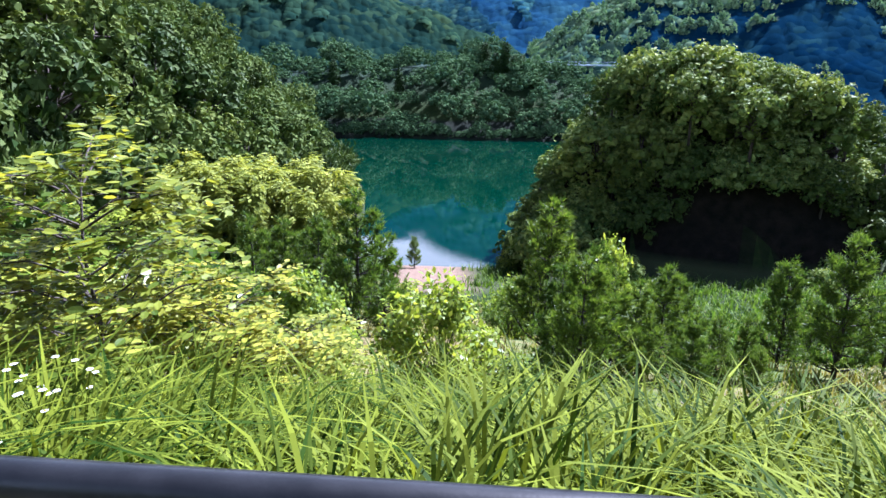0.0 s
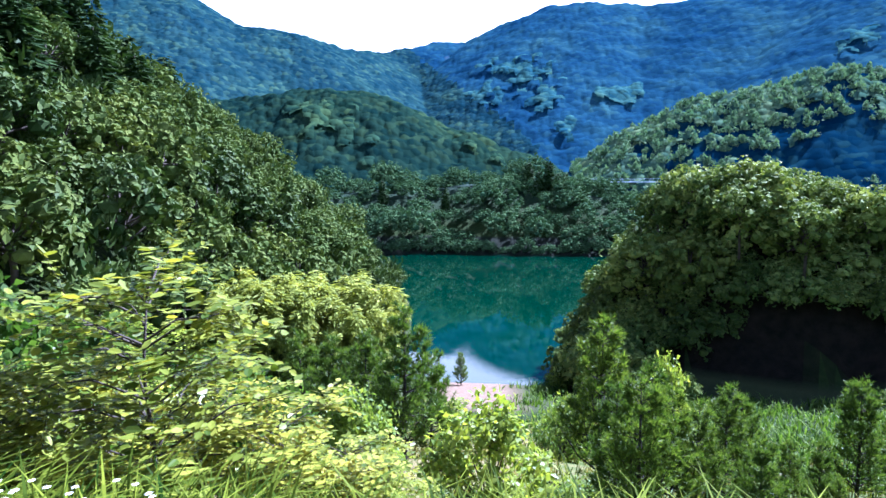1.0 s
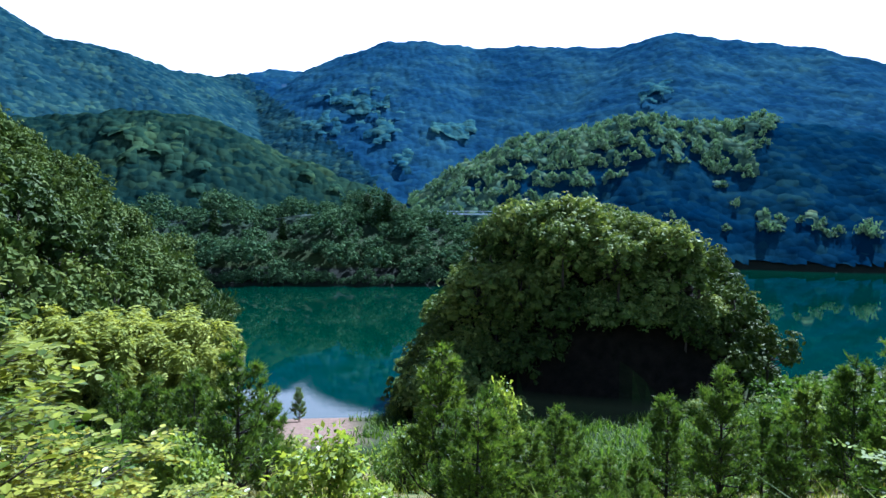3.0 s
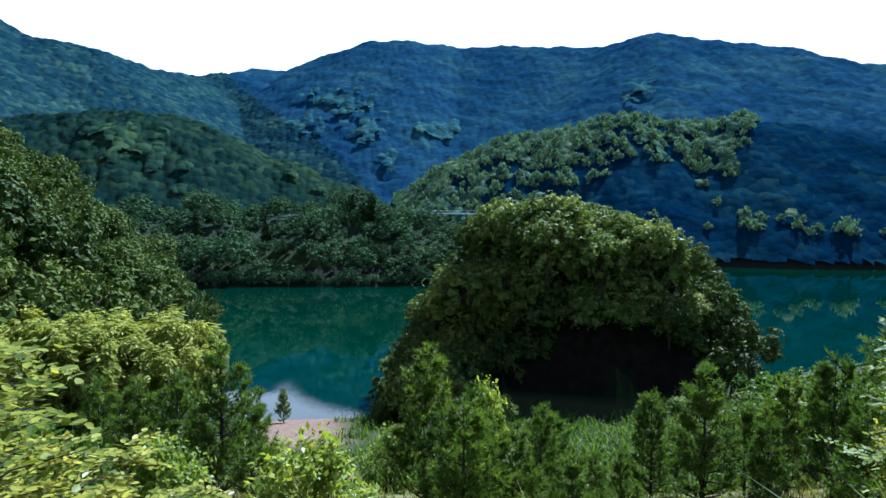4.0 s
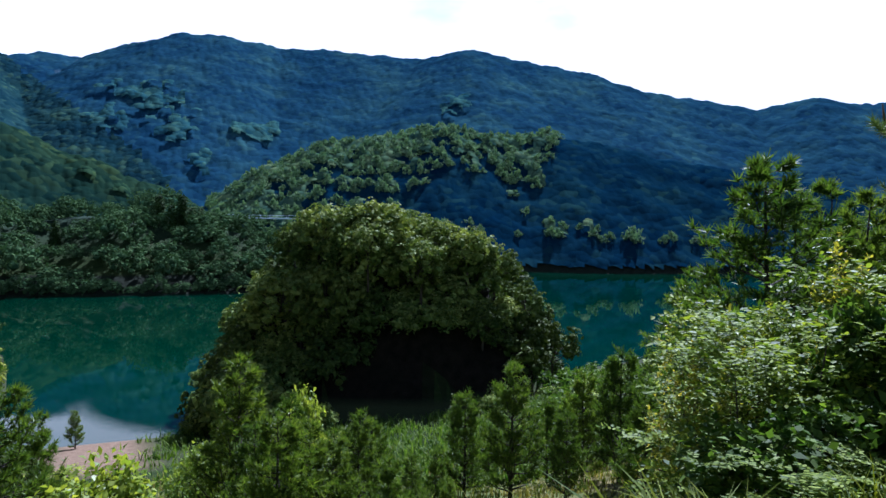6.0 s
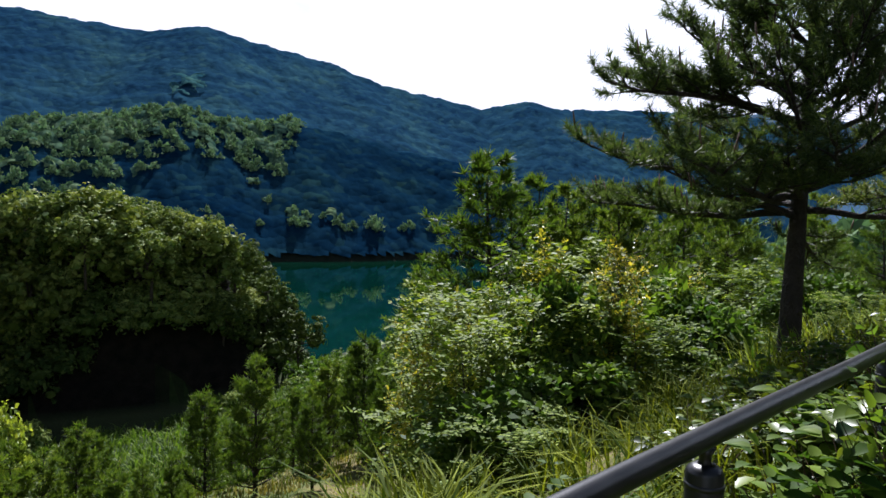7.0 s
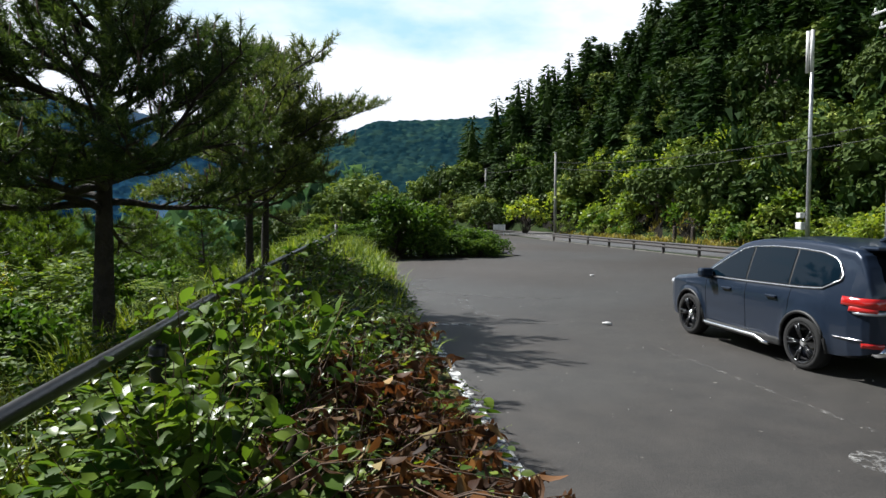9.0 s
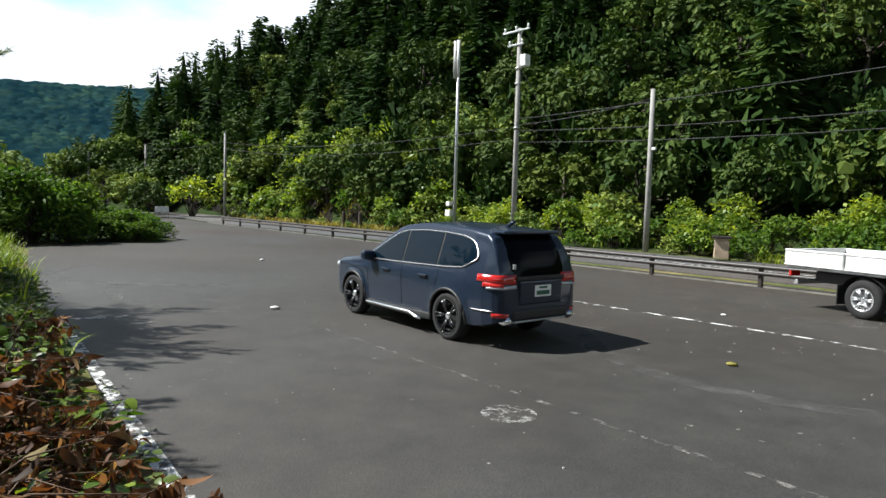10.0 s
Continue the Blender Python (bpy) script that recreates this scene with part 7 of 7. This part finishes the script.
        side_pane("rear_door_window", -1.02, -0.165, M_GLASS_DARK, "tinted side window", side, 0.016, 0.02)
        side_pane("quarter_window", -1.84, -1.06, M_GLASS_DARK, "tinted quarter window", side, 0.016, 0.02)
        ring = [(x, np.interp(x, sill_x, sill_z)) for x in np.linspace(0.92, -1.88, 24)] + [(x, np.interp(x, head_x, head_z)) for x in np.linspace(-1.89, 0.88, 30)]
        pile = Pile()
        tube(pile, [(x, side * (side_of(x, z) + 0.013), z) for x, z in ring], 0.011, 6)
        part("window_trim", pile.mesh("window_trim", M_CHROME, True), suv, "bright chrome window surround")
        pile = Pile()
        tube(pile, [(0.86, side * 0.915, 0.30), (0.80, side * 0.935, 0.295), (-0.45, side * 0.94, 0.295), (-0.62, side * 0.935, 0.24), (-0.72, side * 0.92, 0.23)], 0.026, 8)
        part("sill_bar", pile.mesh("sill_bar", M_CHROME, True), suv, "silver side sill bar")
        part("sill", box_mesh("sill", (1.8, 0.10, 0.12), (0.0, side * 0.83, 0.28), M_TRIM, 0.03), suv, "black side sill")
        for x in (0.28, -0.74):
            handle = part("door_handle", box_mesh("door_handle", (0.22, 0.035, 0.035), (x, side * (side_of(x, 0.90) + 0.018), 0.90), M_PAINT, 0.012), suv)
            # black plate on the door in place of the hollow's shade
            part("handle_recess", box_mesh("handle_recess", (0.15, 0.008, 0.05), (x, side * (side_of(x, 0.885) + 0.002), 0.885), M_TRIM, 0.003), handle)
        mirror = part("wing_mirror", box_mesh("wing_mirror", (0.16, 0.22, 0.15), (0.74, side * 0.985, 1.10), M_PAINT, 0.045), suv)
        part("mirror_foot", box_mesh("mirror_foot", (0.12, 0.16, 0.05), (0.76, side * 0.89, 1.03), M_TRIM, 0.015), mirror)
        for xw in (-WB / 2, WB / 2):
            pile = Pile()
            a = np.linspace(-0.14, math.pi + 0.14, 24)
            tube(pile, np.stack([xw + 0.408 * np.cos(a), side * (side_of(xw + 0.408 * np.cos(a), TYRE_R + 0.408 * np.sin(a)) - 0.006), TYRE_R + 0.408 * np.sin(a)], 1), 0.024, 6)
            part("wheel_arch_trim", pile.mesh("wheel_arch_trim", M_TRIM, True), suv, "black wheel arch edge")
        for x, z0 in ((0.86, 0.36), (-0.15, 0.36), (-1.04, 0.62)):
            pile = Pile()
            zz = np.linspace(z0, 1.03, 12)
            tube(pile, [(x - (0.10 * (zz_ - 0.62) if x < -1 else 0), side * (side_of(x, zz_) + 0.001), zz_) for zz_ in zz], 0.004, 4)
            part("door_gap", pile.mesh("door_gap", M_CABLE), suv)
        lamp = corner_panel("tail_light", 0.12, 0.80, (0.945, 0.90), (1.045, 1.04), M_RED, side, "red wraparound tail light", 0.02)
        corner_panel("red_lens", 0.24, 0.58, (0.875, 0.87), (0.95, 0.92), M_RED, side, "red lower lens", 0.019, lamp)
        corner_panel("clear_lens", 0.30, 0.82, (0.845, 0.845), (0.875, 0.90), M_CLEAR, side, "clear reversing lens", 0.018, lamp)
        corner_panel("reflector", 0.40, 0.66, (0.455, 0.455), (0.515, 0.515), M_RED, side, "red rear reflector", 0.016)
        corner_panel("bumper_strip", 0.02, 0.42, (0.535, 0.535), (0.55, 0.55), M_CHROME, side, "silver bumper strip", 0.014)
        pile = Pile()
        tube(pile, [(-2.16, side * 0.66, 0.37), (-2.30, side * 0.64, 0.385), (-2.385, side * 0.61, 0.43)], [0.03, 0.05, 0.058], 8)
        part("exhaust_finisher", pile.mesh("exhaust_finisher", M_CHROME, True), suv, "silver exhaust finisher")
        part("head_light", box_mesh("head_light", (0.36, 0.20, 0.11), (1.97, side * 0.70, 0.83), M_CLEAR, 0.05), suv, "clear swept headlight")
    top_pane("rear_window", -2.04, -2.315, M_GLASS_REAR, "rear window blackened for shade", 0.012, 0.13)
    top_pane("windscreen", 0.27, 1.02, M_GLASS_DARK, "tinted windscreen", 0.008, 0.06)
    part("rear_spoiler", box_mesh("rear_spoiler", (0.30, 1.14, 0.05), (-2.02, 0, 1.618), M_PAINT, 0.022), suv, "dark grey roof spoiler")
    part("tailgate_panel", box_mesh("tailgate_panel", (0.05, 0.86, 0.34), (-2.345, 0, 0.78), M_PAINT, 0.024), suv)
    part("tailgate_trim", box_mesh("tailgate_trim", (0.03, 0.96, 0.06), (-2.345, 0, 0.985), M_TRIM, 0.012), suv, "dark trim bar above the plate")
    part("rear_bumper", box_mesh("rear_bumper", (0.12, 1.16, 0.17), (-2.32, 0, 0.47), M_TRIM, 0.045), suv, "black lower rear bumper")
    part("diffuser_strip", box_mesh("diffuser_strip", (0.05, 1.05, 0.025), (-2.365, 0, 0.385), M_STEEL, 0.008), suv, "silver lower bumper strip")
    plate = part("number_plate", box_mesh("number_plate", (0.012, 0.33, 0.165), (-2.378, -0.02, 0.80), M_PLATE, 0.004), suv, "white number plate with illegible bars")
    for y, z, w, h in ((0.0, 0.85, 0.16, 0.03), (0.0, 0.775, 0.26, 0.06)):
        part("plate_bar", box_mesh("plate_bar", (0.004, w, h), (-2.386, y - 0.02, z), M_INK, 0), plate)
    pile = Pile()
    tube(pile, [(-1.62, 0, 1.68), (-1.72, 0, 1.735), (-1.80, 0, 1.765), (-1.83, 0, 1.69)], [0.035, 0.03, 0.016, 0.012], 8)
    part("antenna_fin", pile.mesh("antenna_fin", M_PAINT, True), suv)
    part("badge", box_mesh("badge", (0.01, 0.06, 0.07), (-2.315, 0.50, 1.15), M_WHITE, 0.004), suv, "small white sticker")
    part("grille", box_mesh("grille", (0.10, 0.8, 0.26), (2.26, 0, 0.62), M_TRIM, 0.04), suv, "black front grille")
    meshes = wheel_meshes(TYRE_R, 0.225, 0.262, 5, M_RIM)
    for xw in (-WB / 2, WB / 2):
        for side in (1, -1):
            put_wheel(suv, meshes, xw, side * 0.795, TYRE_R, side < 0, "black alloy wheel with five split spokes", "silver hub")
    return suv


make_suv(pose(8.295, -7.236, 0.012, 0, 0, -2.0) @ Matrix.Scale(0.935, 4))


def make_truck(place):
    truck = thing("flatbed_truck", "white flatbed truck with dropped-side boards parked by the fence", "truck")
    truck.matrix_basis = place
    part("chassis", box_mesh("chassis", (4.6, 0.75, 0.22), (1.0, 0, 0.62), M_TRIM, 0.03), truck, "black chassis")
    part("bed_floor", box_mesh("bed_floor", (3.9, 1.66, 0.08), (0.35, 0, 0.82), M_STEEL, 0.01), truck)
    for side in (1, -1):
        board = part("side_board", box_mesh("side_board", (3.9, 0.05, 0.31), (0.35, side * 0.85, 1.0), M_WHITE, 0.012), truck, "white side board")
        part("board_rim", box_mesh("board_rim", (3.9, 0.065, 0.035), (0.35, side * 0.855, 1.135), M_WHITE, 0.008), board)
        part("board_foot", box_mesh("board_foot", (3.9, 0.06, 0.03), (0.35, side * 0.86, 0.855), M_WHITE, 0.006), board)
        for x in (-0.35, 1.0):
            part("hinge", box_mesh("hinge", (0.035, 0.08, 0.30), (x, side * 0.86, 1.0), M_STEEL, 0.006), board, "grey hinge strap")
        for x in (-1.1, -0.75, 0.1, 0.6):
            part("hook", box_mesh("hook", (0.16, 0.03, 0.025), (x, side * 0.868, 0.84), M_FENCE, 0.006), board, "rusty rope hook")
        pile = Pile()
        a = np.linspace(0.15, math.pi - 0.15, 16)
        c = np.stack([0.44 * np.cos(a), np.zeros(16), 0.36 + 0.42 * np.sin(a)], 1)
        P = np.array([c + np.array([0, side * 0.84, 0]), c + np.array([0, side * 0.58, 0])])
        grid_mesh(pile, P)
        part("mudguard", pile.mesh("mudguard", M_TRIM, True), truck, "black mudguard")
        part("mud_flap", box_mesh("mud_flap", (0.02, 0.26, 0.36), (-0.47, side * 0.72, 0.38), M_TRIM, 0.004), truck, "black rubber flap")
        part("rear_lamp", box_mesh("rear_lamp", (0.06, 0.26, 0.11), (-1.58, side * 0.6, 0.66), M_RED, 0.015), truck, "red rear lamp")
    part("tailboard", box_mesh("tailboard", (0.05, 1.7, 0.31), (-1.59, 0, 1.0), M_WHITE, 0.012), truck, "white tailboard")
    part("headboard", box_mesh("headboard", (0.05, 1.7, 0.62), (2.29, 0, 1.15), M_WHITE, 0.012), truck)
    part("rear_beam", box_mesh("rear_beam", (0.09, 1.3, 0.10), (-1.5, 0, 0.50), M_STEEL, 0.012), truck, "grey under-run beam")
    bm = bmesh.new()
    prof = [(2.40, 0.45), (4.15, 0.45), (4.2, 1.05), (3.95, 1.75), (3.7, 1.92), (2.5, 1.92), (2.40, 1.8)]
    a, b = [[bm.verts.new((x, s * 0.84, z)) for x, z in prof] for s in (1, -1)]
    bm.faces.new(a[::-1])
    bm.faces.new(b)
    for i in range(len(prof)):
        j = (i + 1) % len(prof)
        bm.faces.new([a[i], a[j], b[j], b[i]])
    bmesh.ops.bevel(bm, geom=list(bm.edges), offset=0.05, segments=3, affect="EDGES", profile=0.5)
    cab = part("cab", (bm, M_WHITE), truck, "white cab")
    for side in (1, -1):
        part("cab_window", box_mesh("cab_window", (0.95, 0.012, 0.52), (3.12, side * 0.842, 1.48), M_GLASS_DARK, 0.005), cab)
    meshes = wheel_meshes(0.35, 0.2, 0.2, 6, M_STEEL)
    for x in (0.0, 3.1):
        for side in (1, -1):
            put_wheel(truck, meshes, x, side * 0.73, 0.35, side < 0, "truck wheel with a silver steel rim")
    return truck


TRUCK_TURN = 162.0
hx, hy = math.cos(radians(TRUCK_TURN)), math.sin(radians(TRUCK_TURN))
# the right-hand rear tyre stands at (4.29, -13.71)
make_truck(pose(4.29 - hy * 0.83, -13.71 + hx * 0.83, 0.012, 0, 0, TRUCK_TURN))
